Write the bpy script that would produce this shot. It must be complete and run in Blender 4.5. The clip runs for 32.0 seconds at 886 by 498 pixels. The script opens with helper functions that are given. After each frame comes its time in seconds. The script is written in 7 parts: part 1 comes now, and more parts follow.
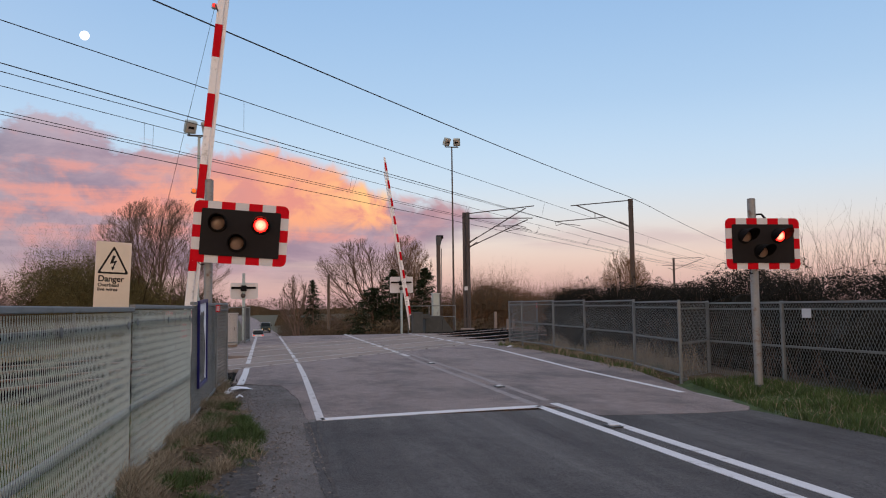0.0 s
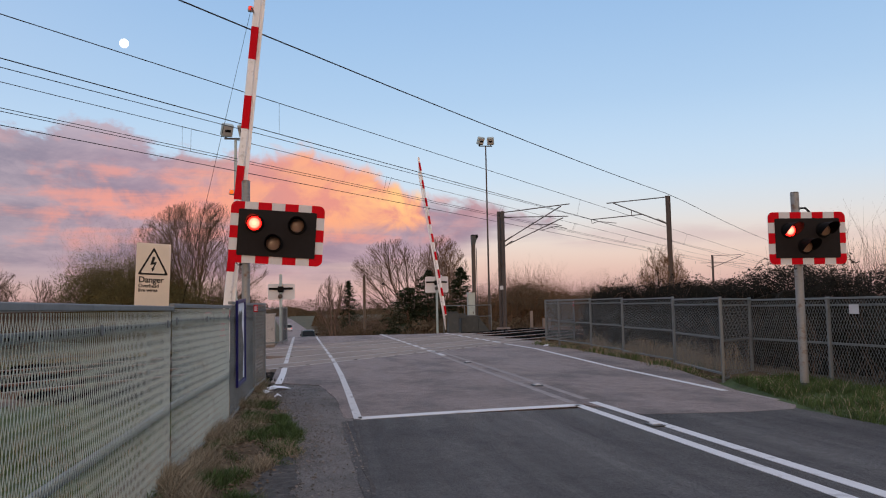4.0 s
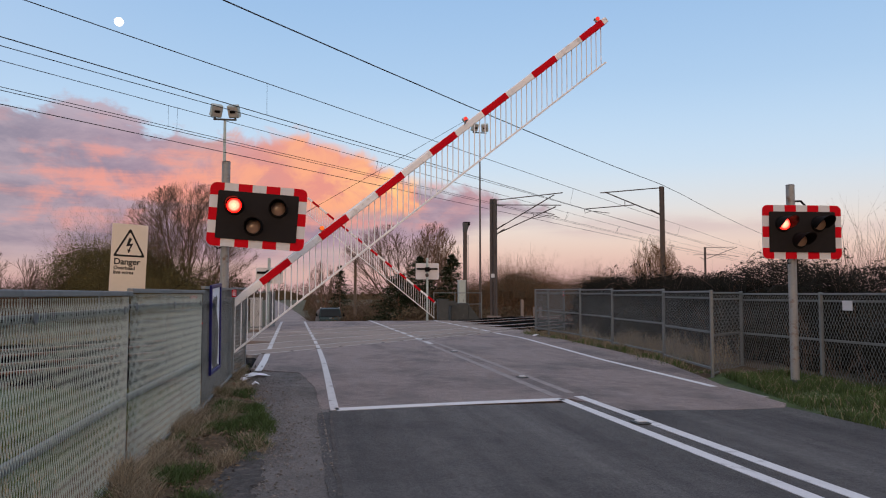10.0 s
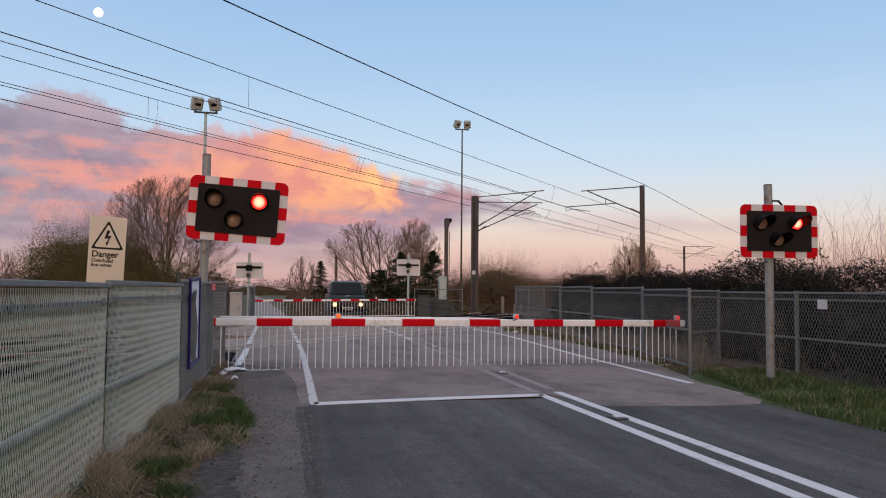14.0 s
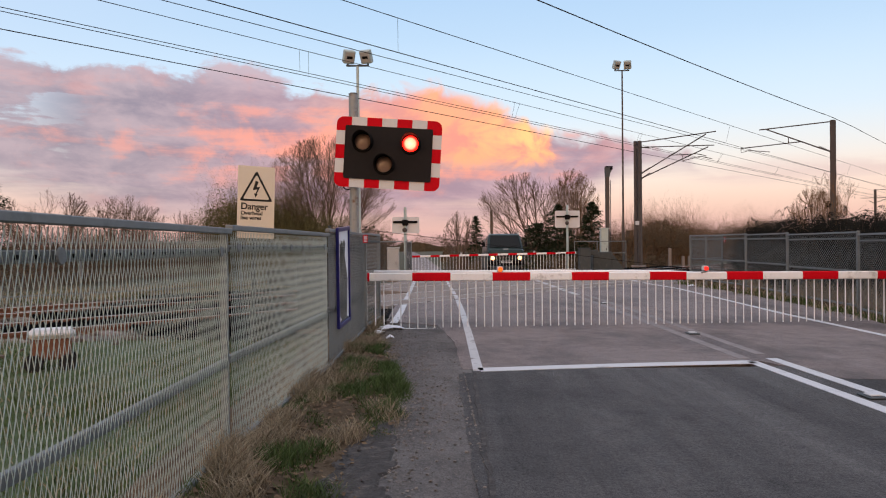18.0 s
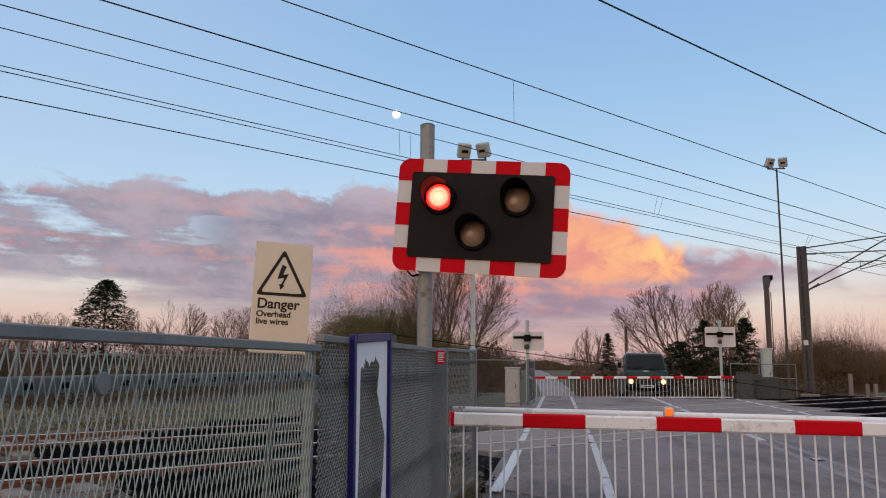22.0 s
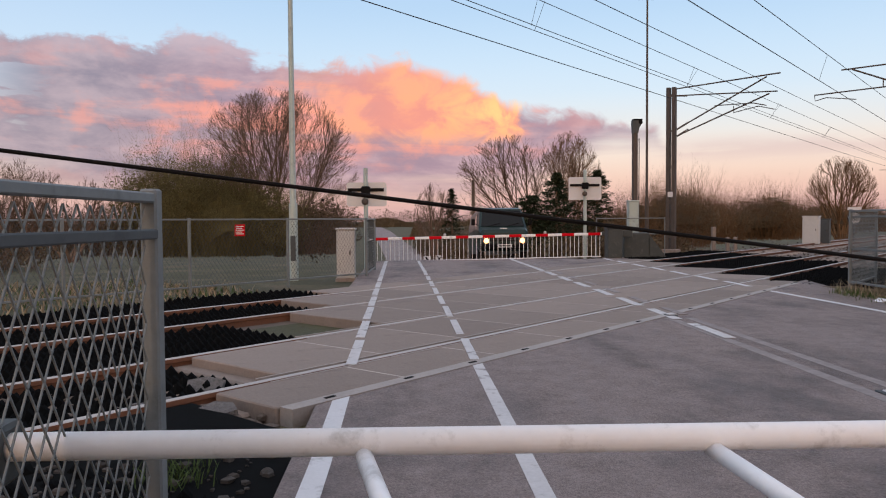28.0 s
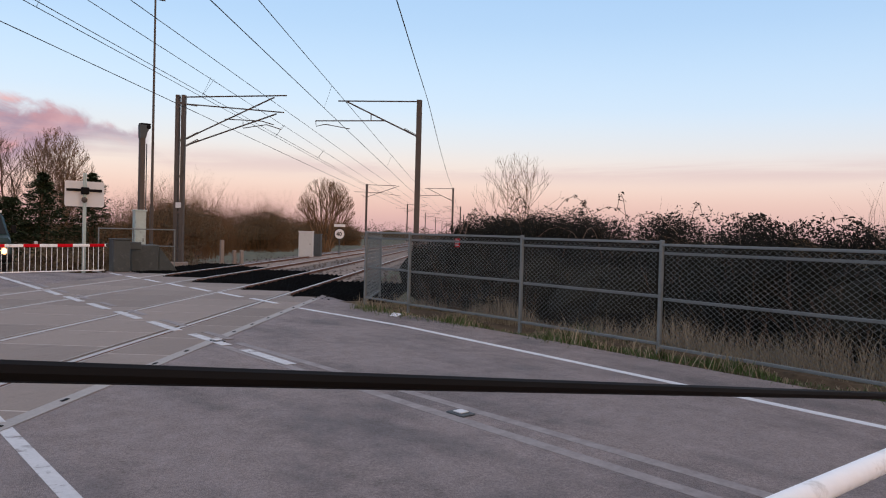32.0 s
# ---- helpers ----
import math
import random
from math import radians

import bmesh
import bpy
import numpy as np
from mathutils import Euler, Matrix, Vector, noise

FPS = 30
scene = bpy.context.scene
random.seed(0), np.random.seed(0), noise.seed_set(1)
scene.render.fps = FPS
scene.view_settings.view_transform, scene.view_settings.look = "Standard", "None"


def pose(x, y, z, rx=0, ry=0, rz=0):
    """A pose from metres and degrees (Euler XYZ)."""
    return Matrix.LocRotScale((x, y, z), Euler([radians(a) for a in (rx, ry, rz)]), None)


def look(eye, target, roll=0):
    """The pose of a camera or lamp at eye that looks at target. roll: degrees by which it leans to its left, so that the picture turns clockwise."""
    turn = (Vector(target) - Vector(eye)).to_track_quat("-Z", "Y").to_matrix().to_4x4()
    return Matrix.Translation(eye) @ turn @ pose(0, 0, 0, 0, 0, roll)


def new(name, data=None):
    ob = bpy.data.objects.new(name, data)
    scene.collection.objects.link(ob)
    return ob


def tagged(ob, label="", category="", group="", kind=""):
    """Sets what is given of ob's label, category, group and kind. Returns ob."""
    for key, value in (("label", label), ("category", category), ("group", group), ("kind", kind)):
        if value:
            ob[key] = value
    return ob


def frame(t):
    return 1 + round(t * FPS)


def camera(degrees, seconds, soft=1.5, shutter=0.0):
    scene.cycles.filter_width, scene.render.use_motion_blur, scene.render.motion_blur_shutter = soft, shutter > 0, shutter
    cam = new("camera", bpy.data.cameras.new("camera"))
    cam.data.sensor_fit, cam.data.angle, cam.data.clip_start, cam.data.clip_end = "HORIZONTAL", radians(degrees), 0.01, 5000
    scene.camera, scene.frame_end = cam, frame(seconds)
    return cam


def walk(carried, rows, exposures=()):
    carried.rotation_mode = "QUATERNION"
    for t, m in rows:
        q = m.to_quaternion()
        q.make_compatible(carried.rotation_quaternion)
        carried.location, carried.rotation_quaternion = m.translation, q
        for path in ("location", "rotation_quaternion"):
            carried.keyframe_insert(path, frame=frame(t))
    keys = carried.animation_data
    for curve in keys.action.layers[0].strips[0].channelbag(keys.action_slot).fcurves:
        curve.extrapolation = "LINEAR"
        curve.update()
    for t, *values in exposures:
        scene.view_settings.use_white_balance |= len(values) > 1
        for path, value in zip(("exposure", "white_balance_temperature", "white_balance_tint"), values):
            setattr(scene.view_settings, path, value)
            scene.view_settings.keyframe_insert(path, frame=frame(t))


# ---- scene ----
EXPOSURES = ((0.0, 0.0, 6580, 13), (15.0, 0.0, 6600, 13), (16.0, 0.06, 6700, 13), (17.0, 0.18, 6950, 14), (18.0, 0.27, 7000, 14), (19.0, 0.0, 6600, 12), (20.0, -0.02, 6500, 11), (23.0, -0.03, 6450, 9), (24.5, -0.05, 6450, 9),
             (26.5, 0.0, 6500, 10), (27.0, -0.03, 6450, 9), (27.5, -0.04, 6450, 8), (28.0, 0.17, 6850, 13), (29.5, 0.2, 6800, 12), (31.0, 0.22, 6650, 12), (32.0, 0.18, 6600, 13))
SKY_EAST = ((0.0, (0.50, 0.32, 0.35)), (0.030, (0.66, 0.47, 0.45)), (0.052, (0.69, 0.60, 0.59)), (0.072, (0.61, 0.63, 0.68)), (0.105, (0.49, 0.65, 0.83)), (0.17, (0.35, 0.54, 0.78)), (0.28, (0.215, 0.405, 0.70)), (0.40, (0.25, 0.40, 0.66)), (0.6, (0.64, 0.66, 0.76)), (1.0, (1.02, 0.97, 1.02)))
SKY_WEST = ((0.0, (0.85, 0.46, 0.28)), (0.10, (0.75, 0.56, 0.45)), (0.3, (0.52, 0.56, 0.66)), (0.6, (0.70, 0.70, 0.78)), (1.0, (1.02, 0.97, 1.02)))
cam = camera(60.9, 32.0, 1.1)
PATH = [
    (0, (0.695, -0.661, 1.261), (1.142, 1.282, 1.414), -0.7),
    (0.5, (0.701, -0.662, 1.255), (1.138, 1.283, 1.41), -0.2),
    (1, (0.692, -0.67, 1.247), (1.125, 1.277, 1.391), -0.1),
    (1.5, (0.7, -0.655, 1.252), (1.132, 1.294, 1.38), 0.0),
    (2, (0.694, -0.662, 1.248), (1.128, 1.287, 1.373), 0.1),
    (2.5, (0.677, -0.624, 1.248), (1.097, 1.327, 1.382), -0.5),
    (3, (0.673, -0.594, 1.246), (1.047, 1.365, 1.39), -1.0),
    (3.5, (0.693, -0.597, 1.238), (1.049, 1.365, 1.387), -1.2),
    (5.5, (0.682, -0.607, 1.253), (1.049, 1.352, 1.42), -0.6),
    (6, (0.668, -0.646, 1.259), (1.034, 1.314, 1.413), -0.6),
    (6.5, (0.683, -0.641, 1.255), (1.05, 1.319, 1.409), -0.6),
    (7, (0.685, -0.607, 1.253), (1.047, 1.354, 1.407), -0.7),
    (7.5, (0.654, -0.551, 1.248), (1.014, 1.41, 1.405), -1.1),
    (8, (0.684, -0.479, 1.253), (1.032, 1.485, 1.404), -1.2),
    (8.5, (0.75, -0.417, 1.259), (1.085, 1.55, 1.384), -0.2),
    (9, (0.826, -0.359, 1.259), (1.173, 1.607, 1.379), 0.6),
    (9.5, (0.87, -0.335, 1.264), (1.239, 1.627, 1.385), 0.3),
    (10, (0.864, -0.317, 1.267), (1.238, 1.644, 1.386), -0.0),
    (10.5, (0.866, -0.327, 1.255), (1.234, 1.635, 1.373), -0.0),
    (11, (0.859, -0.333, 1.263), (1.23, 1.629, 1.375), 0.1),
    (11.5, (0.865, -0.339, 1.261), (1.251, 1.62, 1.375), 0.3),
    (12, (0.876, -0.34, 1.257), (1.278, 1.616, 1.368), 0.2),
    (12.5, (0.868, -0.35, 1.262), (1.278, 1.604, 1.368), 0.2),
    (13, (0.864, -0.349, 1.266), (1.278, 1.605, 1.375), 0.3),
    (13.5, (0.857, -0.338, 1.257), (1.274, 1.615, 1.367), 0.3),
    (15.5, (0.888, -0.304, 1.234), (1.317, 1.646, 1.34), 1.6),
    (16, (0.879, -0.166, 1.211), (1.249, 1.798, 1.263), 0.9),
    (16.5, (0.854, 0.072, 1.198), (1.153, 2.049, 1.198), -0.8),
    (17, (0.87, 0.331, 1.179), (1.064, 2.321, 1.166), -0.2),
    (17.5, (0.912, 0.677, 1.176), (0.997, 2.675, 1.14), 0.2),
    (18, (0.871, 0.995, 1.179), (0.89, 2.995, 1.17), -0.5),
    (18.5, (0.889, 1.393, 1.207), (0.854, 3.39, 1.313), -1.2),
    (19, (0.957, 1.854, 1.235), (0.853, 3.844, 1.407), -0.6),
    (19.5, (0.886, 2.318, 1.226), (0.744, 4.304, 1.407), -1.1),
    (20, (0.899, 2.803, 1.203), (0.722, 4.786, 1.391), -1.7),
    (20.5, (0.882, 3.306, 1.221), (0.678, 5.285, 1.424), -1.2),
    (21, (0.859, 3.843, 1.229), (0.641, 5.814, 1.488), -0.8),
    (21.5, (0.89, 4.398, 1.225), (0.617, 6.353, 1.548), 0.1),
    (22, (0.9, 4.914, 1.233), (0.586, 6.867, 1.532), 0.6),
    (22.5, (0.953, 5.413, 1.292), (0.619, 7.359, 1.61), 1.2),
    (23, (0.996, 5.946, 1.3), (0.625, 7.881, 1.646), 1.2),
    (23.5, (0.995, 6.457, 1.302), (0.6, 8.38, 1.681), 0.9),
    (24, (1.011, 6.972, 1.294), (0.594, 8.879, 1.729), 0.7),
    (24.5, (0.929, 7.444, 1.314), (0.484, 9.331, 1.808), 1.4),
    (26.5, (0.792, 9.33, 1.291), (0.512, 11.297, 1.506), -0.4),
    (27, (0.829, 9.828, 1.309), (0.716, 11.823, 1.391), 1.2),
    (27.5, (0.762, 10.23, 1.282), (0.77, 12.23, 1.278), 0.7),
    (28, (0.69, 10.671, 1.281), (0.792, 12.667, 1.206), -0.4),
    (28.5, (0.65, 10.965, 1.305), (0.876, 12.95, 1.218), -0.6),
    (29, (0.512, 11.13, 1.326), (0.982, 13.071, 1.225), -0.5),
    (29.5, (0.479, 11.248, 1.357), (1.224, 13.102, 1.256), -0.7),
    (30, (0.561, 11.361, 1.354), (1.466, 13.142, 1.267), 0.2),
    (30.5, (0.519, 11.462, 1.358), (1.536, 13.182, 1.276), -0.2),
    (31, (0.392, 11.552, 1.38), (1.491, 13.223, 1.348), -1.2),
    (31.5, (0.276, 11.567, 1.419), (1.377, 13.236, 1.404), -0.0),
    (32, (0.277, 11.546, 1.399), (1.571, 13.07, 1.361), 1.5),
]
walk(cam, [(t, look(eye, target, roll)) for t, eye, target, roll in PATH], EXPOSURES)


# ---- light: dusk sky after sunset behind the camera, clouds lit from below the horizon ----
world = bpy.data.worlds.new("dusk_sky")
scene.world = world
world.use_nodes = True
wt = world.node_tree
wt.nodes.clear()


def wn(kind):
    return wt.nodes.new(kind)


def wmath(op, a, b=None, c=None, clamp=False):
    n = wn("ShaderNodeMath")
    n.operation, n.use_clamp = op, clamp
    for i, v in enumerate((a, b, c)):
        if v is None:
            continue
        if isinstance(v, (int, float)):
            n.inputs[i].default_value = v
        else:
            wt.links.new(v, n.inputs[i])
    return n.outputs[0]


def wramp(fac, stops, interp="LINEAR"):
    n = wn("ShaderNodeValToRGB")
    n.color_ramp.interpolation = interp
    el = n.color_ramp.elements
    while len(el) > 1:
        el.remove(el[-1])
    for i, (p, c) in enumerate(stops):
        e = el[0] if i == 0 else el.new(p)
        e.position, e.color = p, (*c, 1)
    wt.links.new(fac, n.inputs[0])
    return n.outputs[0]


def wmix(fac, a, b, mode="MIX"):
    n = wn("ShaderNodeMix")
    n.data_type, n.blend_type = "RGBA", mode
    for sock, v in ((n.inputs[0], fac), (n.inputs[6], a), (n.inputs[7], b)):
        if isinstance(v, (int, float)):
            sock.default_value = v
        elif isinstance(v, tuple):
            sock.default_value = (*v, 1)
        else:
            wt.links.new(v, sock)
    return n.outputs[2]


def wsmooth(v, lo, hi):
    n = wn("ShaderNodeMapRange")
    n.interpolation_type = "SMOOTHSTEP"
    wt.links.new(v, n.inputs[0])
    n.inputs[1].default_value, n.inputs[2].default_value = lo, hi
    return n.outputs[0]


def wbump(v, centre, half):
    """1 at the centre, falling to 0 at half away."""
    d = wmath("ABSOLUTE", wmath("SUBTRACT", v, centre))
    return wmath("SUBTRACT", 1.0, wsmooth(d, 0.0, half))


tc = wn("ShaderNodeTexCoord")
sep = wn("ShaderNodeSeparateXYZ")
wt.links.new(tc.outputs["Generated"], sep.inputs[0])
dx, dy, dz = sep.outputs
elev = wmath("MULTIPLY", wmath("ARCSINE", dz), 180 / math.pi)
azim = wmath("MULTIPLY", wmath("ARCTAN2", dx, dy), 180 / math.pi)      # degrees to the right of the road's line
e01 = wmath("DIVIDE", wmath("MAXIMUM", elev, 0.0), 90.0, clamp=True)
east = wramp(e01, SKY_EAST, "B_SPLINE")
west = wramp(e01, SKY_WEST, "B_SPLINE")
behind = wsmooth(dy, 0.2, -0.75)
base_sky = wmix(behind, east, west)
nishita = wn("ShaderNodeTexSky")
nishita.sky_type, nishita.sun_disc, nishita.sun_elevation, nishita.sun_rotation = "NISHITA", False, radians(2), radians(190)
base_sky = wmix(0.06, base_sky, nishita.outputs[0], "ADD")

# cloud bank: a long layered bank low over the fields, its top edge lumpy

def stretched(ka, ke, kt=0.0):
    """A field over the sky with its own stretch along and across the horizon."""
    v = wn("ShaderNodeCombineXYZ")
    wt.links.new(wmath("ADD", wmath("MULTIPLY", azim, ka), wmath("MULTIPLY", elev, kt)), v.inputs[0])
    wt.links.new(wmath("MULTIPLY", elev, ke), v.inputs[1])
    return v


def field(vec, detail, rough, offset, dist=0.0):
    add = wn("ShaderNodeVectorMath")
    add.operation = "ADD"
    wt.links.new(vec.outputs[0], add.inputs[0])
    add.inputs[1].default_value = offset
    n = wn("ShaderNodeTexNoise")
    wt.links.new(add.outputs[0], n.inputs["Vector"])
    n.inputs["Scale"].default_value, n.inputs["Detail"].default_value = 1.0, detail
    n.inputs["Roughness"].default_value, n.inputs["Distortion"].default_value = rough, dist
    return n.outputs[0]


long_field, puff_field, layer_field = stretched(0.085, 0.30, 0.02), stretched(0.34, 0.42), stretched(0.035, 0.42, 0.03)
nz_long = field(long_field, 9.0, 0.60, (3.1, 1.7, 0.0), 0.6)
nz_puff = field(puff_field, 6.0, 0.58, (7.3, 4.2, 2.0), 0.5)
nz_layer = field(layer_field, 7.0, 0.58, (1.3, 9.2, 5.0), 0.4)
nz_wisp = field(stretched(0.17, 0.40, 0.05), 8.0, 0.62, (5.3, 2.2, 7.0), 0.3)
base_sky = wmix(wmath("MULTIPLY", wmath("MULTIPLY", wsmooth(azim, -2.0, -38.0), wsmooth(elev, 9.0, 18.0)), 0.30), base_sky, (0.58, 0.70, 0.88))
# upper limit of the bank by direction: highest to the left, falling away on the right
az01 = wmath("DIVIDE", wmath("ADD", azim, 60.0), 90.0, clamp=True)
TOPS = ((-60, 10.0), (-36, 12.2), (-27, 13.0), (-13, 13.4), (-9.5, 11.7), (0.5, 12.0), (4.5, 10.7), (7.5, 9.2), (9.5, 8.4), (14.5, 7.7), (18.5, 6.9), (20.5, 5.0), (30, 2.0))
top = wmath("MULTIPLY", wramp(az01, [((a + 60) / 90, (h / 20,) * 3) for a, h in TOPS]), 20.0)
ragged = wsmooth(azim, 2.0, -13.0)
top = wmath("ADD", top, wmath("MULTIPLY", wmath("SUBTRACT", nz_puff, 0.5), 3.2))
top = wmath("ADD", top, wmath("MULTIPLY", wmath("MULTIPLY", wmath("SUBTRACT", nz_wisp, 0.5), 7.0), ragged))
under = wsmooth(wmath("SUBTRACT", top, elev), -0.25, 0.9)
low = wmath("ADD", 2.2, wmath("MULTIPLY", wsmooth(azim, -16.0, -40.0), 3.2))
low = wmath("ADD", low, wmath("MULTIPLY", wsmooth(azim, 8.0, 16.0), 3.6))
floor_ = wsmooth(wmath("SUBTRACT", wmath("ADD", elev, wmath("MULTIPLY", wmath("SUBTRACT", nz_layer, 0.5), 5.0)), low), -1.6, 1.6)
left_end = wsmooth(azim, -75.0, -50.0)
gaps = wsmooth(wmath("ADD", wmath("MULTIPLY", nz_layer, 0.5), wmath("MULTIPLY", nz_wisp, 0.5)), 0.36, 0.47)
gaps = wmath("MAXIMUM", gaps, wsmooth(azim, -33.0, -23.0))
cover = wmath("MULTIPLY", wmath("MULTIPLY", under, floor_), wmath("MULTIPLY", left_end, gaps))
# grey-mauve body, with paler fringes near its top
grey_side = wsmooth(azim, -8.0, -24.0)
body_dark = wmix(grey_side, (0.33, 0.235, 0.315), (0.25, 0.225, 0.30))
body_pale = wmix(grey_side, (0.50, 0.35, 0.41), (0.44, 0.36, 0.42))
cloud = wmix(wsmooth(nz_wisp, 0.35, 0.66), body_dark, body_pale)
cloud = wmix(wmath("MULTIPLY", wsmooth(elev, 10.5, 14.0), wmath("MULTIPLY", ragged, 0.7)), cloud, (0.56, 0.50, 0.58))
# salmon layers lit from below the horizon
lit_band = wmath("MULTIPLY", wsmooth(wmath("ADD", wmath("MULTIPLY", nz_layer, 0.62), wmath("MULTIPLY", nz_puff, 0.38)), 0.47, 0.60), wbump(elev, 7.6, 7.0))
lit_band = wmath("MULTIPLY", lit_band, wmath("SUBTRACT", 1.0, wmath("MULTIPLY", wsmooth(azim, 9.0, 12.0), 0.75)))
lit_band = wmath("MULTIPLY", lit_band, wmath("SUBTRACT", 0.9, wmath("MULTIPLY", wsmooth(azim, -9.0, -26.0), 0.42)))
cloud = wmix(lit_band, cloud, (0.92, 0.34, 0.25))
# the thick lump that still catches the sun
limit = wmath("ADD", 9.1, wmath("MULTIPLY", wmath("SUBTRACT", nz_puff, 0.5), 2.4))
lump = wmath("MULTIPLY", wsmooth(azim, -12.0, 1.5), wsmooth(wmath("SUBTRACT", limit, azim), -0.1, 0.5))
lump = wmath("MULTIPLY", lump, wsmooth(wmath("ADD", elev, wmath("MULTIPLY", wmath("SUBTRACT", nz_puff, 0.5), 2.0)), 5.5, 6.9))
cloud = wmix(wmath("MULTIPLY", lump, 0.92), cloud, wmix(wsmooth(nz_puff, 0.36, 0.58), (0.86, 0.30, 0.22), (1.02, 0.42, 0.21)))
hot = wmath("MULTIPLY", lump, wmath("MULTIPLY", wsmooth(azim, 1.0, 8.0), wmath("MULTIPLY", wbump(elev, 8.2, 2.6), wsmooth(nz_puff, 0.40, 0.62))))
cloud = wmix(hot, cloud, (1.12, 0.64, 0.24))
sky = wmix(wmath("MULTIPLY", cover, 0.94), base_sky, cloud)
# thin mauve veil low on the right
veil = wmath("MULTIPLY", wbump(elev, 5.0, 1.4), wmath("MULTIPLY", wsmooth(azim, 14.0, 24.0), wsmooth(nz_layer, 0.42, 0.60)))
sky = wmix(wmath("MULTIPLY", veil, 0.4), sky, (0.56, 0.40, 0.43))
bg = wn("ShaderNodeBackground")
bg.inputs[1].default_value = 1.0
wt.links.new(sky, bg.inputs[0])
wo = wn("ShaderNodeOutputWorld")
wt.links.new(bg.outputs[0], wo.inputs[0])

sun = new("sun", bpy.data.lights.new("sun", "SUN"))
sun.data.energy, sun.data.angle, sun.data.color = 0.4, radians(14), (1.0, 0.66, 0.42)
sun.matrix_world = look((-6, -30, 5.0), (0, 0, 0))

# ---- materials ----


def mat(name, colour, rough=0.7, metal=0.0, var=0.15, grain=20.0, big=1.0, bump=0.0, bump_scale=60.0, tint=None, tint_lo=0.55, tint_hi=0.7,
        rand=0.0, island=0.0, emit=0.0, coat=0.0, spec=0.3):
    """A surface: base colour varied at two scales, an optional second colour in patches, bump, and a shift for each piece."""
    m = bpy.data.materials.new(name)
    m.use_nodes = True
    t = m.node_tree
    b = t.nodes["Principled BSDF"]
    L = t.links.new

    def nd(kind):
        return t.nodes.new(kind)

    def ns(scale, detail=4.0):
        n = nd("ShaderNodeTexNoise")
        n.inputs["Scale"].default_value, n.inputs["Detail"].default_value, n.inputs["Roughness"].default_value = scale, detail, 0.68
        L(co.outputs["Object"], n.inputs["Vector"])
        return n.outputs[0]

    def ma(op, a, c):
        n = nd("ShaderNodeMath")
        n.operation = op
        for i, v in enumerate((a, c)):
            if isinstance(v, (int, float)):
                n.inputs[i].default_value = v
            else:
                L(v, n.inputs[i])
        return n.outputs[0]

    co = nd("ShaderNodeTexCoord")
    fine, wide = ns(grain, 7.0), ns(big, 6.0)
    f = ma("ADD", ma("MULTIPLY", ma("SUBTRACT", fine, 0.5), var * 2.2), ma("MULTIPLY", ma("SUBTRACT", wide, 0.5), var * 2.2))
    if rand:
        oi = nd("ShaderNodeObjectInfo")
        f = ma("ADD", f, ma("MULTIPLY", ma("SUBTRACT", oi.outputs["Random"], 0.5), rand))
    if island:
        ge = nd("ShaderNodeNewGeometry")
        f = ma("ADD", f, ma("MULTIPLY", ma("SUBTRACT", ge.outputs["Random Per Island"], 0.5), island))
    bright = ma("ADD", f, 1.0)
    col = nd("ShaderNodeRGB")
    col.outputs[0].default_value = (*colour, 1)
    src = col.outputs[0]
    if tint:
        mr = nd("ShaderNodeMapRange")
        L(ns(big * 2.3, 6.0), mr.inputs[0])
        mr.inputs[1].default_value, mr.inputs[2].default_value = tint_lo, tint_hi
        mx = nd("ShaderNodeMix")
        mx.data_type = "RGBA"
        L(mr.outputs[0], mx.inputs[0])
        L(src, mx.inputs[6])
        mx.inputs[7].default_value = (*tint, 1)
        src = mx.outputs[2]
    sc = nd("ShaderNodeVectorMath")
    sc.operation = "SCALE"
    L(src, sc.inputs[0])
    L(bright, sc.inputs["Scale"])
    L(sc.outputs[0], b.inputs["Base Color"])
    rr = ma("ADD", ma("MULTIPLY", ma("SUBTRACT", wide, 0.5), 0.25), rough)
    L(rr, b.inputs["Roughness"])
    b.inputs["Metallic"].default_value = metal
    b.inputs["Coat Weight"].default_value = coat
    b.inputs["Specular IOR Level"].default_value = spec
    if emit:
        L(src, b.inputs["Emission Color"])
        b.inputs["Emission Strength"].default_value = emit
    if bump:
        bp = nd("ShaderNodeBump")
        bp.inputs["Strength"].default_value, bp.inputs["Distance"].default_value = bump, 0.01
        L(ns(bump_scale, 3.0), bp.inputs["Height"])
        L(bp.outputs[0], b.inputs["Normal"])
    return m


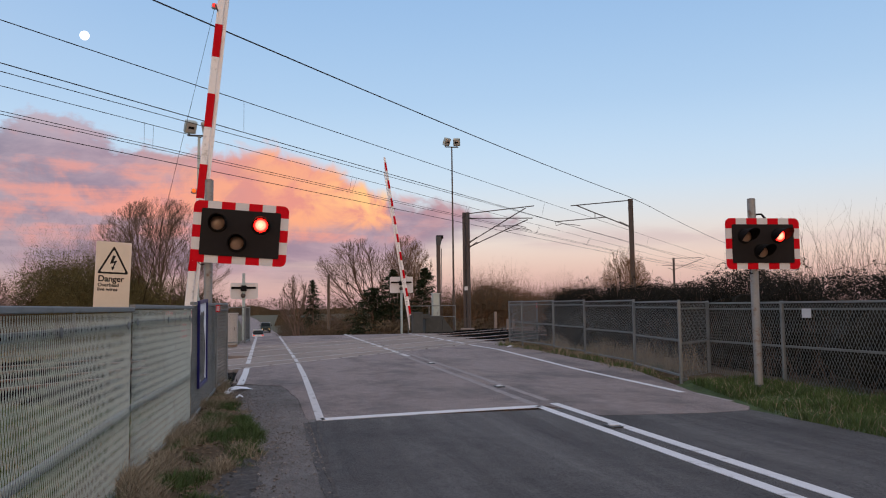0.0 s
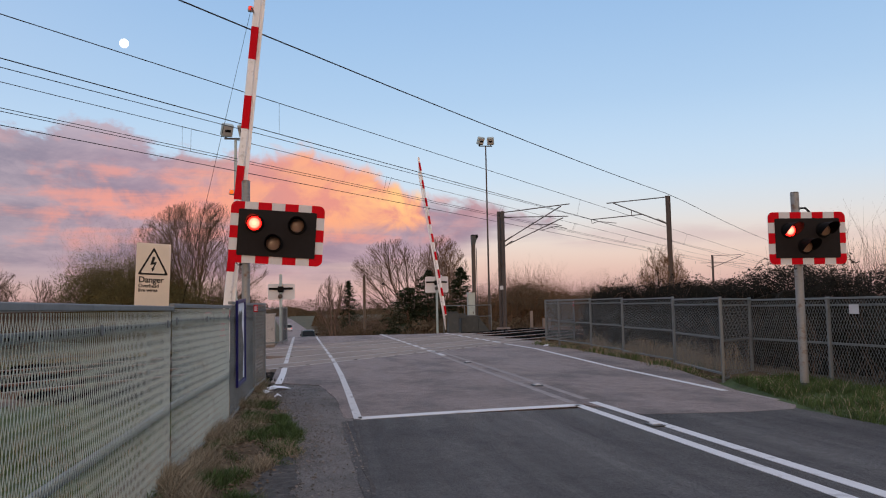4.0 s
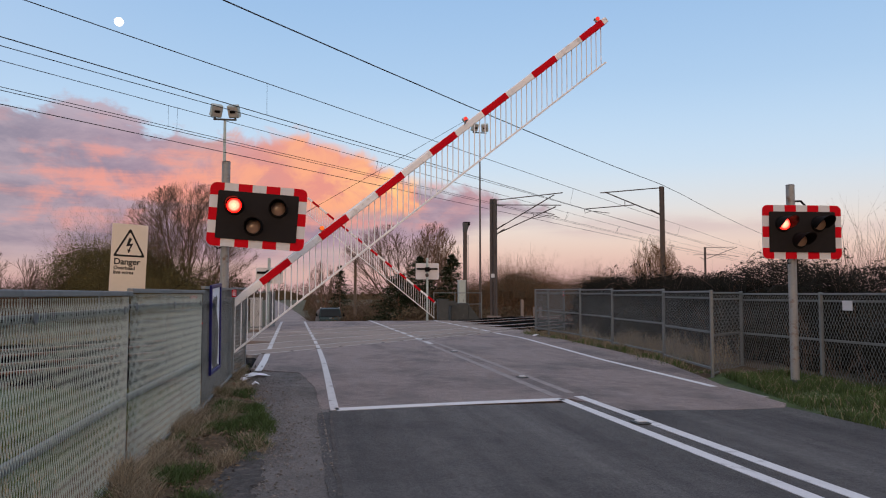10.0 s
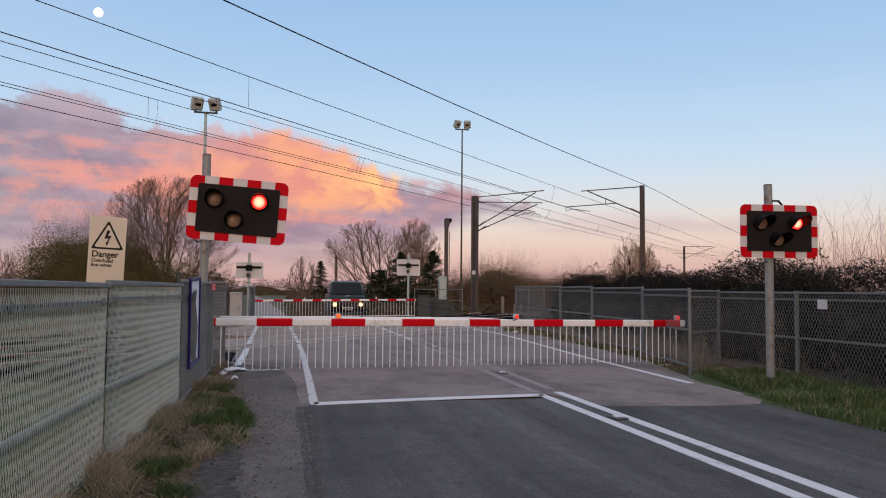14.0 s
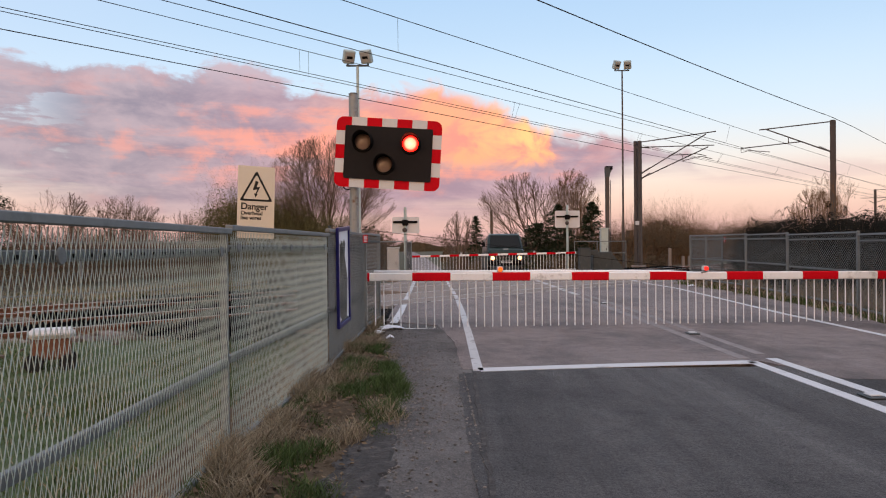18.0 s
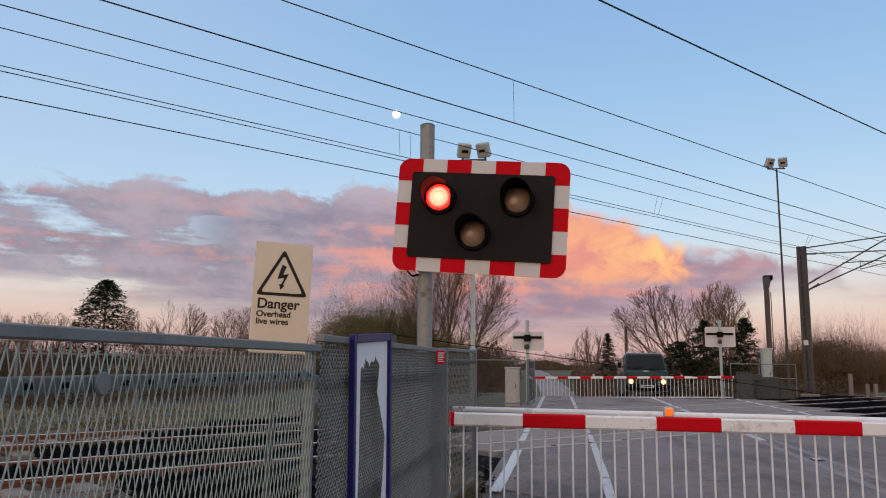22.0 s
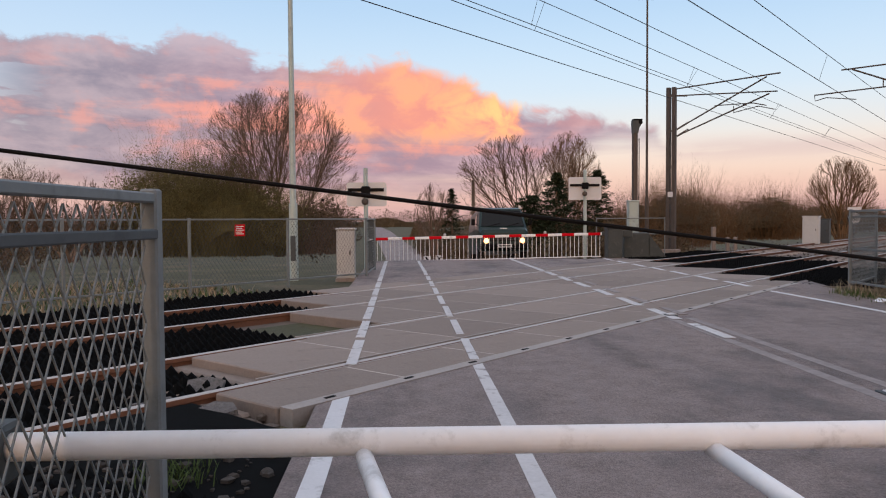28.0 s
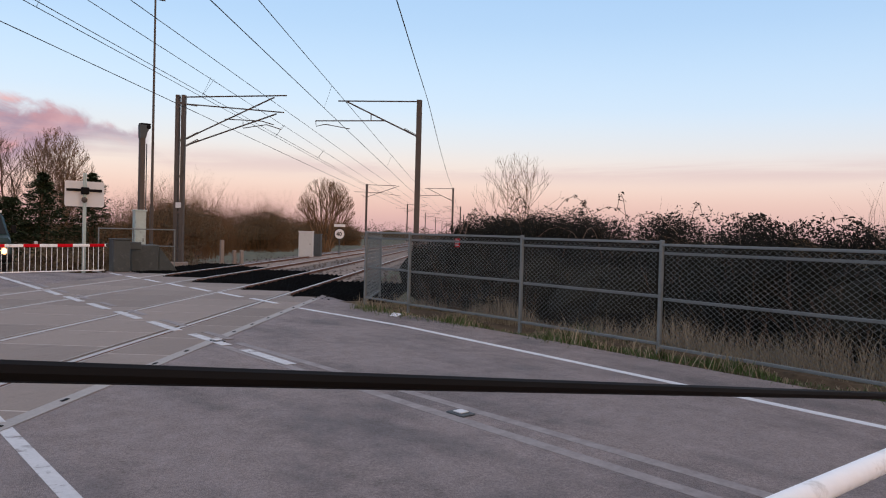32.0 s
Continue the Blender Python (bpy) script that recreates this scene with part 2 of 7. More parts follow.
M = dict(
    grass=mat("grass_field", (0.070, 0.066, 0.034), 0.9, var=0.4, grain=7, big=0.3, bump=0.9, bump_scale=25, tint=(0.122, 0.097, 0.057), tint_lo=0.48, tint_hi=0.62),
    lawn=mat("mown_grass", (0.062, 0.088, 0.032), 0.9, var=0.6, grain=14, big=0.7, bump=0.9, bump_scale=40, tint=(0.125, 0.11, 0.055), tint_lo=0.54, tint_hi=0.70),
    paint=mat("road_paint", (0.62, 0.61, 0.62), 0.7, var=0.12, grain=40, big=2.0, tint=(0.30, 0.28, 0.28), tint_lo=0.56, tint_hi=0.75),
    paint_chipped=mat("chipped_road_paint", (0.55, 0.53, 0.53), 0.75, var=0.2, grain=35, big=2.4, tint=(0.20, 0.17, 0.165), tint_lo=0.56, tint_hi=0.66),
    paint_worn=mat("worn_road_paint", (0.29, 0.253, 0.243), 0.8, var=0.25, grain=30, big=2.5, tint=(0.215, 0.18, 0.174), tint_lo=0.38, tint_hi=0.66),
    panel=mat("crossing_concrete", (0.262, 0.208, 0.178), 0.85, var=0.26, grain=45, big=0.9, bump=0.4, bump_scale=120, tint=(0.20, 0.158, 0.135), rand=0.26),
    steel=mat("rail_steel", (0.47, 0.42, 0.39), 0.5, metal=0.3, var=0.1),
    rust=mat("rusty_rail", (0.17, 0.075, 0.045), 0.85, var=0.3, grain=40),
    ballast=mat("ballast", (0.135, 0.105, 0.088), 0.95, var=0.4, grain=14, big=0.5, bump=1.0, bump_scale=22, island=0.5),
    guard=mat("black_guard", (0.005, 0.005, 0.005), 0.95, spec=0.05, var=0.3, grain=20, island=0.3),
    galv=mat("galvanised_steel", (0.43, 0.50, 0.48), 0.55, metal=0.25, var=0.2, grain=22, big=2.0, tint=(0.32, 0.34, 0.33)),
    galv_dark=mat("weathered_galvanised", (0.085, 0.092, 0.095), 0.65, metal=0.3, var=0.18, grain=25, big=2.0, tint=(0.062, 0.066, 0.068)),
    galv_mid=mat("dull_galvanised", (0.20, 0.215, 0.215), 0.6, metal=0.35, var=0.2, grain=22, big=2.0, tint=(0.14, 0.15, 0.15)),
    white=mat("white_paint", (0.88, 0.87, 0.87), 0.4, var=0.06, grain=30, big=3.0, tint=(0.58, 0.56, 0.54)),
    red=mat("red_sheeting", (0.60, 0.006, 0.014), 0.6, spec=0.05, var=0.14, grain=30),
    board_white=mat("white_sheeting", (0.64, 0.63, 0.64), 0.45, var=0.06, grain=20),
    board=mat("dark_backboard", (0.017, 0.014, 0.014), 0.7, spec=0.15, var=0.2, grain=12, big=2),
    hood=mat("black_hood", (0.008, 0.007, 0.007), 0.75, spec=0.12, var=0.2),
    # base colour lightened to tan in place of the bright sky's reflection
    lens_off=mat("unlit_lens", (0.27, 0.185, 0.15), 0.35, var=0.25, grain=90, coat=0.25),
    lens_on=mat("lit_red_lens", (1.0, 0.075, 0.03), 0.3, var=0.02, emit=16.0),
    lamp_red=mat("small_red_lamp", (0.85, 0.03, 0.02), 0.3, emit=0.9),
    lamp_amber=mat("small_amber_lamp", (0.95, 0.15, 0.015), 0.3, emit=0.8),
    cream=mat("sign_cream", (0.74, 0.64, 0.51), 0.22, var=0.05, grain=8, big=1.5, coat=0.5, spec=0.5),
    black=mat("black_print", (0.018, 0.016, 0.014), 0.6, var=0.05),
    navy=mat("navy_frame", (0.011, 0.011, 0.115), 0.4, var=0.15, grain=20, coat=0.08),
    paper=mat("torn_paper", (0.80, 0.81, 0.85), 0.7, var=0.08, grain=12),
    wood=mat("weathered_wood", (0.17, 0.135, 0.105), 0.85, var=0.3, grain=25),
    bark=mat("bare_twigs", (0.165, 0.110, 0.082), 0.95, spec=0.1, var=0.3, grain=6, island=0.4),
    bark_red=mat("ruddy_twigs", (0.165, 0.096, 0.052), 0.95, spec=0.1, var=0.3, grain=6, island=0.5),
    olive=mat("olive_foliage", (0.130, 0.108, 0.048), 0.95, spec=0.1, var=0.3, grain=5, island=0.8),
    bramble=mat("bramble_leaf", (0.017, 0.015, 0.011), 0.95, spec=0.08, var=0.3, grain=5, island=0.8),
    conifer=mat("conifer_needles", (0.030, 0.042, 0.022), 0.95, spec=0.08, var=0.3, grain=4, island=0.8),
    scrub=mat("winter_scrub", (0.098, 0.070, 0.042), 0.95, spec=0.08, var=0.35, grain=4, island=0.8),
    blade=mat("grass_blades", (0.068, 0.102, 0.030), 0.85, var=0.3, grain=8, island=0.7),
    straw=mat("dry_grass", (0.31, 0.245, 0.165), 0.9, var=0.3, grain=8, island=0.6),
    stone=mat("loose_stones", (0.22, 0.19, 0.17), 0.95, var=0.3, grain=20, island=0.8),
    mast=mat("mast_steel", (0.105, 0.085, 0.075), 0.65, metal=0.35, var=0.2, grain=12, tint=(0.07, 0.055, 0.05)),
    wire=mat("dark_wire", (0.035, 0.032, 0.035), 0.55, metal=0.4, var=0.1),
    van=mat("dark_green_paint", (0.006, 0.022, 0.019), 0.4, var=0.1, coat=0.12),
    car_white=mat("white_car_paint", (0.7, 0.7, 0.7), 0.3, coat=0.5),
    car_dark=mat("dark_car_paint", (0.03, 0.03, 0.035), 0.3, coat=0.5),
    glass=mat("dark_glass", (0.008, 0.011, 0.013), 0.10, spec=0.16, var=0.05),
    rubber=mat("tyre_rubber", (0.02, 0.02, 0.02), 0.9),
    headlamp=mat("lit_headlamp", (1.0, 0.50, 0.19), 0.2, var=0.0, emit=4.0),
    plate=mat("number_plate", (0.62, 0.62, 0.6), 0.4),
    cabinet=mat("grey_white_cabinet", (0.55, 0.53, 0.51), 0.5, var=0.08, grain=10),
    rusty=mat("rust_streaked_post", (0.30, 0.305, 0.30), 0.6, metal=0.4, var=0.2, grain=14, big=3.0, tint=(0.17, 0.095, 0.06), tint_lo=0.52, tint_hi=0.70),
    silver=mat("pale_lamp_face", (0.42, 0.41, 0.39), 0.45, var=0.2, grain=10),
    stain=mat("tar_stain", (0.150, 0.126, 0.124), 0.8, var=0.35, grain=12, big=2.0),
    soil=mat("dark_soil", (0.105, 0.074, 0.048), 0.98, spec=0.1, var=0.5, grain=12, big=1.5, bump=1.0, bump_scale=40, tint=(0.085, 0.066, 0.05)),
    leaf_litter=mat("dead_leaf", (0.15, 0.098, 0.058), 0.9, var=0.3, grain=20, island=0.9),
    nosing=mat("dull_nosing", (0.36, 0.31, 0.28), 0.6, metal=0.2, var=0.25, grain=30),
    mud=mat("wet_mud", (0.052, 0.044, 0.040), 0.75, var=0.9, grain=45, big=5.0, bump=1.0, bump_scale=45, spec=0.3, tint=(0.10, 0.085, 0.075), tint_lo=0.5, tint_hi=0.64),
    rubble=mat("dark_rubble", (0.055, 0.047, 0.042), 0.95, var=0.4, grain=16, big=1.5, bump=1.0, bump_scale=30, island=0.8),
    machine_grey=mat("dark_machine_grey", (0.060, 0.066, 0.065), 0.6, var=0.2, grain=18, big=2.0, tint=(0.09, 0.095, 0.092)),
    joint=mat("pale_joint", (0.46, 0.40, 0.36), 0.9, var=0.2, grain=30),
    moon=mat("moon_face", (1.0, 0.97, 0.93), 1.0, var=0.02, emit=1.3),
)


def aged_asphalt(name, base, worn, stain, speck=0.5, streak=0.35, patch=(0.50, 0.66), coarse=170.0):
    """Road surface: stone chips, mottles, long worn streaks along the road and oily patches."""
    m = bpy.data.materials.new(name)
    m.use_nodes = True
    t = m.node_tree
    b = t.nodes["Principled BSDF"]
    L = t.links.new
    co = t.nodes.new("ShaderNodeTexCoord")

    def scaled(v):
        n = t.nodes.new("ShaderNodeVectorMath")
        n.operation = "MULTIPLY"
        L(co.outputs["Object"], n.inputs[0])
        n.inputs[1].default_value = v
        return n.outputs[0]

    def noise_of(vec, scale, detail, rough=0.65):
        n = t.nodes.new("ShaderNodeTexNoise")
        L(vec, n.inputs["Vector"])
        n.inputs["Scale"].default_value, n.inputs["Detail"].default_value, n.inputs["Roughness"].default_value = scale, detail, rough
        return n.outputs[0]

    def ramp(v, lo, hi, a, z):
        n = t.nodes.new("ShaderNodeMapRange")
        L(v, n.inputs[0])
        for i, k in enumerate((lo, hi, a, z)):
            n.inputs[i + 1].default_value = k
        return n.outputs[0]

    def ma(op, a, c):
        n = t.nodes.new("ShaderNodeMath")
        n.operation = op
        for i, v in enumerate((a, c)):
            if isinstance(v, (int, float)):
                n.inputs[i].default_value = v
            else:
                L(v, n.inputs[i])
        return n.outputs[0]

    def mix(f, a, c):
        n = t.nodes.new("ShaderNodeMix")
        n.data_type = "RGBA"
        L(f, n.inputs[0])
        for k, v in ((6, a), (7, c)):
            if isinstance(v, tuple):
                n.inputs[k].default_value = (*v, 1)
            else:
                L(v, n.inputs[k])
        return n.outputs[2]

    plain = scaled((1, 1, 1))
    chips = t.nodes.new("ShaderNodeTexVoronoi")
    L(plain, chips.inputs["Vector"])
    chips.inputs["Scale"].default_value = coarse
    tone = t.nodes.new("ShaderNodeSeparateColor")
    L(chips.outputs["Color"], tone.inputs[0])
    fine = noise_of(plain, 38.0, 6.0, 0.75)
    long_ = noise_of(scaled((1.7, 0.09, 1.0)), 1.0, 4.0)
    mott = noise_of(plain, 5.0, 6.0)
    wide = noise_of(scaled((0.8, 0.45, 1.0)), 1.0, 5.0)
    col = mix(ramp(long_, 0.36, 0.64, 0.0, 1.0), base, worn)
    col = mix(ramp(wide, patch[0], patch[1], 0.0, 0.85), col, stain)
    f = ma("ADD", ramp(tone.outputs[0], 0.0, 1.0, -speck * 0.6, speck * 0.6), ramp(fine, 0.3, 0.7, -speck * 0.7, speck * 0.7))
    f = ma("ADD", f, ramp(mott, 0.3, 0.7, -0.16, 0.16))
    f = ma("ADD", f, ramp(long_, 0.3, 0.7, -streak * 0.3, streak * 0.3))
    f = ma("MAXIMUM", ma("ADD", f, 1.0), 0.25)
    sc = t.nodes.new("ShaderNodeVectorMath")
    sc.operation = "SCALE"
    L(col, sc.inputs[0])
    L(f, sc.inputs["Scale"])
    L(sc.outputs[0], b.inputs["Base Color"])
    L(ramp(long_, 0.3, 0.7, 0.90, 0.72), b.inputs["Roughness"])
    b.inputs["Specular IOR Level"].default_value = 0.3
    bp = t.nodes.new("ShaderNodeBump")
    bp.inputs["Strength"].default_value, bp.inputs["Distance"].default_value = 0.9, 0.008
    L(ma("ADD", chips.outputs["Distance"], fine), bp.inputs["Height"])
    L(bp.outputs[0], b.inputs["Normal"])
    return m


M["road_new"] = aged_asphalt("dark_asphalt", (0.078, 0.073, 0.073), (0.122, 0.112, 0.109), (0.056, 0.052, 0.052), 0.6, 0.3, (0.50, 0.68))
M["road_old"] = aged_asphalt("worn_asphalt", (0.300, 0.242, 0.226), (0.240, 0.193, 0.182), (0.140, 0.119, 0.117), 0.34, 0.5, (0.46, 0.64), 150.0)
M["path"] = aged_asphalt("gritty_tarmac", (0.195, 0.175, 0.165), (0.155, 0.139, 0.131), (0.088, 0.077, 0.072), 0.5, 0.2, (0.42, 0.60), 170.0)


def hot_centre(m, rim, core, radius):
    """Makes a lit lens glow paler at its centre than at its rim."""
    t = m.node_tree
    b = t.nodes["Principled BSDF"]
    co = t.nodes.new("ShaderNodeTexCoord")
    ln = t.nodes.new("ShaderNodeVectorMath")
    ln.operation = "LENGTH"
    t.links.new(co.outputs["Object"], ln.inputs[0])
    mr = t.nodes.new("ShaderNodeMapRange")
    mr.interpolation_type = "SMOOTHSTEP"
    t.links.new(ln.outputs["Value"], mr.inputs[0])
    mr.inputs[1].default_value, mr.inputs[2].default_value = radius * 0.45, radius * 0.92
    mx = t.nodes.new("ShaderNodeMix")
    mx.data_type = "RGBA"
    t.links.new(mr.outputs[0], mx.inputs[0])
    mx.inputs[6].default_value, mx.inputs[7].default_value = (*core, 1), (*rim, 1)
    cells = t.nodes.new("ShaderNodeTexVoronoi")
    cells.inputs["Scale"].default_value, cells.inputs["Randomness"].default_value = 95.0, 0.0
    t.links.new(co.outputs["Object"], cells.inputs["Vector"])
    dots = t.nodes.new("ShaderNodeMapRange")
    t.links.new(cells.outputs["Distance"], dots.inputs[0])
    for i, v in enumerate((0.30, 0.62, 1.12, 0.55)):
        dots.inputs[i + 1].default_value = v
    sc = t.nodes.new("ShaderNodeVectorMath")
    sc.operation = "SCALE"
    t.links.new(mx.outputs[2], sc.inputs[0])
    t.links.new(dots.outputs[0], sc.inputs["Scale"])
    t.links.new(sc.outputs[0], b.inputs["Emission Color"])


hot_centre(M["lens_on"], (1.0, 0.008, 0.005), (1.0, 0.19, 0.115), 0.101)
M["lens_on"].node_tree.nodes["Principled BSDF"].inputs["Emission Strength"].default_value = 6.5


# ---- mesh helpers ----


class Shape:
    """Gathers vertices and faces for one mesh."""

    def __init__(self):
        self.v, self.f = [], []

    def add(self, verts, faces):
        n = len(self.v)
        self.v.extend(tuple(p) for p in verts)
        self.f.extend(tuple(i + n for i in q) for q in faces)
        return self

    def box(self, x0, y0, z0, x1, y1, z1, m=None):
        p = [Vector((x, y, z)) for z in (z0, z1) for x, y in ((x0, y0), (x1, y0), (x1, y1), (x0, y1))]
        if m is not None:
            p = [m @ q for q in p]
        return self.add(p, ((3, 2, 1, 0), (4, 5, 6, 7), (0, 1, 5, 4), (1, 2, 6, 5), (2, 3, 7, 6), (3, 0, 4, 7)))

    def cbox(self, x0, y0, z0, x1, y1, z1, c=0.01, m=None):
        """A box with all its edges chamfered by c."""
        cx, cy, cz = (x0 + x1) / 2, (y0 + y1) / 2, (z0 + z1) / 2
        hx, hy, hz = (x1 - x0) / 2, (y1 - y0) / 2, (z1 - z0) / 2
        c = min(c, hx * 0.9, hy * 0.9, hz * 0.9)
        p, idx = [], {}
        for sx in (-1, 1):
            for sy in (-1, 1):
                for sz in (-1, 1):
                    for ax in range(3):
                        d = [hx - c, hy - c, hz - c]
                        d[ax] += c
                        idx[sx, sy, sz, ax] = len(p)
                        q = Vector((cx + sx * d[0], cy + sy * d[1], cz + sz * d[2]))
                        p.append(m @ q if m is not None else q)
        f = []
        S = (-1, 1)
        for s in S:
            f.append([idx[s, a, b, 0] for a, b in ((-1, -1), (1, -1), (1, 1), (-1, 1))][::s])
            f.append([idx[a, s, b, 1] for a, b in ((-1, -1), (1, -1), (1, 1), (-1, 1))][::-s])
            f.append([idx[a, b, s, 2] for a, b in ((-1, -1), (1, -1), (1, 1), (-1, 1))][::s])
        for a in S:
            for b in S:
                f.append([idx[a, b, -1, 0], idx[a, b, 1, 0], idx[a, b, 1, 1], idx[a, b, -1, 1]][::-a * b])
                f.append([idx[a, -1, b, 0], idx[a, 1, b, 0], idx[a, 1, b, 2], idx[a, -1, b, 2]][::a * b])
                f.append([idx[-1, a, b, 1], idx[1, a, b, 1], idx[1, a, b, 2], idx[-1, a, b, 2]][::-a * b])
                for c_ in S:
                    f.append([idx[a, b, c_, 0], idx[a, b, c_, 1], idx[a, b, c_, 2]][::a * b * c_])
        return self.add(p, f)

    def rod(self, a, b, r0, r1=None, n=8, cap=True):
        a, b = Vector(a), Vector(b)
        r1 = r0 if r1 is None else r1
        w = (b - a)
        if w.length < 1e-6:
            return self
        u = w.orthogonal().normalized()
        v = w.cross(u).normalized()
        ring = [(math.cos(2 * math.pi * i / n), math.sin(2 * math.pi * i / n)) for i in range(n)]
        p = [a + (u * c + v * s) * r0 for c, s in ring] + [b + (u * c + v * s) * r1 for c, s in ring]
        f = [(i, (i + 1) % n, n + (i + 1) % n, n + i) for i in range(n)]
        if cap:
            f += [tuple(range(n))[::-1], tuple(range(n, 2 * n))]
        return self.add(p, f)

    def pipe(self, pts, r, n=6):
        """A round tube swept along points."""
        pts = [Vector(q) for q in pts]
        v, f = [], []
        u = None
        for i, p in enumerate(pts):
            d = (pts[min(i + 1, len(pts) - 1)] - pts[max(i - 1, 0)]).normalized()
            u = d.orthogonal().normalized() if u is None else (u - d * u.dot(d)).normalized()
            w = d.cross(u)
            v += [p + (u * math.cos(2 * math.pi * k / n) + w * math.sin(2 * math.pi * k / n)) * r for k in range(n)]
        for i in range(len(pts) - 1):
            o = i * n
            f += [(o + k, o + (k + 1) % n, o + n + (k + 1) % n, o + n + k) for k in range(n)]
        f += [tuple(range(n))[::-1], tuple(range((len(pts) - 1) * n, len(pts) * n))]
        return self.add(v, f)

    def prism(self, poly, t0, t1, m):
        """A flat outline in the plane of m's x and y, from t0 to t1 along m's z."""
        n = len(poly)
        p = [m @ Vector((x, y, t0)) for x, y in poly] + [m @ Vector((x, y, t1)) for x, y in poly]
        f = [tuple(range(n))[::-1], tuple(range(n, 2 * n))] + [(i, (i + 1) % n, n + (i + 1) % n, n + i) for i in range(n)]
        return self.add(p, f)

    def blob(self, c, rx, ry, rz, rings=5, n=8, rough=0.0, rnd=random):
        p = [(c[0], c[1], c[2] - rz)]
        for i in range(1, rings):
            a = -math.pi / 2 + math.pi * i / rings
            for j in range(n):
                b = 2 * math.pi * j / n
                k = 1 + rough * (rnd.random() - 0.5)
                p.append((c[0] + rx * k * math.cos(a) * math.cos(b), c[1] + ry * k * math.cos(a) * math.sin(b), c[2] + rz * k * math.sin(a)))
        p.append((c[0], c[1], c[2] + rz))
        f = [(0, 1 + (j + 1) % n, 1 + j) for j in range(n)]
        for i in range(rings - 2):
            o = 1 + i * n
            f += [(o + j, o + (j + 1) % n, o + n + (j + 1) % n, o + n + j) for j in range(n)]
        o = 1 + (rings - 2) * n
        f += [(o + j, o + (j + 1) % n, len(p) - 1) for j in range(n)]
        return self.add(p, f)

    def mesh(self, name, material, smooth=False):
        me = bpy.data.meshes.new(name)
        me.from_pydata(self.v, [], self.f)
        me.materials.append(material)
        if smooth:
            me.shade_smooth()
        me.update()
        return me


def part(name, shape, material, parent, label="", smooth=False):
    ob = new(name, shape.mesh(name, material, smooth))
    ob.parent = parent
    return tagged(ob, label)


def thing(name, label, category, at=None, group="", kind=""):
    """An Empty at the thing's base."""
    ob = new(name)
    ob.empty_display_size = 0.1
    if at is not None:
        ob.matrix_world = at
    return tagged(ob, label, category, group, kind)


def solid(name, shape, material, label, category, at=None, group="", kind="", smooth=False):
    """A thing of one mesh."""
    ob = new(name, shape.mesh(name, material, smooth))
    if at is not None:
        ob.matrix_world = at
    return tagged(ob, label, category, group, kind)


def setting(name, shape, material, label="", category="", smooth=False):
    return tagged(new(name, shape.mesh(name, material, smooth)), label, category, kind="structure")


def writing(text, size, material, m, parent, name="lettering"):
    """Lettering in the built-in font as a thin mesh; m: its pose, with the text's lower left corner at the origin."""
    cu = bpy.data.curves.new("text", "FONT")
    cu.body, cu.size, cu.extrude, cu.offset = text, size, 0.001, size * 0.022
    tmp = bpy.data.objects.new("text", cu)
    scene.collection.objects.link(tmp)
    bpy.context.view_layer.update()
    me = bpy.data.meshes.new_from_object(tmp.evaluated_get(bpy.context.evaluated_depsgraph_get()))
    bpy.data.objects.remove(tmp)
    me.name = name
    me.materials.clear()
    me.materials.append(material)
    ob = new(name, me)
    ob.parent = parent
    ob.matrix_local = m
    return ob


# ---- the plan: y runs along the road, the railway crosses it at a slant ----
SLANT = radians(42.5)
ALONG = Vector((math.sin(SLANT), math.cos(SLANT), 0))
ACROSS = Vector((math.cos(SLANT), -math.sin(SLANT), 0))
RAILS = (-11.64, -13.145, -15.14, -16.645)      # each rail's place across the railway
NEAR_EDGE, FAR_EDGE = -10.85, -17.45            # edges of the concrete decking


def rail_at(o, s, z=0.0):
    """A point o across and s along the railway."""
    return ACROSS * o + ALONG * s + Vector((0, 0, z))


def along_at(o, x):
    """How far along the railway the line at o meets the road's x."""
    return (x - ACROSS.x * o) / ALONG.x


def road_z(y):
    """The road's height: level to the crossing, then down the far side to the fields."""
    if y < 35.5:
        return 0.0
    if y < 115:
        return -3.5 * math.sin(math.pi / 2 * min(1.0, (y - 35.5) / 64.5)) ** 1.15
    return -3.5 + 1.5 * min(1.0, (y - 115) / 150) ** 1.3


def road_x(y):
    """How far the road bends to the left beyond the crossing."""
    return 0.0 if y < 42 else -0.052 * (y - 42) ** 2 / (y - 22)


def land_z(x, y):
    side = abs(x - road_x(y) - 3.7)
    z = road_z(y)
    low = -0.12
    far = max(0.0, min(1.0, (side - 8.0) / 60.0))
    return z * (1 - 0.55 * far) + low - 0.9 * far * max(0.0, min(1.0, (y - 45) / 60))


# ---- ground, road, railway ----


def axis_steps(lo, hi, fine_lo, fine_hi, fine, grow=1.35):
    a = list(np.arange(fine_lo, fine_hi + 1e-6, fine))
    s = fine
    while a[-1] < hi:
        s *= grow
        a.append(min(hi, a[-1] + s))
    s = fine
    while a[0] > lo:
        s *= grow
        a.insert(0, max(lo, a[0] - s))
    return a


def grid(shape, xs, ys, zf):
    n = len(xs)
    v = [(x, y, zf(x, y)) for y in ys for x in xs]
    f = [(j * n + i, j * n + i + 1, (j + 1) * n + i + 1, (j + 1) * n + i) for j in range(len(ys) - 1) for i in range(n - 1)]
    return shape.add(v, f)


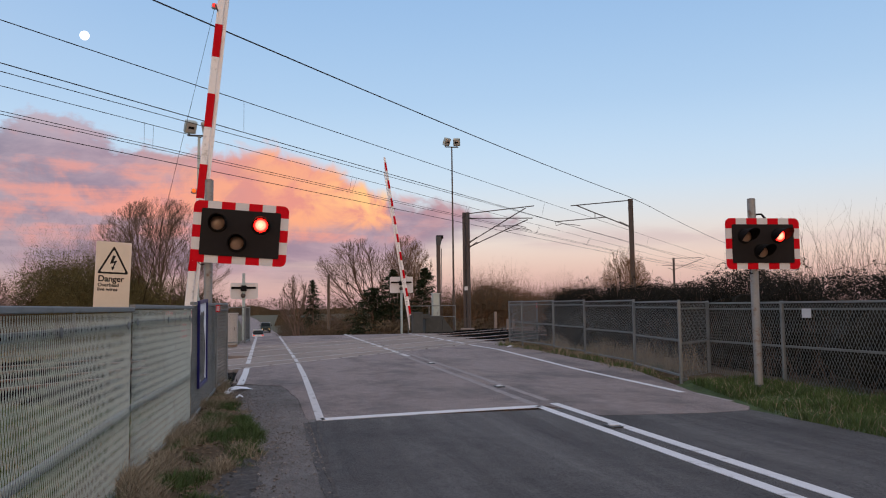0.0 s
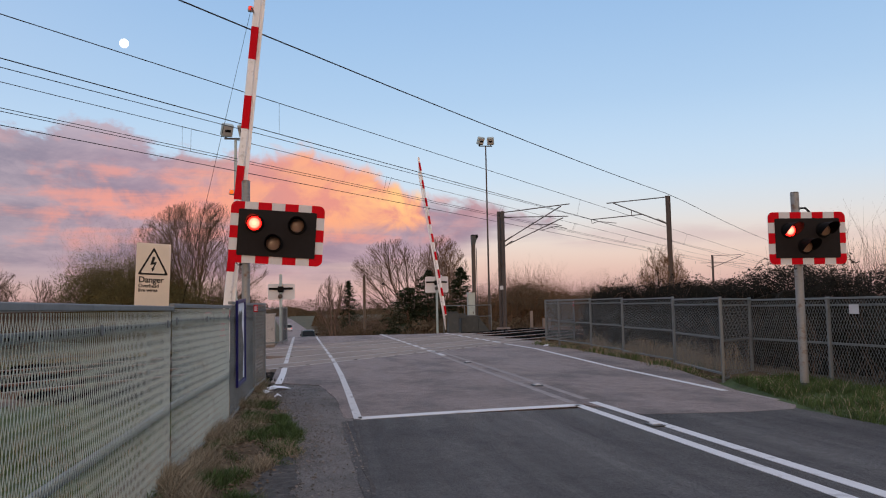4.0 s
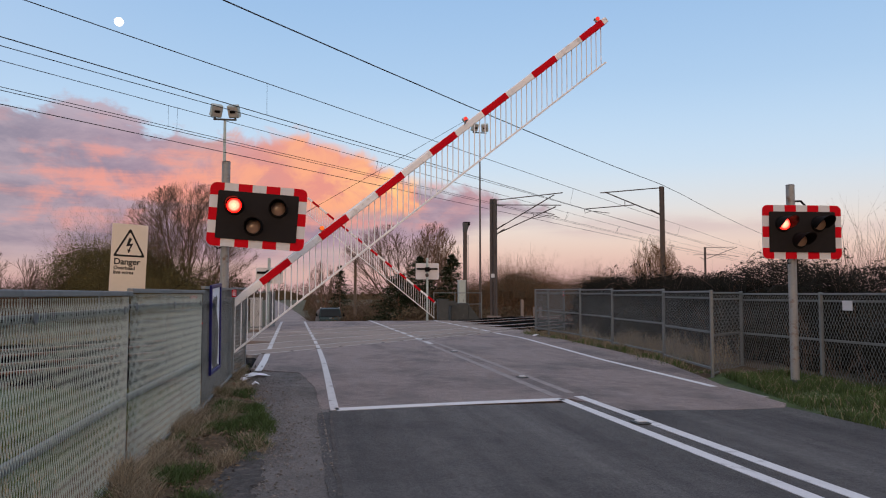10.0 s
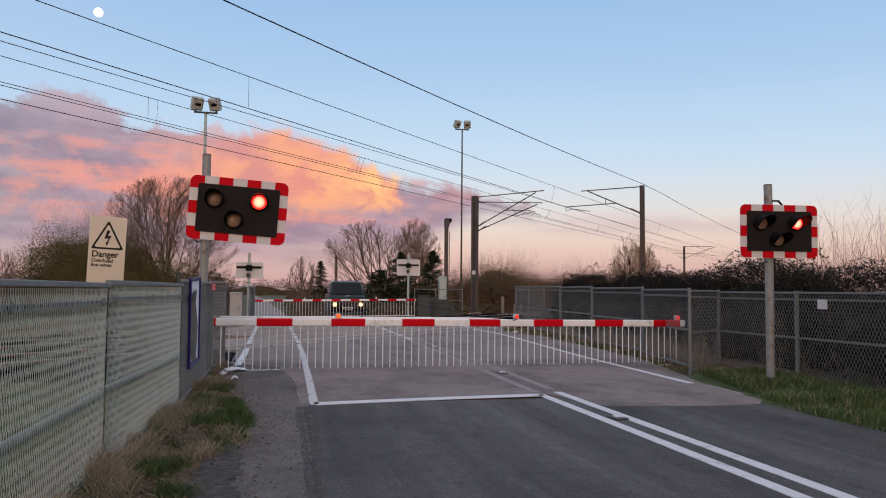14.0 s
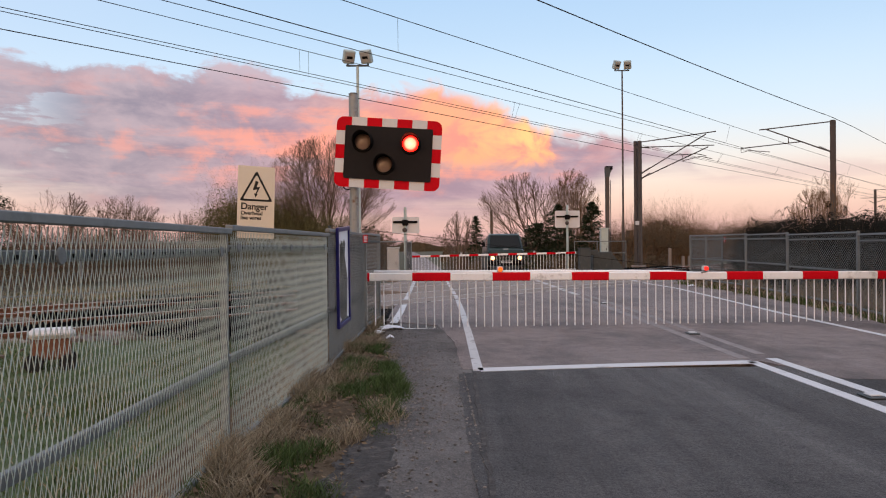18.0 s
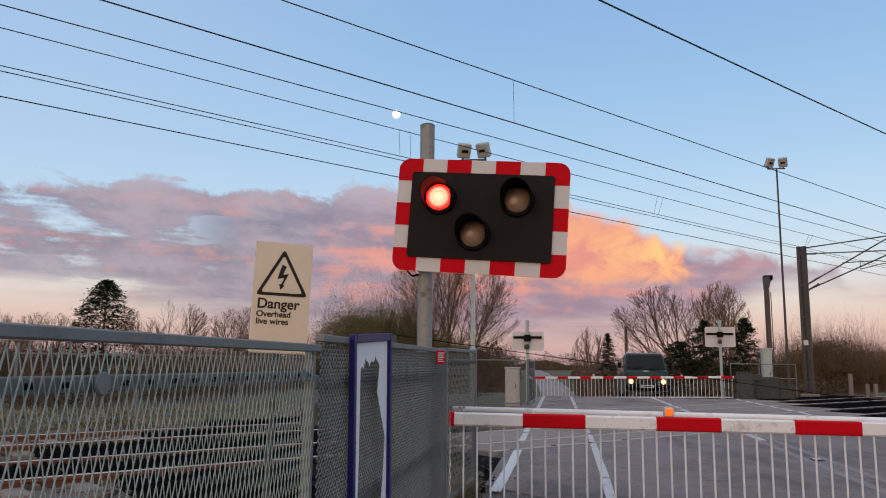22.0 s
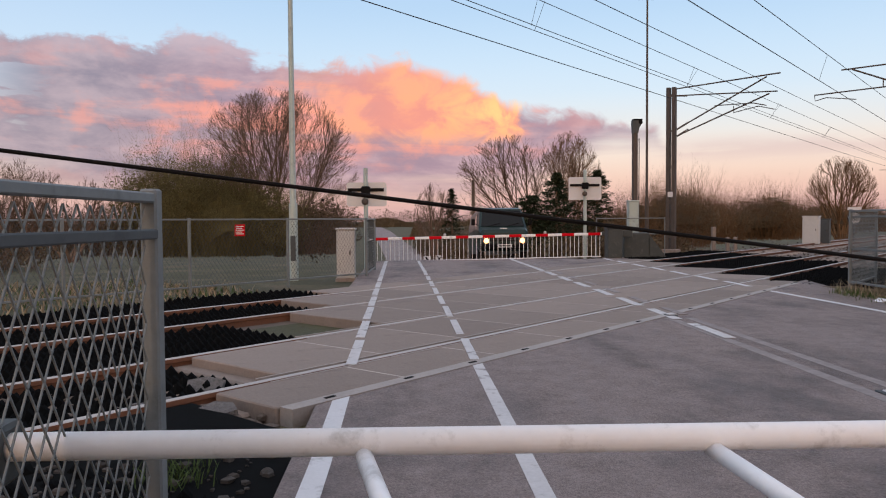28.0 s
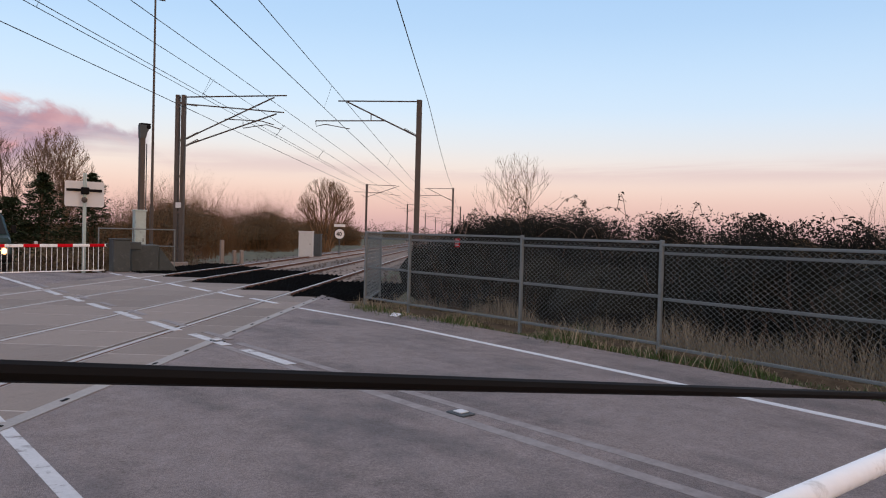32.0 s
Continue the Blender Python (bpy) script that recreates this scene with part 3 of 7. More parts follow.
setting("ground", grid(Shape(), axis_steps(-3000, 3000, -14, 26, 2.0), axis_steps(-3000, 3500, -12, 60, 2.0),
                       lambda x, y: land_z(x, y) + (0.05 * noise.noise((x * 0.35, y * 0.35, 0)) if abs(x - 3.7) > 6 else 0)), M["grass"],
        "rough winter grass field", "ground")


def strip(x0, x1, ys, z, bend=True):
    """A strip along the road, with a thin edge."""
    s = Shape()
    v = []
    for y in ys:
        b = road_x(y) if bend else 0
        v += [(x0 + b, y, road_z(y) + z), (x1 + b, y, road_z(y) + z), (x0 + b, y, road_z(y) - 0.15), (x1 + b, y, road_z(y) - 0.15)]
    n = len(ys)
    f = [(0, 1, 3, 2), (4 * n - 2, 4 * n - 1, 4 * n - 3, 4 * n - 4)]
    for i in range(n - 1):
        o = 4 * i
        f += [(o, o + 4, o + 5, o + 1), (o + 2, o + 6, o + 4, o), (o + 1, o + 5, o + 7, o + 3)]
    return s.add(v, [q[::-1] for q in f])


far_ys = [35.0, 37, 40, 44, 50, 58, 68, 80, 95, 115, 140, 170, 210, 260, 330, 420, 560]
fresh = [(1.06 + 0.07 * noise.noise((0.0, y * 1.1, 4.0)) + 0.03 * noise.noise((0.0, y * 5.0, 8.0)), y) for y in list(np.arange(-14, 8.1, 0.25)) + [8.14]]
fresh += [(6.3, 8.14)] + [(6.28 + 0.06 * noise.noise((3.0, y * 1.3, 4.0)), y) for y in np.arange(7.5, -14.1, -0.5)]
setting("road", Shape().prism([p for p in fresh if p[0] < 4 and p[1] < 8.13] + [(1.1, 8.14)] + [p for p in fresh if p[0] > 4], -0.15, 0.0, Matrix()), M["road_new"], "dark newer asphalt road before the stop line", "road")
worn = Shape()
worn.prism([(0.08, 12.9), (0.5, 12.45)] + [(1.10 - 0.045 * max(0, y - 9.5) ** 1.7 + 0.05 * noise.noise((1.0, y * 1.7, 2.0)), y) for y in np.arange(12.1, 8.2, -0.2)] + [(1.12, 8.14), (4.1, 8.45), (4.4, 7.45), (5.6, 7.28), (6.2, 7.32), (6.42, 7.6), (6.5, 8.3), (6.62, 9.2), (7.0, 10.6), (7.6, 13.0), (8.05, 19.0), (8.3, 23.0), tuple(rail_at(NEAR_EDGE, along_at(NEAR_EDGE, 9.0)).xy),
            tuple(rail_at(NEAR_EDGE, along_at(NEAR_EDGE, 0.06)).xy)], -0.15, 0.003, Matrix())
setting("road_before_crossing", worn, M["road_old"], "worn grey-brown asphalt before the crossing", "road")
beyond = Shape()
beyond.prism([tuple(rail_at(FAR_EDGE, along_at(FAR_EDGE, -0.4)).xy), tuple(rail_at(FAR_EDGE, along_at(FAR_EDGE, 8.0)).xy), (8.0, 35.1), (-0.4, 35.1)], -0.15, 0.002, Matrix())
setting("road_beyond_crossing", beyond, M["road_old"], "worn grey-brown asphalt beyond the crossing", "road")
setting("far_road", strip(0.9, 6.5, far_ys, 0.0), M["road_old"], "grey country road running down to the fields", "road")
setting("footway", grid(Shape(), list(np.arange(0.12, 1.21, 0.27)), list(np.arange(-14, 14.6, 0.55)),
                        lambda x, y: -0.004 - 0.05 * max(0, (0.5 - x)) + 0.012 * noise.noise((x * 2.2, y * 1.7, 3))), M["path"], "gritty worn tarmac margin", "pavement")


def line(name, pts, w, material, z=0.006, label=""):
    """A painted line along points in the plan."""
    s = Shape()
    for a, b in zip(pts, pts[1:]):
        a, b = Vector((*a, 0)), Vector((*b, 0))
        u = (b - a).normalized()
        n = Vector((-u.y, u.x, 0)) * w / 2
        za, zb = road_z(a.y) + z, road_z(b.y) + z
        p = [a - n, b - n, b + n, a + n]
        lo = [Vector((q.x, q.y, zz - 0.005)) for q, zz in zip(p, (za, zb, zb, za))]
        hi = [Vector((q.x, q.y, zz)) for q, zz in zip(p, (za, zb, zb, za))]
        s.add(lo + hi, ((3, 2, 1, 0), (4, 5, 6, 7), (0, 1, 5, 4), (1, 2, 6, 5), (2, 3, 7, 6), (3, 0, 4, 7)))
    return setting(name, s, material, label, "road marking")


# stop line, lane edges and the double centre line
line("stop_line", [(1.27, 8.10), (2.1, 8.22), (3.0, 8.32), (4.0, 8.40)], 0.20, M["paint"])
line("edge_line", [(1.26, 8.05), (1.30, 11.0), (1.33, 14.0), (1.33, 17.35)], 0.095, M["paint_chipped"])
line("centre_line", [(3.98, -14), (4.02, 4.0), (3.99, 8.42)], 0.115, M["paint"])
line("centre_line", [(4.28, -14), (4.30, 4.0), (4.27, 8.62)], 0.115, M["paint"])
line("worn_centre_line", [(4.0, 8.62), (4.06, 14), (4.1, 20.2)], 0.12, M["paint_worn"], 0.005)
line("worn_centre_line", [(4.29, 8.9), (4.36, 14), (4.36, 20.2)], 0.11, M["paint_worn"], 0.005)
line("kerb_line", [(0.215, 12.5), (0.225, 13.0), (0.235, 14.6), (0.215, 17.25)], 0.115, M["paint"])
line("right_edge_line", [(6.45, 9.2), (6.62, 13.5), (6.95, 17.5), (7.2, 20.6), (7.12, 24.2)], 0.10, M["paint"])
line("right_edge_dash", [(6.5, 8.1), (6.55, 9.0)], 0.09, M["paint_worn"])
# dashes over the decking
y = 17.6
while y < 33.5:
    x0 = 0.21 - (y - 17) * 0.006
    x1 = 1.33 - (y - 17) * 0.012
    ln = 1.12 if y < 28 else 1.5
    line("crossing_dash", [(x0, y - 0.25), (x0, y + ln)], 0.10, M["paint_chipped"], 0.014)
    line("crossing_dash", [(x1, y - 0.1), (x1, y + ln)], 0.085, M["paint_chipped"], 0.014)
    line("crossing_dash", [(4.15, y + 0.9), (4.17, y + 0.9 + ln)], 0.13, M["paint_chipped"], 0.014)
    line("crossing_dash", [(4.40, y + 2.9), (4.40, y + 3.7)], 0.11, M["paint_worn"], 0.014)
    if y > 21:
        line("crossing_dash", [(7.15, y + 2.2), (7.2, y + 3.4)], 0.11, M["paint"], 0.014)
    y += 1.55
# cat's-eye studs
for sy in (2.6, 6.67, 10.76, 15.9, 20.45):
    st = thing("road_stud", "white reflecting road stud on the centre line", "road stud", pose(4.17 if sy < 9 else 4.2, sy, 0.004), "road studs")
    part("casing", Shape().cbox(-0.07, -0.10, 0, 0.07, 0.10, 0.014, 0.006), M["galv_dark"], st)
    part("reflector", Shape().cbox(-0.045, -0.05, 0.014, 0.045, 0.05, 0.026, 0.008), M["paint"], st)

# decking of concrete panels between and beside the rails
decking = tagged(new("crossing_decking"), "tan concrete decking panels between the rails", "crossing deck", kind="structure")
left_x, right_x = -0.85, 8.35
bays = [(NEAR_EDGE, RAILS[0] + 0.07), (RAILS[0] - 0.09, RAILS[1] + 0.09), (RAILS[1] - 0.07, RAILS[2] + 0.07), (RAILS[2] - 0.09, RAILS[3] + 0.09), (RAILS[3] - 0.07, FAR_EDGE)]
for bay, (o0, o1) in enumerate(bays):
    om = (o0 + o1) / 2
    s0 = along_at(om, left_x + (0.38, 0.0, 0.6, 0.0, 0.0)[bay])
    s1 = along_at(om, right_x)
    n = max(2, round((s1 - s0) / 1.25))
    step = (s1 - s0) / n
    m = Matrix.Identity(4)
    m.col[0][:3], m.col[1][:3] = ALONG, -ACROSS
    w = abs(o1 - o0)
    sh = Shape().cbox(0.008, 0.0, -0.30, step - 0.008, w, 0.008, 0.010)
    me = sh.mesh("panel", M["panel"])
    setting("deck_joint", Shape().box(0.02, 0.01, -0.15, s1 - s0 - 0.02, w - 0.01, 0.0062, Matrix.Translation(rail_at(o0, s0)) @ m), M["joint"], "pale joint filling under the deck panels", "crossing deck")
    for i in range(n):
        p = new("panel", me)
        p.parent = decking
        p.matrix_local = Matrix.Translation(rail_at(o0, s0 + i * step)) @ m
# steel nosing strips on the panels' edges beside each rail
for o in RAILS:
    for side in (-0.098, 0.098):
        sa, sb = along_at(o, left_x + 0.4), along_at(o, right_x)
        m = Matrix.Identity(4)
        m.col[0][:3], m.col[1][:3] = ALONG, -ACROSS
        strip_ = new("nosing_strip", Shape().box(0, -0.011, -0.05, sb - sa, 0.011, 0.0125, Matrix.Translation(rail_at(o + side, sa)) @ m).mesh("nosing_strip", M["nosing"]))
        strip_.parent = decking
# steel strip with bolts along the near edge
s0, s1 = along_at(NEAR_EDGE, -0.18), along_at(NEAR_EDGE, right_x)
mm = Matrix.Identity(4)
mm.col[0][:3], mm.col[1][:3] = ALONG, -ACROSS
setting("deck_edge", Shape().box(0, -0.14, -0.15, s1 - s0, -0.004, 0.011, Matrix.Translation(rail_at(NEAR_EDGE, s0)) @ mm), M["nosing"], "concrete edge beam of the crossing deck", "crossing deck")
s = s0 + 0.4
while s < s1:
    bx = solid("bolt", Shape().cbox(-0.05, -0.016, 0, 0.05, 0.016, 0.006, 0.003), M["hood"], "dark steel fixing on the deck edge", "bolt", Matrix.Translation(rail_at(NEAR_EDGE + 0.07, s, 0.011)) @ mm, "deck bolts")
    s += 0.85

# rails: head, web and foot, through the whole view
PROFILE = [(-0.07, -0.15), (0.07, -0.15), (0.07, -0.14), (0.012, -0.12), (0.012, -0.045), (0.036, -0.035), (0.036, 0.0), (-0.036, 0.0), (-0.036, -0.035), (-0.012, -0.045), (-0.012, -0.12), (-0.07, -0.14)]
for o in RAILS:
    rail = thing("rail", "steel running rail with a worn bright head", "rail", group="rails", kind="structure")
    body, head = Shape(), Shape()
    m3 = Matrix.Identity(4)
    m3.col[0][:3], m3.col[1][:3], m3.col[2][:3] = -ACROSS, (0, 0, 1), ALONG
    body.prism(PROFILE, -140, 420, Matrix.Translation(rail_at(o, 0, 0.004)) @ m3)
    head.prism([(-0.034, 0), (0.034, 0), (0.026, 0.006), (-0.026, 0.006)], -140, 420, Matrix.Translation(rail_at(o, 0, 0.0045)) @ m3)
    part("rail_body", body, M["rust"], rail)
    part("rail_head", head, M["steel"], rail, "bright worn rail head")

# ballast beds beyond the decking, with sleepers
rnd = random.Random(5)


def ballast_bed(s0, s1):
    sh = Shape()
    ss = list(np.arange(s0, s1, 2.0)) if s1 - s0 < 60 else list(np.geomspace(1, s1 - s0, 40) + s0 - 1)
    prof = [(-8.9, -0.30), (-10.2, -0.14), (-11.3, -0.10), (-12.2, -0.11), (-13.9, -0.13), (-15.6, -0.11), (-17.0, -0.10), (-18.2, -0.14), (-19.6, -0.3)]
    v = [tuple(rail_at(o, s, z + 0.02 * (rnd.random() - 0.5))) for s in ss for o, z in prof]
    n = len(prof)
    return sh.add(v, [(j * n + i, j * n + i + 1, (j + 1) * n + i + 1, (j + 1) * n + i)[::-1] for j in range(len(ss) - 1) for i in range(n - 1)])


sR = along_at(-13.9, 8.35) + 0.2
sL = along_at(-13.9, -0.9) - 0.2
setting("ballast", ballast_bed(sR - 3.4, 420), M["ballast"], "brown stone ballast under the tracks", "ballast")
setting("ballast", ballast_bed(-140, sL + 3.4), M["ballast"], "brown stone ballast under the tracks", "ballast")
sleeper = Shape().cbox(-1.25, -0.13, -0.15, 1.25, 0.13, -0.075, 0.02).mesh("sleeper", M["panel"])
for c in (-12.39, -15.89):
    tr = tagged(new("sleepers"), "concrete sleepers half sunk in the ballast", "sleeper", kind="structure")
    for s in list(np.arange(sR + 1.2, sR + 55, 0.65)) + list(np.arange(sL - 30, sL - 1.0, 0.65)):
        ob = new("sleeper", sleeper)
        ob.parent = tr
        ob.matrix_local = Matrix.Translation(rail_at(c, s)) @ Matrix.Rotation(-SLANT, 4, "Z")
# loose ballast stones near the crossing
st = Shape()
for i in range(2600):
    side = rnd.random() < 0.4
    s = (sR + 2.3 + rnd.expovariate(0.12)) if side else (sL - 2.0 - rnd.expovariate(0.12))
    o = rnd.uniform(-19, -9.6)
    r = rnd.uniform(0.025, 0.055)
    st.blob(rail_at(o, s, -0.10 + r * 0.4), r * 1.2, r, r * 0.8, 3, 5, 0.5, rnd)
solid("ballast_stones", st, M["ballast"], "loose brown ballast stones", "ballast", kind="stuff")


# black anti-trespass guards: rows of pointed ridges beside the decking
def guard_patch(o0, o1, s0, s1, name_label):
    g = thing("trespass_guard", name_label, "trespass guard")
    base, teeth = Shape(), Shape()
    m = Matrix.Identity(4)
    m.col[0][:3], m.col[1][:3] = ALONG, -ACROSS
    w = abs(o1 - o0)
    mt = Matrix.Translation(rail_at(max(o0, o1), s0)) @ m
    base.box(0, 0, -0.2, s1 - s0, w, -0.115, mt)
    q = 0.16
    for i in range(int((s1 - s0) / q)):
        for j in range(max(1, int(w / q))):
            x, y = (i + 0.5) * q, (j + 0.5) * q
            h = 0.10 + 0.04 * rnd.random()
            p = [mt @ Vector(c) for c in ((x - q / 2, y - q / 2, -0.115), (x + q / 2, y - q / 2, -0.115), (x + q / 2, y + q / 2, -0.115), (x - q / 2, y + q / 2, -0.115),
                                           (x - 0.02, y - 0.02, -0.115 + h), (x + 0.02, y + 0.02, -0.115 + h))]
            teeth.add(p, ((0, 1, 4), (1, 2, 5, 4), (2, 3, 5), (3, 0, 4, 5)))
    part("base", base, M["guard"], g)
    part("ridged_surface", teeth, M["guard"], g)


text_g = "black ridged anti-trespass guard beside the crossing deck"
for o0, o1 in ((RAILS[0] - 0.1, RAILS[1] + 0.1), (RAILS[1] - 0.1, RAILS[2] + 0.1), (RAILS[2] - 0.1, RAILS[3] + 0.1), (RAILS[3] - 0.1, FAR_EDGE - 0.9)):
    om = (o0 + o1) / 2
    guard_patch(o0, o1, along_at(om, 8.45), along_at(om, 8.45) + 7.5, text_g)
    lo = along_at(om, -0.95 + (0.6 if o0 < -12.9 and o1 > -15 else 0))
    guard_patch(o0, o1, lo - 7.5, lo, text_g)
guard_patch(-8.7, RAILS[0] + 0.1, along_at(-10.2, -0.45) - 3.8, along_at(-10.2, -0.45), text_g)
guard_patch(-8.75, NEAR_EDGE + 0.16, along_at(-9.6, -0.75), along_at(-9.6, -0.15), text_g)
guard_patch(-9.3, RAILS[0] + 0.1, along_at(-10.3, 8.6), along_at(-10.3, 8.6) + 6.5, text_g)

setting("lawn", grid(Shape(), list(np.arange(-16, -0.3, 0.6)) + [-0.3], list(np.arange(-14, 11.6, 0.6)), lambda x, y: land_z(x, y) + 0.03 + 0.05 * noise.noise((x * 0.5, y * 0.5, 3)) - (0.3 if x < -15.5 or y > 11.2 else 0)), M["lawn"], "green grass behind the fence", "lawn")

pit = [(-3.2, 12.4), (-0.12, 12.7), (0.085, 12.9), (0.085, 15.25), (-0.2, 15.5), (-0.85, 16.15), (-2.6, 14.4)]
setting("track_pit", Shape().prism(pit, -0.25, -0.02, Matrix()), M["guard"], "dark rubble-strewn ground beside the deck", "ground")


# ---- fences ----


def weave(shape, x0, x1, z0, z1, pitch, tall, w, thick):
    """Expanded steel mesh in the x-z plane: zigzag strands that meet at their bends."""
    nx, nz = int((x1 - x0) / pitch), int((z1 - z0) / (tall / 2))
    dz = (z1 - z0) / nz
    V, F = [], []
    prof = ((-w / 2, -thick / 2), (w / 2, -thick / 2), (w / 2, thick / 2), (-w / 2, thick / 2))
    for i in range(nx):
        for half in (0, 1):
            c = x0 + (i + 0.5) * pitch
            o = len(V)
            for k in range(nz + 1):
                even = 1 if k % 2 == 0 else -1
                xx = c + even * pitch * 0.245 if not half else c + pitch * 0.5 - even * pitch * 0.245
                V.extend((xx + a, b, z0 + k * dz) for a, b in prof)
            for k in range(nz):
                q = o + 4 * k
                F.extend(((q, q + 1, q + 5, q + 4), (q + 1, q + 2, q + 6, q + 5), (q + 2, q + 3, q + 7, q + 6), (q + 3, q, q + 4, q + 7)))
    return shape.add(V, F)


def weave_twisted(shape, x0, x1, z0, z1, pitch, tall, w, thick):
    """Raised expanded mesh: broad strands that lean one way stand proud of thin strands that lean the other."""
    nx, nz = int((x1 - x0) / pitch), int((z1 - z0) / (tall / 2))
    dz = (z1 - z0) / nz
    V, F = [], []
    for i in range(nx):
        for half in (0, 1):
            c = x0 + (i + 0.5 + 0.5 * half) * pitch
            for k in range(nz):
                up = (k + half) % 2 == 0
                xa, xb = (c - pitch * 0.25, c + pitch * 0.25) if up else (c + pitch * 0.25, c - pitch * 0.25)
                g, d = (w / 2, thick / 2) if up else (w * 0.28, thick / 2)
                y = -0.0015 if up else 0.0015
                o = len(V)
                for x, z in ((xa, z0 + k * dz - 0.001), (xb, z0 + (k + 1) * dz + 0.001)):
                    V.extend(((x - g, y - d, z), (x + g, y - d * 0.3, z), (x + g, y + d, z), (x - g, y + d * 0.3, z)))
                F.extend(((o, o + 1, o + 5, o + 4), (o + 1, o + 2, o + 6, o + 5), (o + 2, o + 3, o + 7, o + 6), (o + 3, o, o + 4, o + 7)))
    return shape.add(V, F)


def fence_panel(a, b, h, pitch, tall, w, label, mid=0.42, post=0.06, z=0.0, mat_mesh="galv", last_post=True, first_post=True, low=0.05, post_up=0.0, bolts=False, frame_mat="galv", second=False, deep=0.004, back=False, rail=0.03, brace=0.83):
    """One fence panel from a to b in the plan: end posts, top, middle and bottom rail, and its mesh infill."""
    a, b = Vector((*a, z)), Vector((*b, z))
    d = b - a
    L = d.length
    f = thing("mesh_fence", label, "fence", Matrix.Translation(a) @ Matrix.Rotation(math.atan2(d.y, d.x), 4, "Z"), "fence panels")
    for on, x in ((first_post, 0.0), (last_post, L)):
        if on:
            part("post", Shape().cbox(x - post / 2, 0.008 if back else -post / 2, -0.1, x + post / 2, 0.008 + post if back else post / 2, h - 0.01 if back else h + 0.012 + post_up, 0.006), M[frame_mat], f)
    part("top_rail", Shape().cbox(0.004 if back else post / 2, -0.022, h - (0.028 if second else 0.032), L - (0.004 if back else post / 2), 0.022, h, 0.004), M[frame_mat], f)
    if mid:
        part("middle_rail", Shape().cbox(post / 2, 0.012, h * mid - rail, L - post / 2, 0.042, h * mid + rail, 0.004), M[frame_mat], f)
        part("brace_rail", Shape().cbox(post / 2, 0.012, h * brace, L - post / 2, 0.042, h * brace + rail * 1.8, 0.004), M[frame_mat], f)
    if second:
        part("second_rail", Shape().cbox(post / 2, -0.03, h - 0.13, L - post / 2, 0.0, h - 0.102, 0.004), M["galv_dark"], f)
    if bolts:
        n = max(2, int(L / 0.11))
        for i in range(n):
            part("slot", Shape().cbox((i + 0.5) * L / n - 0.012, 0.004, h * brace + 0.012, (i + 0.5) * L / n + 0.012, 0.0115, h * brace + 0.026, 0.002), M["hood"], f)
        for x in (0.16, L * 0.5, L - 0.16):
            part("washer", Shape().rod((x, -0.004, h * brace + 0.02), (x, -0.010, h * brace + 0.02), 0.030, 0.026, 14), M["galv_mid"], f)
    part("bottom_rail", Shape().cbox(post / 2, -0.02, low, L - post / 2, 0.02, low + 0.035, 0.004), M[frame_mat], f)
    part("mesh_infill", (weave_twisted if back else weave)(Shape(), 0.012 if back else 0.035, L - (0.012 if back else 0.035), low + 0.03, h - 0.04, pitch, tall, w, deep), M[mat_mesh], f, "expanded steel mesh")
    return f


LF = "galvanised expanded-mesh fence panel along the footway"
lf = ((-0.36, -6.0), (-0.34, -2.2), (-0.32, 1.5), (-0.28, 5.2), (-0.14, 8.03))
for i, (p0, p1) in enumerate(zip(lf, lf[1:])):
    fence_panel(p0, p1, 1.285 if i < 3 else 1.305, 0.032, 0.115, 0.0050, LF, last_post=True, first_post=i == 0, bolts=i > 1, post=0.04, deep=0.0042, frame_mat="galv_mid", back=True, rail=0.022, brace=0.885)
fence_panel((-0.14, 8.03), (-0.11, 11.33), 1.35, 0.040, 0.036, 0.0055, "galvanised fence panel with fine mesh by the signal post", first_post=False, post=0.06, deep=0.006, mat_mesh="galv_mid", frame_mat="galv_mid")
fence_panel((-0.13, 11.40), (-0.03, 12.86), 1.365, 0.062, 0.105, 0.004, "short galvanised fence panel behind the barrier", mid=None, second=True, mat_mesh="galv_mid", frame_mat="galv_mid", post=0.048, z=0.0, first_post=False)
# left fence returns along the line towards the sidings
RF = "galvanised mesh fence panel beside the road before the line"
rf = ((8.50, 23.5), (8.47, 22.1), (8.45, 19.35), (8.30, 16.85), (8.0, 13.65), (7.46, 10.95))
for i, (p0, p1) in enumerate(zip(rf, rf[1:])):
    fence_panel(p0, p1, 1.42, 0.088, 0.062, 0.0036, RF, z=-(0.0, 0.01, 0.03, 0.06, 0.10)[i], mid=0.52, mat_mesh="galv_mid", frame_mat="galv_mid", first_post=i == 0, post=0.048, rail=0.018, brace=0.905, low=0.14)
fence_panel((7.46, 10.95), (8.5, 11.75), 1.42, 0.062, 0.11, 0.0042, "short galvanised mesh fence panel stepping back from the road", z=-0.12, mid=0.5, mat_mesh="galv_mid", frame_mat="galv_mid", first_post=False, rail=0.018, brace=0.905, low=0.08, post=0.05)
rf = ((8.5, 11.75), (8.55, 9.75), (8.60, 6.9), (8.65, 4.0), (8.7, 0.8), (8.7, -3.0))
for p0, p1 in zip(rf, rf[1:]):
    fence_panel(p0, p1, 1.40, 0.062, 0.11, 0.0042, "galvanised chain mesh fence panel behind the grass verge", z=-0.12, mid=0.5, mat_mesh="galv_mid", frame_mat="galv_mid", first_post=False, rail=0.018, brace=0.905, low=0.08, post=0.05)
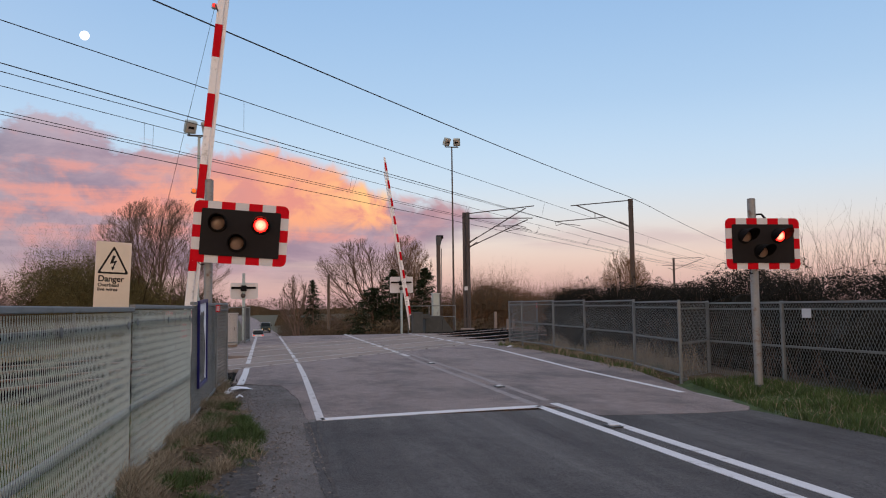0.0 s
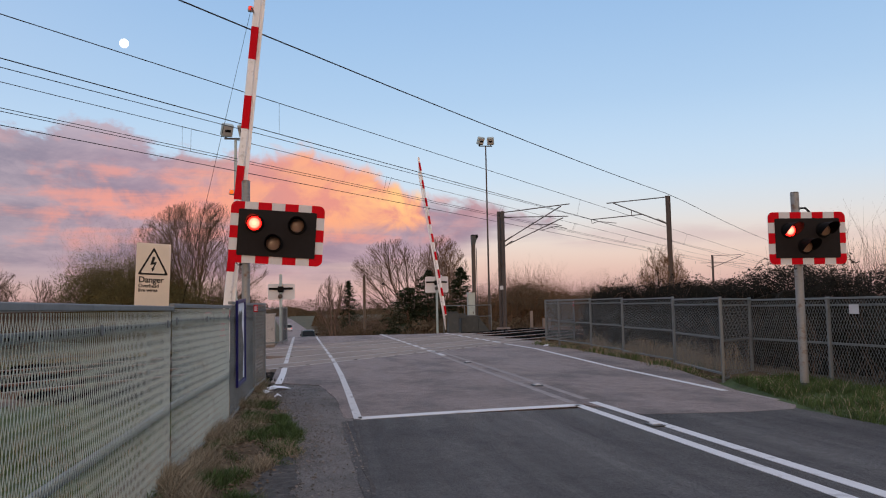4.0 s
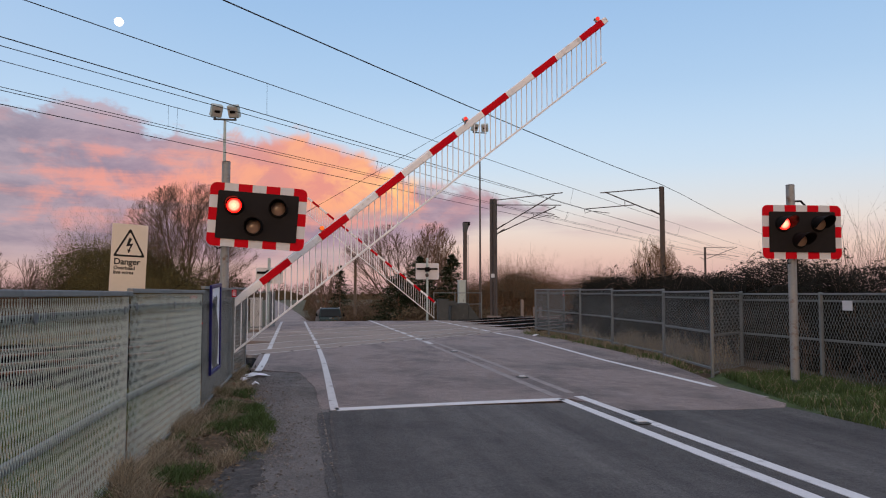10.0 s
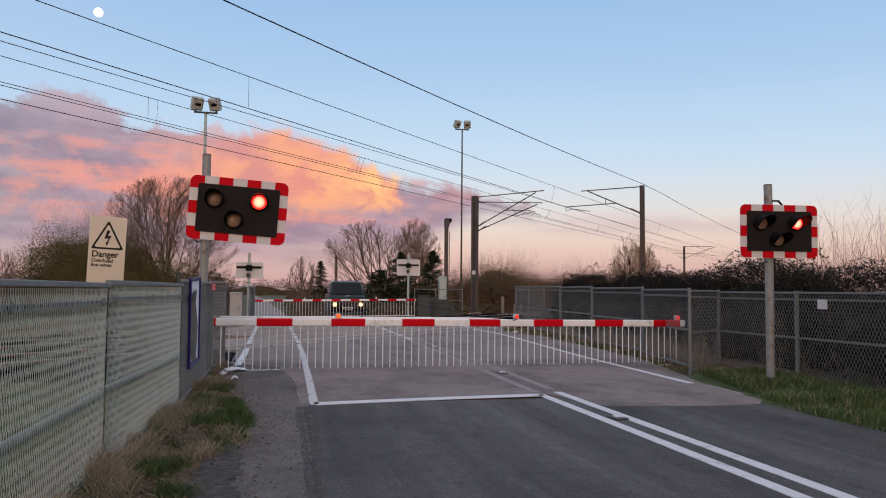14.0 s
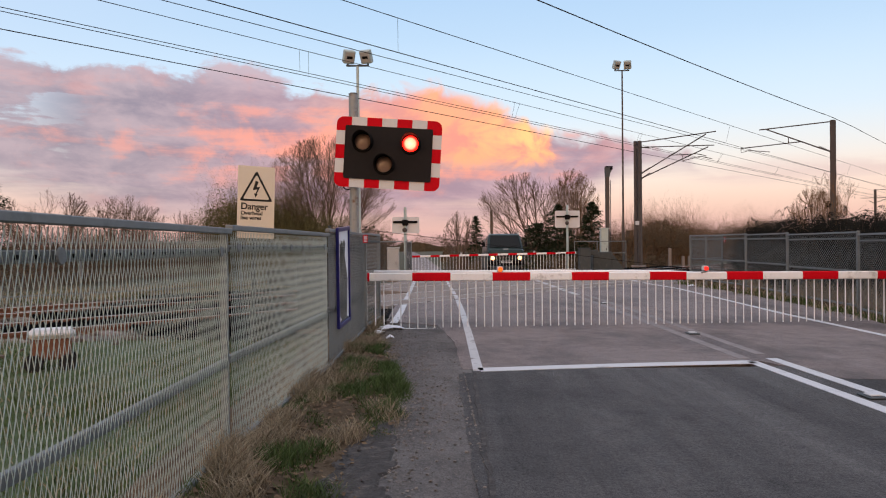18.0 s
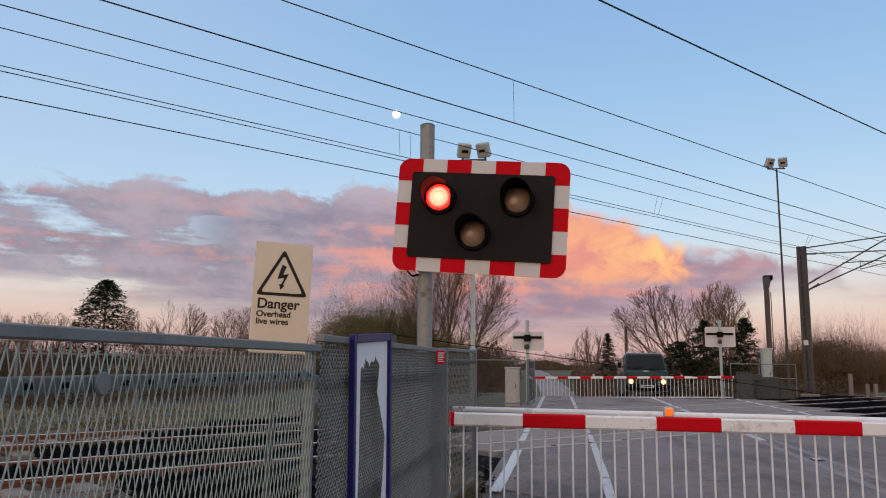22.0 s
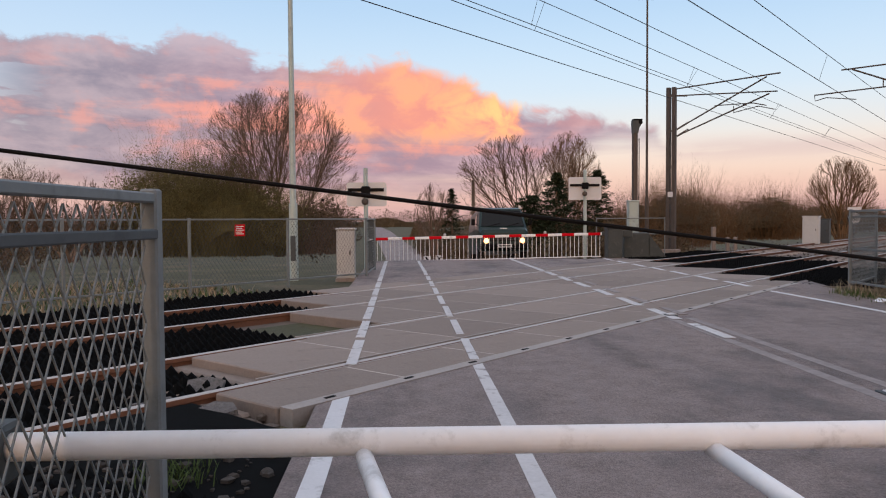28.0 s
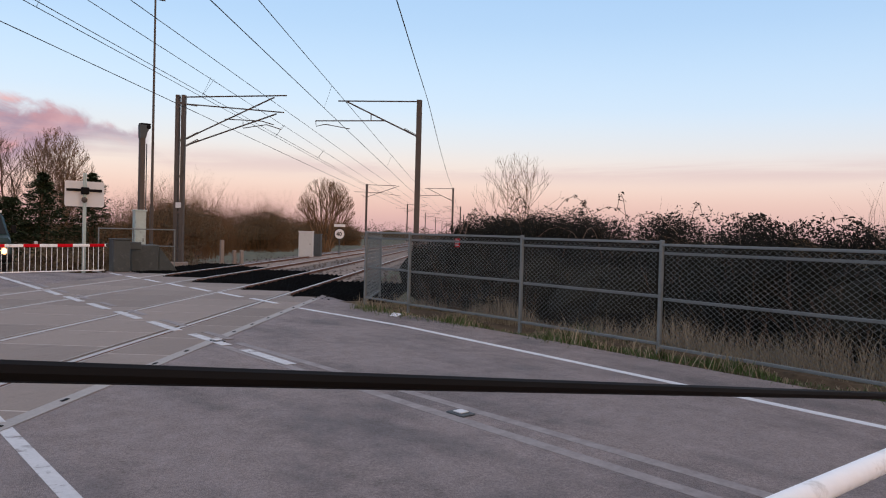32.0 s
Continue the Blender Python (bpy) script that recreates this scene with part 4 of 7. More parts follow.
fence_panel((8.52, 23.55), tuple((Vector((8.52, 23.55)) + ALONG.xy * 2.4)), 1.42, 0.075, 0.15, 0.006, "galvanised mesh fence panel turning along the railway", mid=0.5, mat_mesh="galv_mid", frame_mat="galv_mid", first_post=False, rail=0.018, brace=0.905, low=0.08, post=0.05)
# fence along the far side of the railway
p = Vector((-0.2, 28.3))
for i in range(6):
    q = p - ALONG.xy * 2.3
    fence_panel(tuple(p), tuple(q), 1.35, 0.09, 0.12, 0.004, "weathered chain-link fence panel along the far side of the line", mid=None, mat_mesh="galv_dark", frame_mat="galv_mid", first_post=i == 0, post=0.05)
    p = q
fence_panel((-0.2, 28.3), (-0.1, 30.6), 1.35, 0.09, 0.12, 0.004, "weathered chain-link fence panel along the far side of the line", mid=None, mat_mesh="galv_dark", frame_mat="galv_mid", first_post=False)


# ---- warning lights ----
def round_rect(w, h, r, n=5):
    pts = []
    for cx, cy, a0 in ((w / 2 - r, -h / 2 + r, -90), (w / 2 - r, h / 2 - r, 0), (-w / 2 + r, h / 2 - r, 90), (-w / 2 + r, -h / 2 + r, 180)):
        for i in range(n + 1):
            a = radians(a0 + 90 * i / n)
            pts.append((cx + r * math.cos(a), cy + r * math.sin(a)))
    return pts


UP = Matrix(((1, 0, 0, 0), (0, 0, -1, 0), (0, 1, 0, 0), (0, 0, 0, 1)))      # plane x-z, facing -y


def warning_light(x, y, post_top, board_z, roll, turn, shift, label, z0=0.0, size=1.0, hood_reach=0.25):
    """Post with a board of red and white blocks, three hooded lenses and one lit insert that swaps between the outer two."""
    w, h = 1.33, 0.885
    s = thing("crossing_signal", label, "crossing signal", pose(x, y, z0), "crossing signals")
    part("post", Shape().rod((0, 0, -0.1), (0, 0, post_top - z0), 0.060, n=16), M["rusty"], s, "rust-streaked galvanised post", smooth=False)
    part("post_cap", Shape().rod((0, 0, post_top - z0), (0, 0, post_top - z0 + 0.012), 0.063, 0.05, n=16), M["mast"], s)
    bm = pose(shift, -0.14, board_z - z0, 0, 0, turn) @ pose(0, 0, 0, 0, roll, 0) @ Matrix.Scale(size, 4)
    board = part("backboard", Shape().prism(round_rect(w, h, 0.09), -0.012, 0.0, UP), M["board_white"], s, "white board edged with red blocks")
    board.matrix_local = bm
    b = 0.118
    red = []
    nx, nz = 7, 5
    dx_, dz_ = w / nx, h / nz
    for i in range(nx):
        for side in (1, -1):
            corner = i in (0, nx - 1)
            on = (i % 2 == 0)
            if not on or corner:
                continue
            x0 = -w / 2 + i * dx_
            red.append((x0, x0 + dx_, *(sorted((side * h / 2, side * (h / 2 - b))))))
    for k in range(nz):
        if k % 2 == 0 and 0 < k < nz - 1:
            z_ = -h / 2 + k * dz_
            red.append((-w / 2, -w / 2 + b, z_, z_ + dz_))
            red.append((w / 2 - b, w / 2, z_, z_ + dz_))
    for x0, x1, z0_, z1_ in red:
        part("red_block", Shape().box(x0, -0.0022, z0_, x1, -0.0002 - 0.0, z1_), M["red"], board).matrix_local = pose(0, -0.0, 0)
    rr = 0.09
    for sx in (-1, 1):
        for sz in (-1, 1):
            cx, cz = sx * (w / 2 - rr), sz * (h / 2 - rr)
            pts = [(cx + sx * rr * math.sin(radians(a)), cz + sz * rr * math.cos(radians(a))) for a in range(0, 91, 15)]
            inx, inz = w / 2 - dx_ , h / 2 - dz_
            pts += [(sx * w / 2, sz * inz), (sx * (w / 2 - b), sz * inz), (sx * (w / 2 - b), sz * (h / 2 - b)), (sx * inx, sz * (h / 2 - b)), (sx * inx, sz * h / 2)]
            if sx * sz < 0:
                pts = pts[::-1]
            part("red_block", Shape().prism(pts, 0.0002, 0.0022, UP), M["red"], board)
    part("dark_panel", Shape().prism(round_rect(w - 2 * b + 0.01, h - 2 * b + 0.02, 0.02, 2), 0.0, 0.02, UP), M["board"], board, "matt dark panel behind the lenses")
    for lx, lz in ((-0.325, 0.13), (0.275, 0.135), (-0.045, -0.14)):
        cas = Shape()
        n = 20
        for r0, r1, y0, y1 in ((0.135, 0.125, -0.02, -0.05),):
            cas.rod((lx, y0, lz), (lx, y1, lz), r0, r1, n)
        part("lens_ring", cas, M["hood"], board)
        part("lens", Shape().blob((lx, -0.050, lz), 0.102, 0.022, 0.102, 8, 16), M["lens_off"], board, "unlit lens, a sky reflection put into its tan colour", smooth=True)
        hood = Shape()
        pts_i, V, F = 18, [], []
        for i in range(pts_i + 1):
            a = radians(-35 + 250 * i / pts_i)
            reach = hood_reach * max(0.12, math.sin(radians(180 * i / pts_i)) ** 0.7) + 0.03
            for r in (0.112, 0.118):
                V += [(lx + r * math.cos(a), -0.045, lz + r * math.sin(a)), (lx + r * math.cos(a), -0.05 - reach, lz + r * math.sin(a) - 0.01)]
        for i in range(pts_i):
            o = 4 * i
            F += [(o, o + 4, o + 5, o + 1), (o + 2, o + 3, o + 7, o + 6), (o + 1, o + 5, o + 7, o + 3), (o, o + 2, o + 6, o + 4)]
        hood.add(V, F)
        part("hood", hood, M["hood"], board)
    lit = part("lit_lens", Shape().blob((0, 0, 0), 0.101, 0.030, 0.101, 8, 20), M["lens_on"], board, "glowing red lens", smooth=True)
    part("cable", Shape().pipe([(-0.10, -0.10, board_z - z0 - h / 2 + 0.10), (-0.13, -0.08, board_z - z0 - h / 2 + 0.03), (-0.10, -0.06, board_z - z0 - h / 2 - 0.005), (-0.05, -0.03, board_z - z0 - h / 2 + 0.005)], 0.009), M["hood"], s)
    for dz in (0.22, -0.2):
        part("clamp", Shape().cbox(-0.075, -0.13, board_z - z0 + dz - 0.03, 0.075, 0.075, board_z - z0 + dz + 0.03, 0.006), M["galv_dark"], s)
    return s, lit


sig_left, lit_left = warning_light(-0.18, 10.77, 3.15, 2.357, 3.6, 0.0, 0.453, "rusty post with a tilted red-and-white warning light board", size=1.012)
sig_right, lit_right = warning_light(7.81, 9.36, 2.83, 2.145, 0.3, -8.0, 0.07, "galvanised post with a red-and-white warning light board", size=0.865, hood_reach=0.34)
part("curved_conduit", Shape().pipe([(0.02, 0, 2.52), (0.06, -0.02, 2.60), (0.14, -0.04, 2.60), (0.2, -0.06, 2.52)], 0.016), M["hood"], sig_right)
part("ground_collar", Shape().rod((0, 0, -0.05), (0, 0, 0.05), 0.085, 0.07, 12), M["galv_dark"], sig_right)


def sign_back(x, y, z, w, h, post_h, label, z0=0.0):
    """The rear of a far-side warning light: pale panel, dark rails, post."""
    s = thing("crossing_signal", label, "crossing signal", pose(x, y, z0), "far crossing signals")
    part("post", Shape().rod((0, 0, -0.2), (0, 0, post_h), 0.06, n=10), M["galv"], s)
    part("panel", Shape().prism(round_rect(w, h, 0.07), 0.0, 0.02, Matrix.Translation((0.02, 0.10, z)) @ UP), M["board_white"], s, "pale grey back of the board")
    part("crossbar", Shape().cbox(-w * 0.45, 0.03, z + 0.08, w * 0.45, 0.075, z + 0.17, 0.01), M["hood"], s, "dark mounting rail")
    part("lamp_case", Shape().cbox(-0.12, -0.12, z - 0.02, 0.12, 0.07, z + 0.22, 0.03), M["hood"], s)
    part("lower_case", Shape().blob((-0.02, -0.05, z - 0.2), 0.1, 0.1, 0.1, 5, 8), M["mast"], s)
    return s


sign_back(7.45, 38.6, 2.65, 1.24, 0.85, 3.35, "post with the pale back of a warning light board", -0.2)
sign_back(-0.36, 31.5, 2.02, 1.1, 0.66, 2.74, "grey post with the pale back of a warning board")

# ---- danger sign behind the fence ----
dm = pose(-1.62, 11.25, 0, 0, 1.8, 28)
danger = thing("danger_sign", "cream danger sign with black lightning triangle behind the fence", "warning sign", dm)
part("post", Shape().rod((0, 0.05, -0.2), (0, 0.05, 2.1), 0.03, n=10), M["galv_dark"], danger)
part("plate", Shape().prism(round_rect(0.505, 0.98, 0.012, 2), 0.0, 0.006, Matrix.Translation((0, 0, 1.79)) @ UP), M["cream"], danger, "cream reflective plate")
tri = [(-0.228, 1.805), (0.228, 1.805), (0.0, 2.225)]
cx, cz = 0.0, 1.94
ring = Shape()
outer = []
for i in range(3):
    a, b, c = Vector(tri[i - 1]), Vector(tri[i]), Vector(tri[(i + 1) % 3])
    outer += [b + (a - b).normalized() * 0.035, b + ((a - b).normalized() + (c - b).normalized()) * 0.008, b + (c - b).normalized() * 0.035]
inner = [Vector((cx, cz)) + (q - Vector((cx, cz))) * 0.80 for q in outer]
n = len(outer)
ring.add([(q.x, -0.0085, q.y) for q in outer] + [(q.x, -0.0085, q.y) for q in inner] + [(q.x, -0.006, q.y) for q in outer] + [(q.x, -0.006, q.y) for q in inner],
         [(i, (i + 1) % n, n + (i + 1) % n, n + i) for i in range(n)] + [(2 * n + i, i, (i + 1) % n, 2 * n + (i + 1) % n) for i in range(n)])
part("triangle", ring, M["black"], danger)
bolt_pts = [(-0.012, 2.085), (0.028, 2.07), (0.000, 1.995), (0.052, 2.005), (0.005, 1.905), (0.022, 1.905), (-0.014, 1.855), (-0.030, 1.912), (-0.012, 1.908), (0.012, 1.965), (-0.048, 1.955)]
part("lightning_bolt", Shape().prism(bolt_pts, 0.006, 0.0085, UP), M["black"], danger)
R90 = Matrix.Rotation(math.pi / 2, 4, "X")
writing("Danger", 0.124, M["black"], Matrix.Translation((-0.208, -0.008, 1.692)) @ R90, danger)
writing("Overhead", 0.074, M["black"], Matrix.Translation((-0.208, -0.008, 1.617)) @ R90, danger)
writing("live wires", 0.074, M["black"], Matrix.Translation((-0.208, -0.008, 1.553)) @ R90, danger)

# ---- blue-framed notice on the fence, its sheet torn ----
nm = Matrix(((0, 0, 1, -0.105), (1, 0, 0, 8.77), (0, 1, 0, 0.875), (0, 0, 0, 1)))      # plane y-z, facing +x
notice = thing("notice_frame", "navy-framed notice board with a torn white sheet, fixed to the fence", "notice board", nm @ pose(0, 0, 0.02, 0, -4.0, 3.0))
W2, H2, T = 0.312, 0.505, 0.042
for nm_, x0, x1, z0, z1 in (("frame_side", -W2, -W2 + T, -H2, H2), ("frame_side", W2 - T, W2, -H2, H2), ("frame_top", -W2 + T, W2 - T, H2 - T, H2), ("frame_bottom", -W2 + T, W2 - T, -H2, -H2 + T)):
    part(nm_, Shape().cbox(x0, z0, -0.012, x1, z1, 0.018, 0.005), M["navy"], notice)
rnd = random.Random(11)
left = [(-W2 + T, -H2 + T), (-W2 + T, H2 - T)]
torn = [(W2 - T, H2 - T), (W2 - T, -H2 + T), (W2 - T - 0.10, -H2 + T + 0.03), (W2 - T - 0.05, -H2 + 0.3), (W2 - T - 0.03, -0.05), (W2 - T - 0.17, 0.20), (W2 - T - 0.13, 0.33)]
edge_pts = []
for i in range(13):
    f = i / 12
    edge_pts.append((W2 - T - 0.16 - f * (2 * (W2 - T) - 0.16 - 0.10), 0.36 + 0.07 * (rnd.random() - 0.5)))
torn += edge_pts + [(-W2 + T + 0.09, -0.1), (-W2 + T + 0.07, -H2 + 0.12), (-W2 + T + 0.15, -H2 + 0.07), (-W2 + T + 0.05, -H2 + T), left[0], left[1]]
part("torn_sheet", Shape().prism(torn[::-1], -0.002, 0.0, Matrix()), M["paper"], notice, "white sheet torn away in the middle")

# small red notices on the fences
for px, py, pz, rz, lab in ((-0.035, 10.66, 1.275, 52, "small red notice with lines of white lettering on the fence"), (-2.55, 25.72, 1.12, 90 - 42.5 - 43, "small red notice on the far fence"),
                            (8.53, 20.9, 1.27, -90, "small red notice fixed to mesh fence"), (8.52, 9.15, 1.10, -90, "small pale notice on the fence")):
    sgn = thing("fence_notice", lab, "notice", pose(px, py, pz, 0, 0, rz), "fence notices")
    pale = "pale" in lab
    kz = 0.6 if pale else 1.0
    k = 0.44 if "lettering" in lab else 0.62 if "mesh fence" in lab else 1.0
    part("plate", Shape().cbox(-0.10 * k, -0.006, -0.115 * k * kz, 0.10 * k, 0.0, 0.115 * k * kz, 0.002), M["board_white" if pale else "red"], sgn)
    if not pale:
        for j in range(5):
            part("writing_bar", Shape().box(-0.075 * k, -0.0085, (0.065 - j * 0.036) * k, (0.075 - (j % 2) * 0.03) * k, -0.0065, (0.083 - j * 0.036) * k), M["board_white"], sgn)


# ---- barriers ----


def barrier(x, y, z, length, first_red, period, thick, skirt, side, label, stay, lamps, bars):
    """A machine with a boom that turns about its pivot. side 1: the boom reaches to +x; -1: to -x. Returns the parts that move."""
    b = thing("level_crossing_barrier", label, "barrier", pose(x, y, 0, 0, 0, 0 if side > 0 else 180), "barriers")
    boom = part("boom", Shape().cbox(-0.06, -0.045, -thick / 2, length, 0.045, thick / 2, 0.012), M["white"], b, "white boom with red bands")
    boom.matrix_local = pose(0, 0, z)
    x0 = first_red
    while x0 < length:
        lo, hi = max(x0, -0.05), min(x0 + period * 0.49, length)
        if hi > lo + 0.03:
            part("red_band", Shape().cbox(lo, -0.0475, -thick / 2 - 0.0025, hi, 0.0475, thick / 2 + 0.0025, 0.012), M["red"], boom)
        x0 += period
    part("boom_tip", Shape().cbox(length, -0.04, -thick * 0.45, length + 0.03, 0.04, thick * 0.45, 0.01), M["white"], boom)
    for lx, key in lamps:
        lamp = part("boom_lamp", Shape().cbox(lx - 0.042, -0.03, thick / 2, lx + 0.042, 0.05, thick / 2 + 0.088, 0.012), M["cabinet"], boom, "small lamp on the boom")
        part("lamp_lens", Shape().rod((lx, -0.03, thick / 2 + 0.047), (lx, -0.052, thick / 2 + 0.047), 0.036, 0.030, n=14), M[key], lamp)
    drop = skirt
    step = (length - 0.14) / bars
    bar_shape = Shape().rod((0, 0, 0), (0, 0, -drop), 0.0085, n=6)
    me = bar_shape.mesh("skirt_bar", M["white"])
    moving = []
    for i in range(bars):
        ob = new("skirt_bar", me)
        ob.parent = boom
        ob.matrix_local = pose(0.12 + i * step, 0, -thick / 2 + 0.02)
        moving.append((ob, 0.12 + i * step))
    rail = part("skirt_rail", Shape().cbox(0.08, -0.012, -0.016, length - 0.02, 0.012, 0.016, 0.004), M["white"], boom)
    rail.matrix_local = pose(0, 0, -thick / 2 + 0.02 - drop)
    if stay:
        square = pose(0, 0, 0, 0, 0, -3.4)
        part("stay_cable", Shape().pipe([(-0.05 + k * (stay[1] + 0.05) / 20, 0.035, 0.02 + stay[0] + (thick / 2 - stay[0]) * k / 20) for k in range(21)], 0.0031, 8), M["hood"], boom, "black stay cable").matrix_local = square
        part("stay_arm", Shape().cbox(-0.07, 0.015, 0.0, -0.03, 0.05, stay[0] + 0.015, 0.006), M["galv_dark"], boom).matrix_local = square
        part("stay_bracket", Shape().rod((stay[1], 0.03, thick / 2 + 0.02), (stay[1], 0.34, thick / 2 - 0.02), 0.012, n=6), M["galv_mid"], boom).matrix_local = square
        tube = Shape().pipe([(0.40, 0.64, 0.045), (4.4, 0.64, 0.045), (4.9, 0.58, 0.045), (5.38, 0.345, 0.02)], 0.032, 18)
        part("stiffening_tube", tube, M["white"], boom, "white stiffening tube behind the boom", smooth=True).matrix_local = square
        for sx, ex in ((1.19, 1.29), (2.0, 2.05), (2.85, 2.9), (3.7, 3.75)):
            part("strut", Shape().rod((sx, 0.64, 0.02), (ex, 0.03 + 0.059 * ex, 0.0), 0.02, n=12), M["white"], boom, smooth=True).matrix_local = square
        part("tube_bracket", Shape().cbox(0.20, 0.575, -0.04, 0.41, 0.705, 0.095, 0.01), M["machine_grey"], boom).matrix_local = square
    part("machine_case", Shape().cbox(-0.52, 0.06, 0.0, -0.02, 0.52, 0.98, 0.02), M["machine_grey"], b, "grey steel machine case")
    part("case_lid", Shape().cbox(-0.54, 0.045, 0.98, 0.0, 0.54, 1.02, 0.012), M["machine_grey"], b)
    part("pivot", Shape().rod((0, -0.07, z), (0, 0.08, z), 0.07, n=14), M["machine_grey"], b)
    if stay:
        part("drive_column", Shape().cbox(0.03, 0.12, 0.0, 0.215, 0.50, 0.98, 0.02), M["machine_grey"], b, "grey drive column with a white label")
        part("column_label", Shape().cbox(0.12, 0.113, 0.74, 0.18, 0.118, 0.90, 0.002), M["board_white"], b)
    part("counterweight", Shape().cbox(-0.95, 0.06, z - 0.12, -0.54, 0.22, z + 0.12, 0.02), M["machine_grey"], b)
    part("base", Shape().cbox(-0.6, 0.0, -0.06, 0.04, 0.58, 0.0, 0.01), M["panel"], b)
    return boom, rail, moving, thick, drop


near_barrier = barrier(-0.60, 11.74, 0.742, 8.70, -0.037, 1.157, 0.114, 0.715, 1, "red-and-white lifting barrier with a white bar skirt", (0.722, 5.37),
                       ((2.40, "lamp_amber"), (5.45, "lamp_red"), (8.58, "lamp_red")), 71)
BOOM_YAW = 3.4      # the near boom lies a little off the square
far_barrier = barrier(7.45, 36.0, 0.80, 7.98, 0.1, 0.9, 0.088, 0.74, -1, "red-and-white lifting barrier beyond the railway with white bar skirt", None,
                      ((2.0, "lamp_red"), (5.4, "lamp_red")), 54)


def swing(b, table, yaw):
    """Turns the boom to the given angles; the skirt's bars stay upright, its rail stays along the boom."""
    boom, rail, bars, thick, drop = b
    zb = boom.matrix_local.translation.z
    walk(boom, [(t, pose(0, 0, zb, 0, 0, yaw) @ pose(0, 0, 0, 0, -a, 0)) for t, a in table])
    for ob, s in bars:
        walk(ob, [(t, pose(s, 0, -thick / 2 + 0.02, 0, a, 0)) for t, a in table])
    rows = []
    for t, a in table:
        o = pose(0, 0, 0, 0, a, 0) @ Vector((0, 0, -drop))
        rows.append((t, pose(o.x, 0, o.z - thick / 2 + 0.02)))
    walk(rail, rows)


# ---- handrail and grey machine housing beside the far barrier ----
hs = thing("machine_housing", "grey barrier machine housing with a handrail", "housing", pose(8.5, 36.6, -0.1))
part("housing", Shape().cbox(-0.25, -0.3, 0, 0.65, 0.4, 0.92, 0.03), M["machine_grey"], hs)
part("sloping_cover", Shape().prism([(0.65, 0), (1.3, 0), (0.65, 0.85)], -0.3, 0.3, UP), M["machine_grey"], hs)
for hx in (-0.9, 0.2, 1.6):
    part("rail_post", Shape().rod((hx, 0.9, -0.1), (hx, 0.9, 1.45), 0.02, n=8), M["galv_mid"], hs)
for hz in (0.85, 1.42):
    part("handrail", Shape().rod((-0.9, 0.9, hz), (1.6, 0.9, hz), 0.018, n=8), M["galv_mid"], hs)


# ---- floodlight masts, camera pole, cabinets ----


def floodlight_mast(x, y, h, label, z0=0.0, turn=0.0, key="galv", thick=1.0):
    m = thing("floodlight_mast", label, "lamp mast", pose(x, y, z0, 0, 0, turn), "floodlight masts")
    part("lower_pole", Shape().rod((0, 0, -0.2), (0, 0, h * 0.22), 0.105 * thick, 0.10 * thick, 12), M[key], m)
    part("upper_pole", Shape().rod((0, 0, h * 0.22), (0, 0, h), 0.075 * thick, 0.05 * thick, 12), M[key], m)
    part("base_door", Shape().cbox(-0.06, -0.12, 0.35, 0.06, -0.09, 0.95, 0.01), M["galv_dark"], m)
    part("crossarm", Shape().cbox(-0.42, -0.04, h, 0.42, 0.04, h + 0.06, 0.01), M["galv_dark"], m)
    for sx, rz in ((-0.32, 24), (0.32, -20)):
        lm = part("floodlight", Shape().cbox(-0.21, -0.12, -0.24, 0.21, 0.12, 0.24, 0.03), M["galv"], m, "grey floodlight, unlit")
        lm.matrix_local = pose(sx, 0, h + 0.36, 28, 0, rz)
        part("glass", Shape().cbox(-0.17, -0.135, -0.19, 0.17, -0.118, 0.19, 0.01), M["silver"], lm)
        part("lamp_tube", Shape().cbox(-0.11, -0.142, -0.05, 0.11, -0.134, 0.05, 0.004), M["hood"], lm)
        part("yoke", Shape().cbox(-0.03, -0.03, -0.36, 0.03, 0.03, -0.22, 0.005), M["galv_dark"], lm)
    return m


floodlight_mast(-1.95, 28.8, 7.8, "tall grey steel mast with twin floodlights beside the line")
floodlight_mast(11.75, 44.6, 11.4, "tall grey steel mast with twin floodlights beyond the crossing", -0.2, key="mast", thick=0.8)

cp = thing("camera_pole", "dark steel pole with a camera housing on top", "camera pole", pose(9.83, 40.2, -0.1))
part("pole", Shape().cbox(-0.10, -0.10, -0.2, 0.10, 0.10, 4.8, 0.03), M["mast"], cp)
part("head", Shape().prism([(-0.10, 4.78), (0.10, 4.78), (0.15, 5.0), (0.26, 5.2), (0.22, 5.28), (-0.12, 5.28)], -0.12, 0.12, UP), M["galv_dark"], cp)
part("camera", Shape().cbox(-0.10, -0.13, 5.28, 0.28, 0.13, 5.34, 0.02).cbox(0.12, -0.15, 5.14, 0.27, 0.15, 5.28, 0.03), M["hood"], cp)
part("conduit", Shape().rod((0.17, 0, 0), (0.17, 0, 4.6), 0.02), M["galv_dark"], cp)


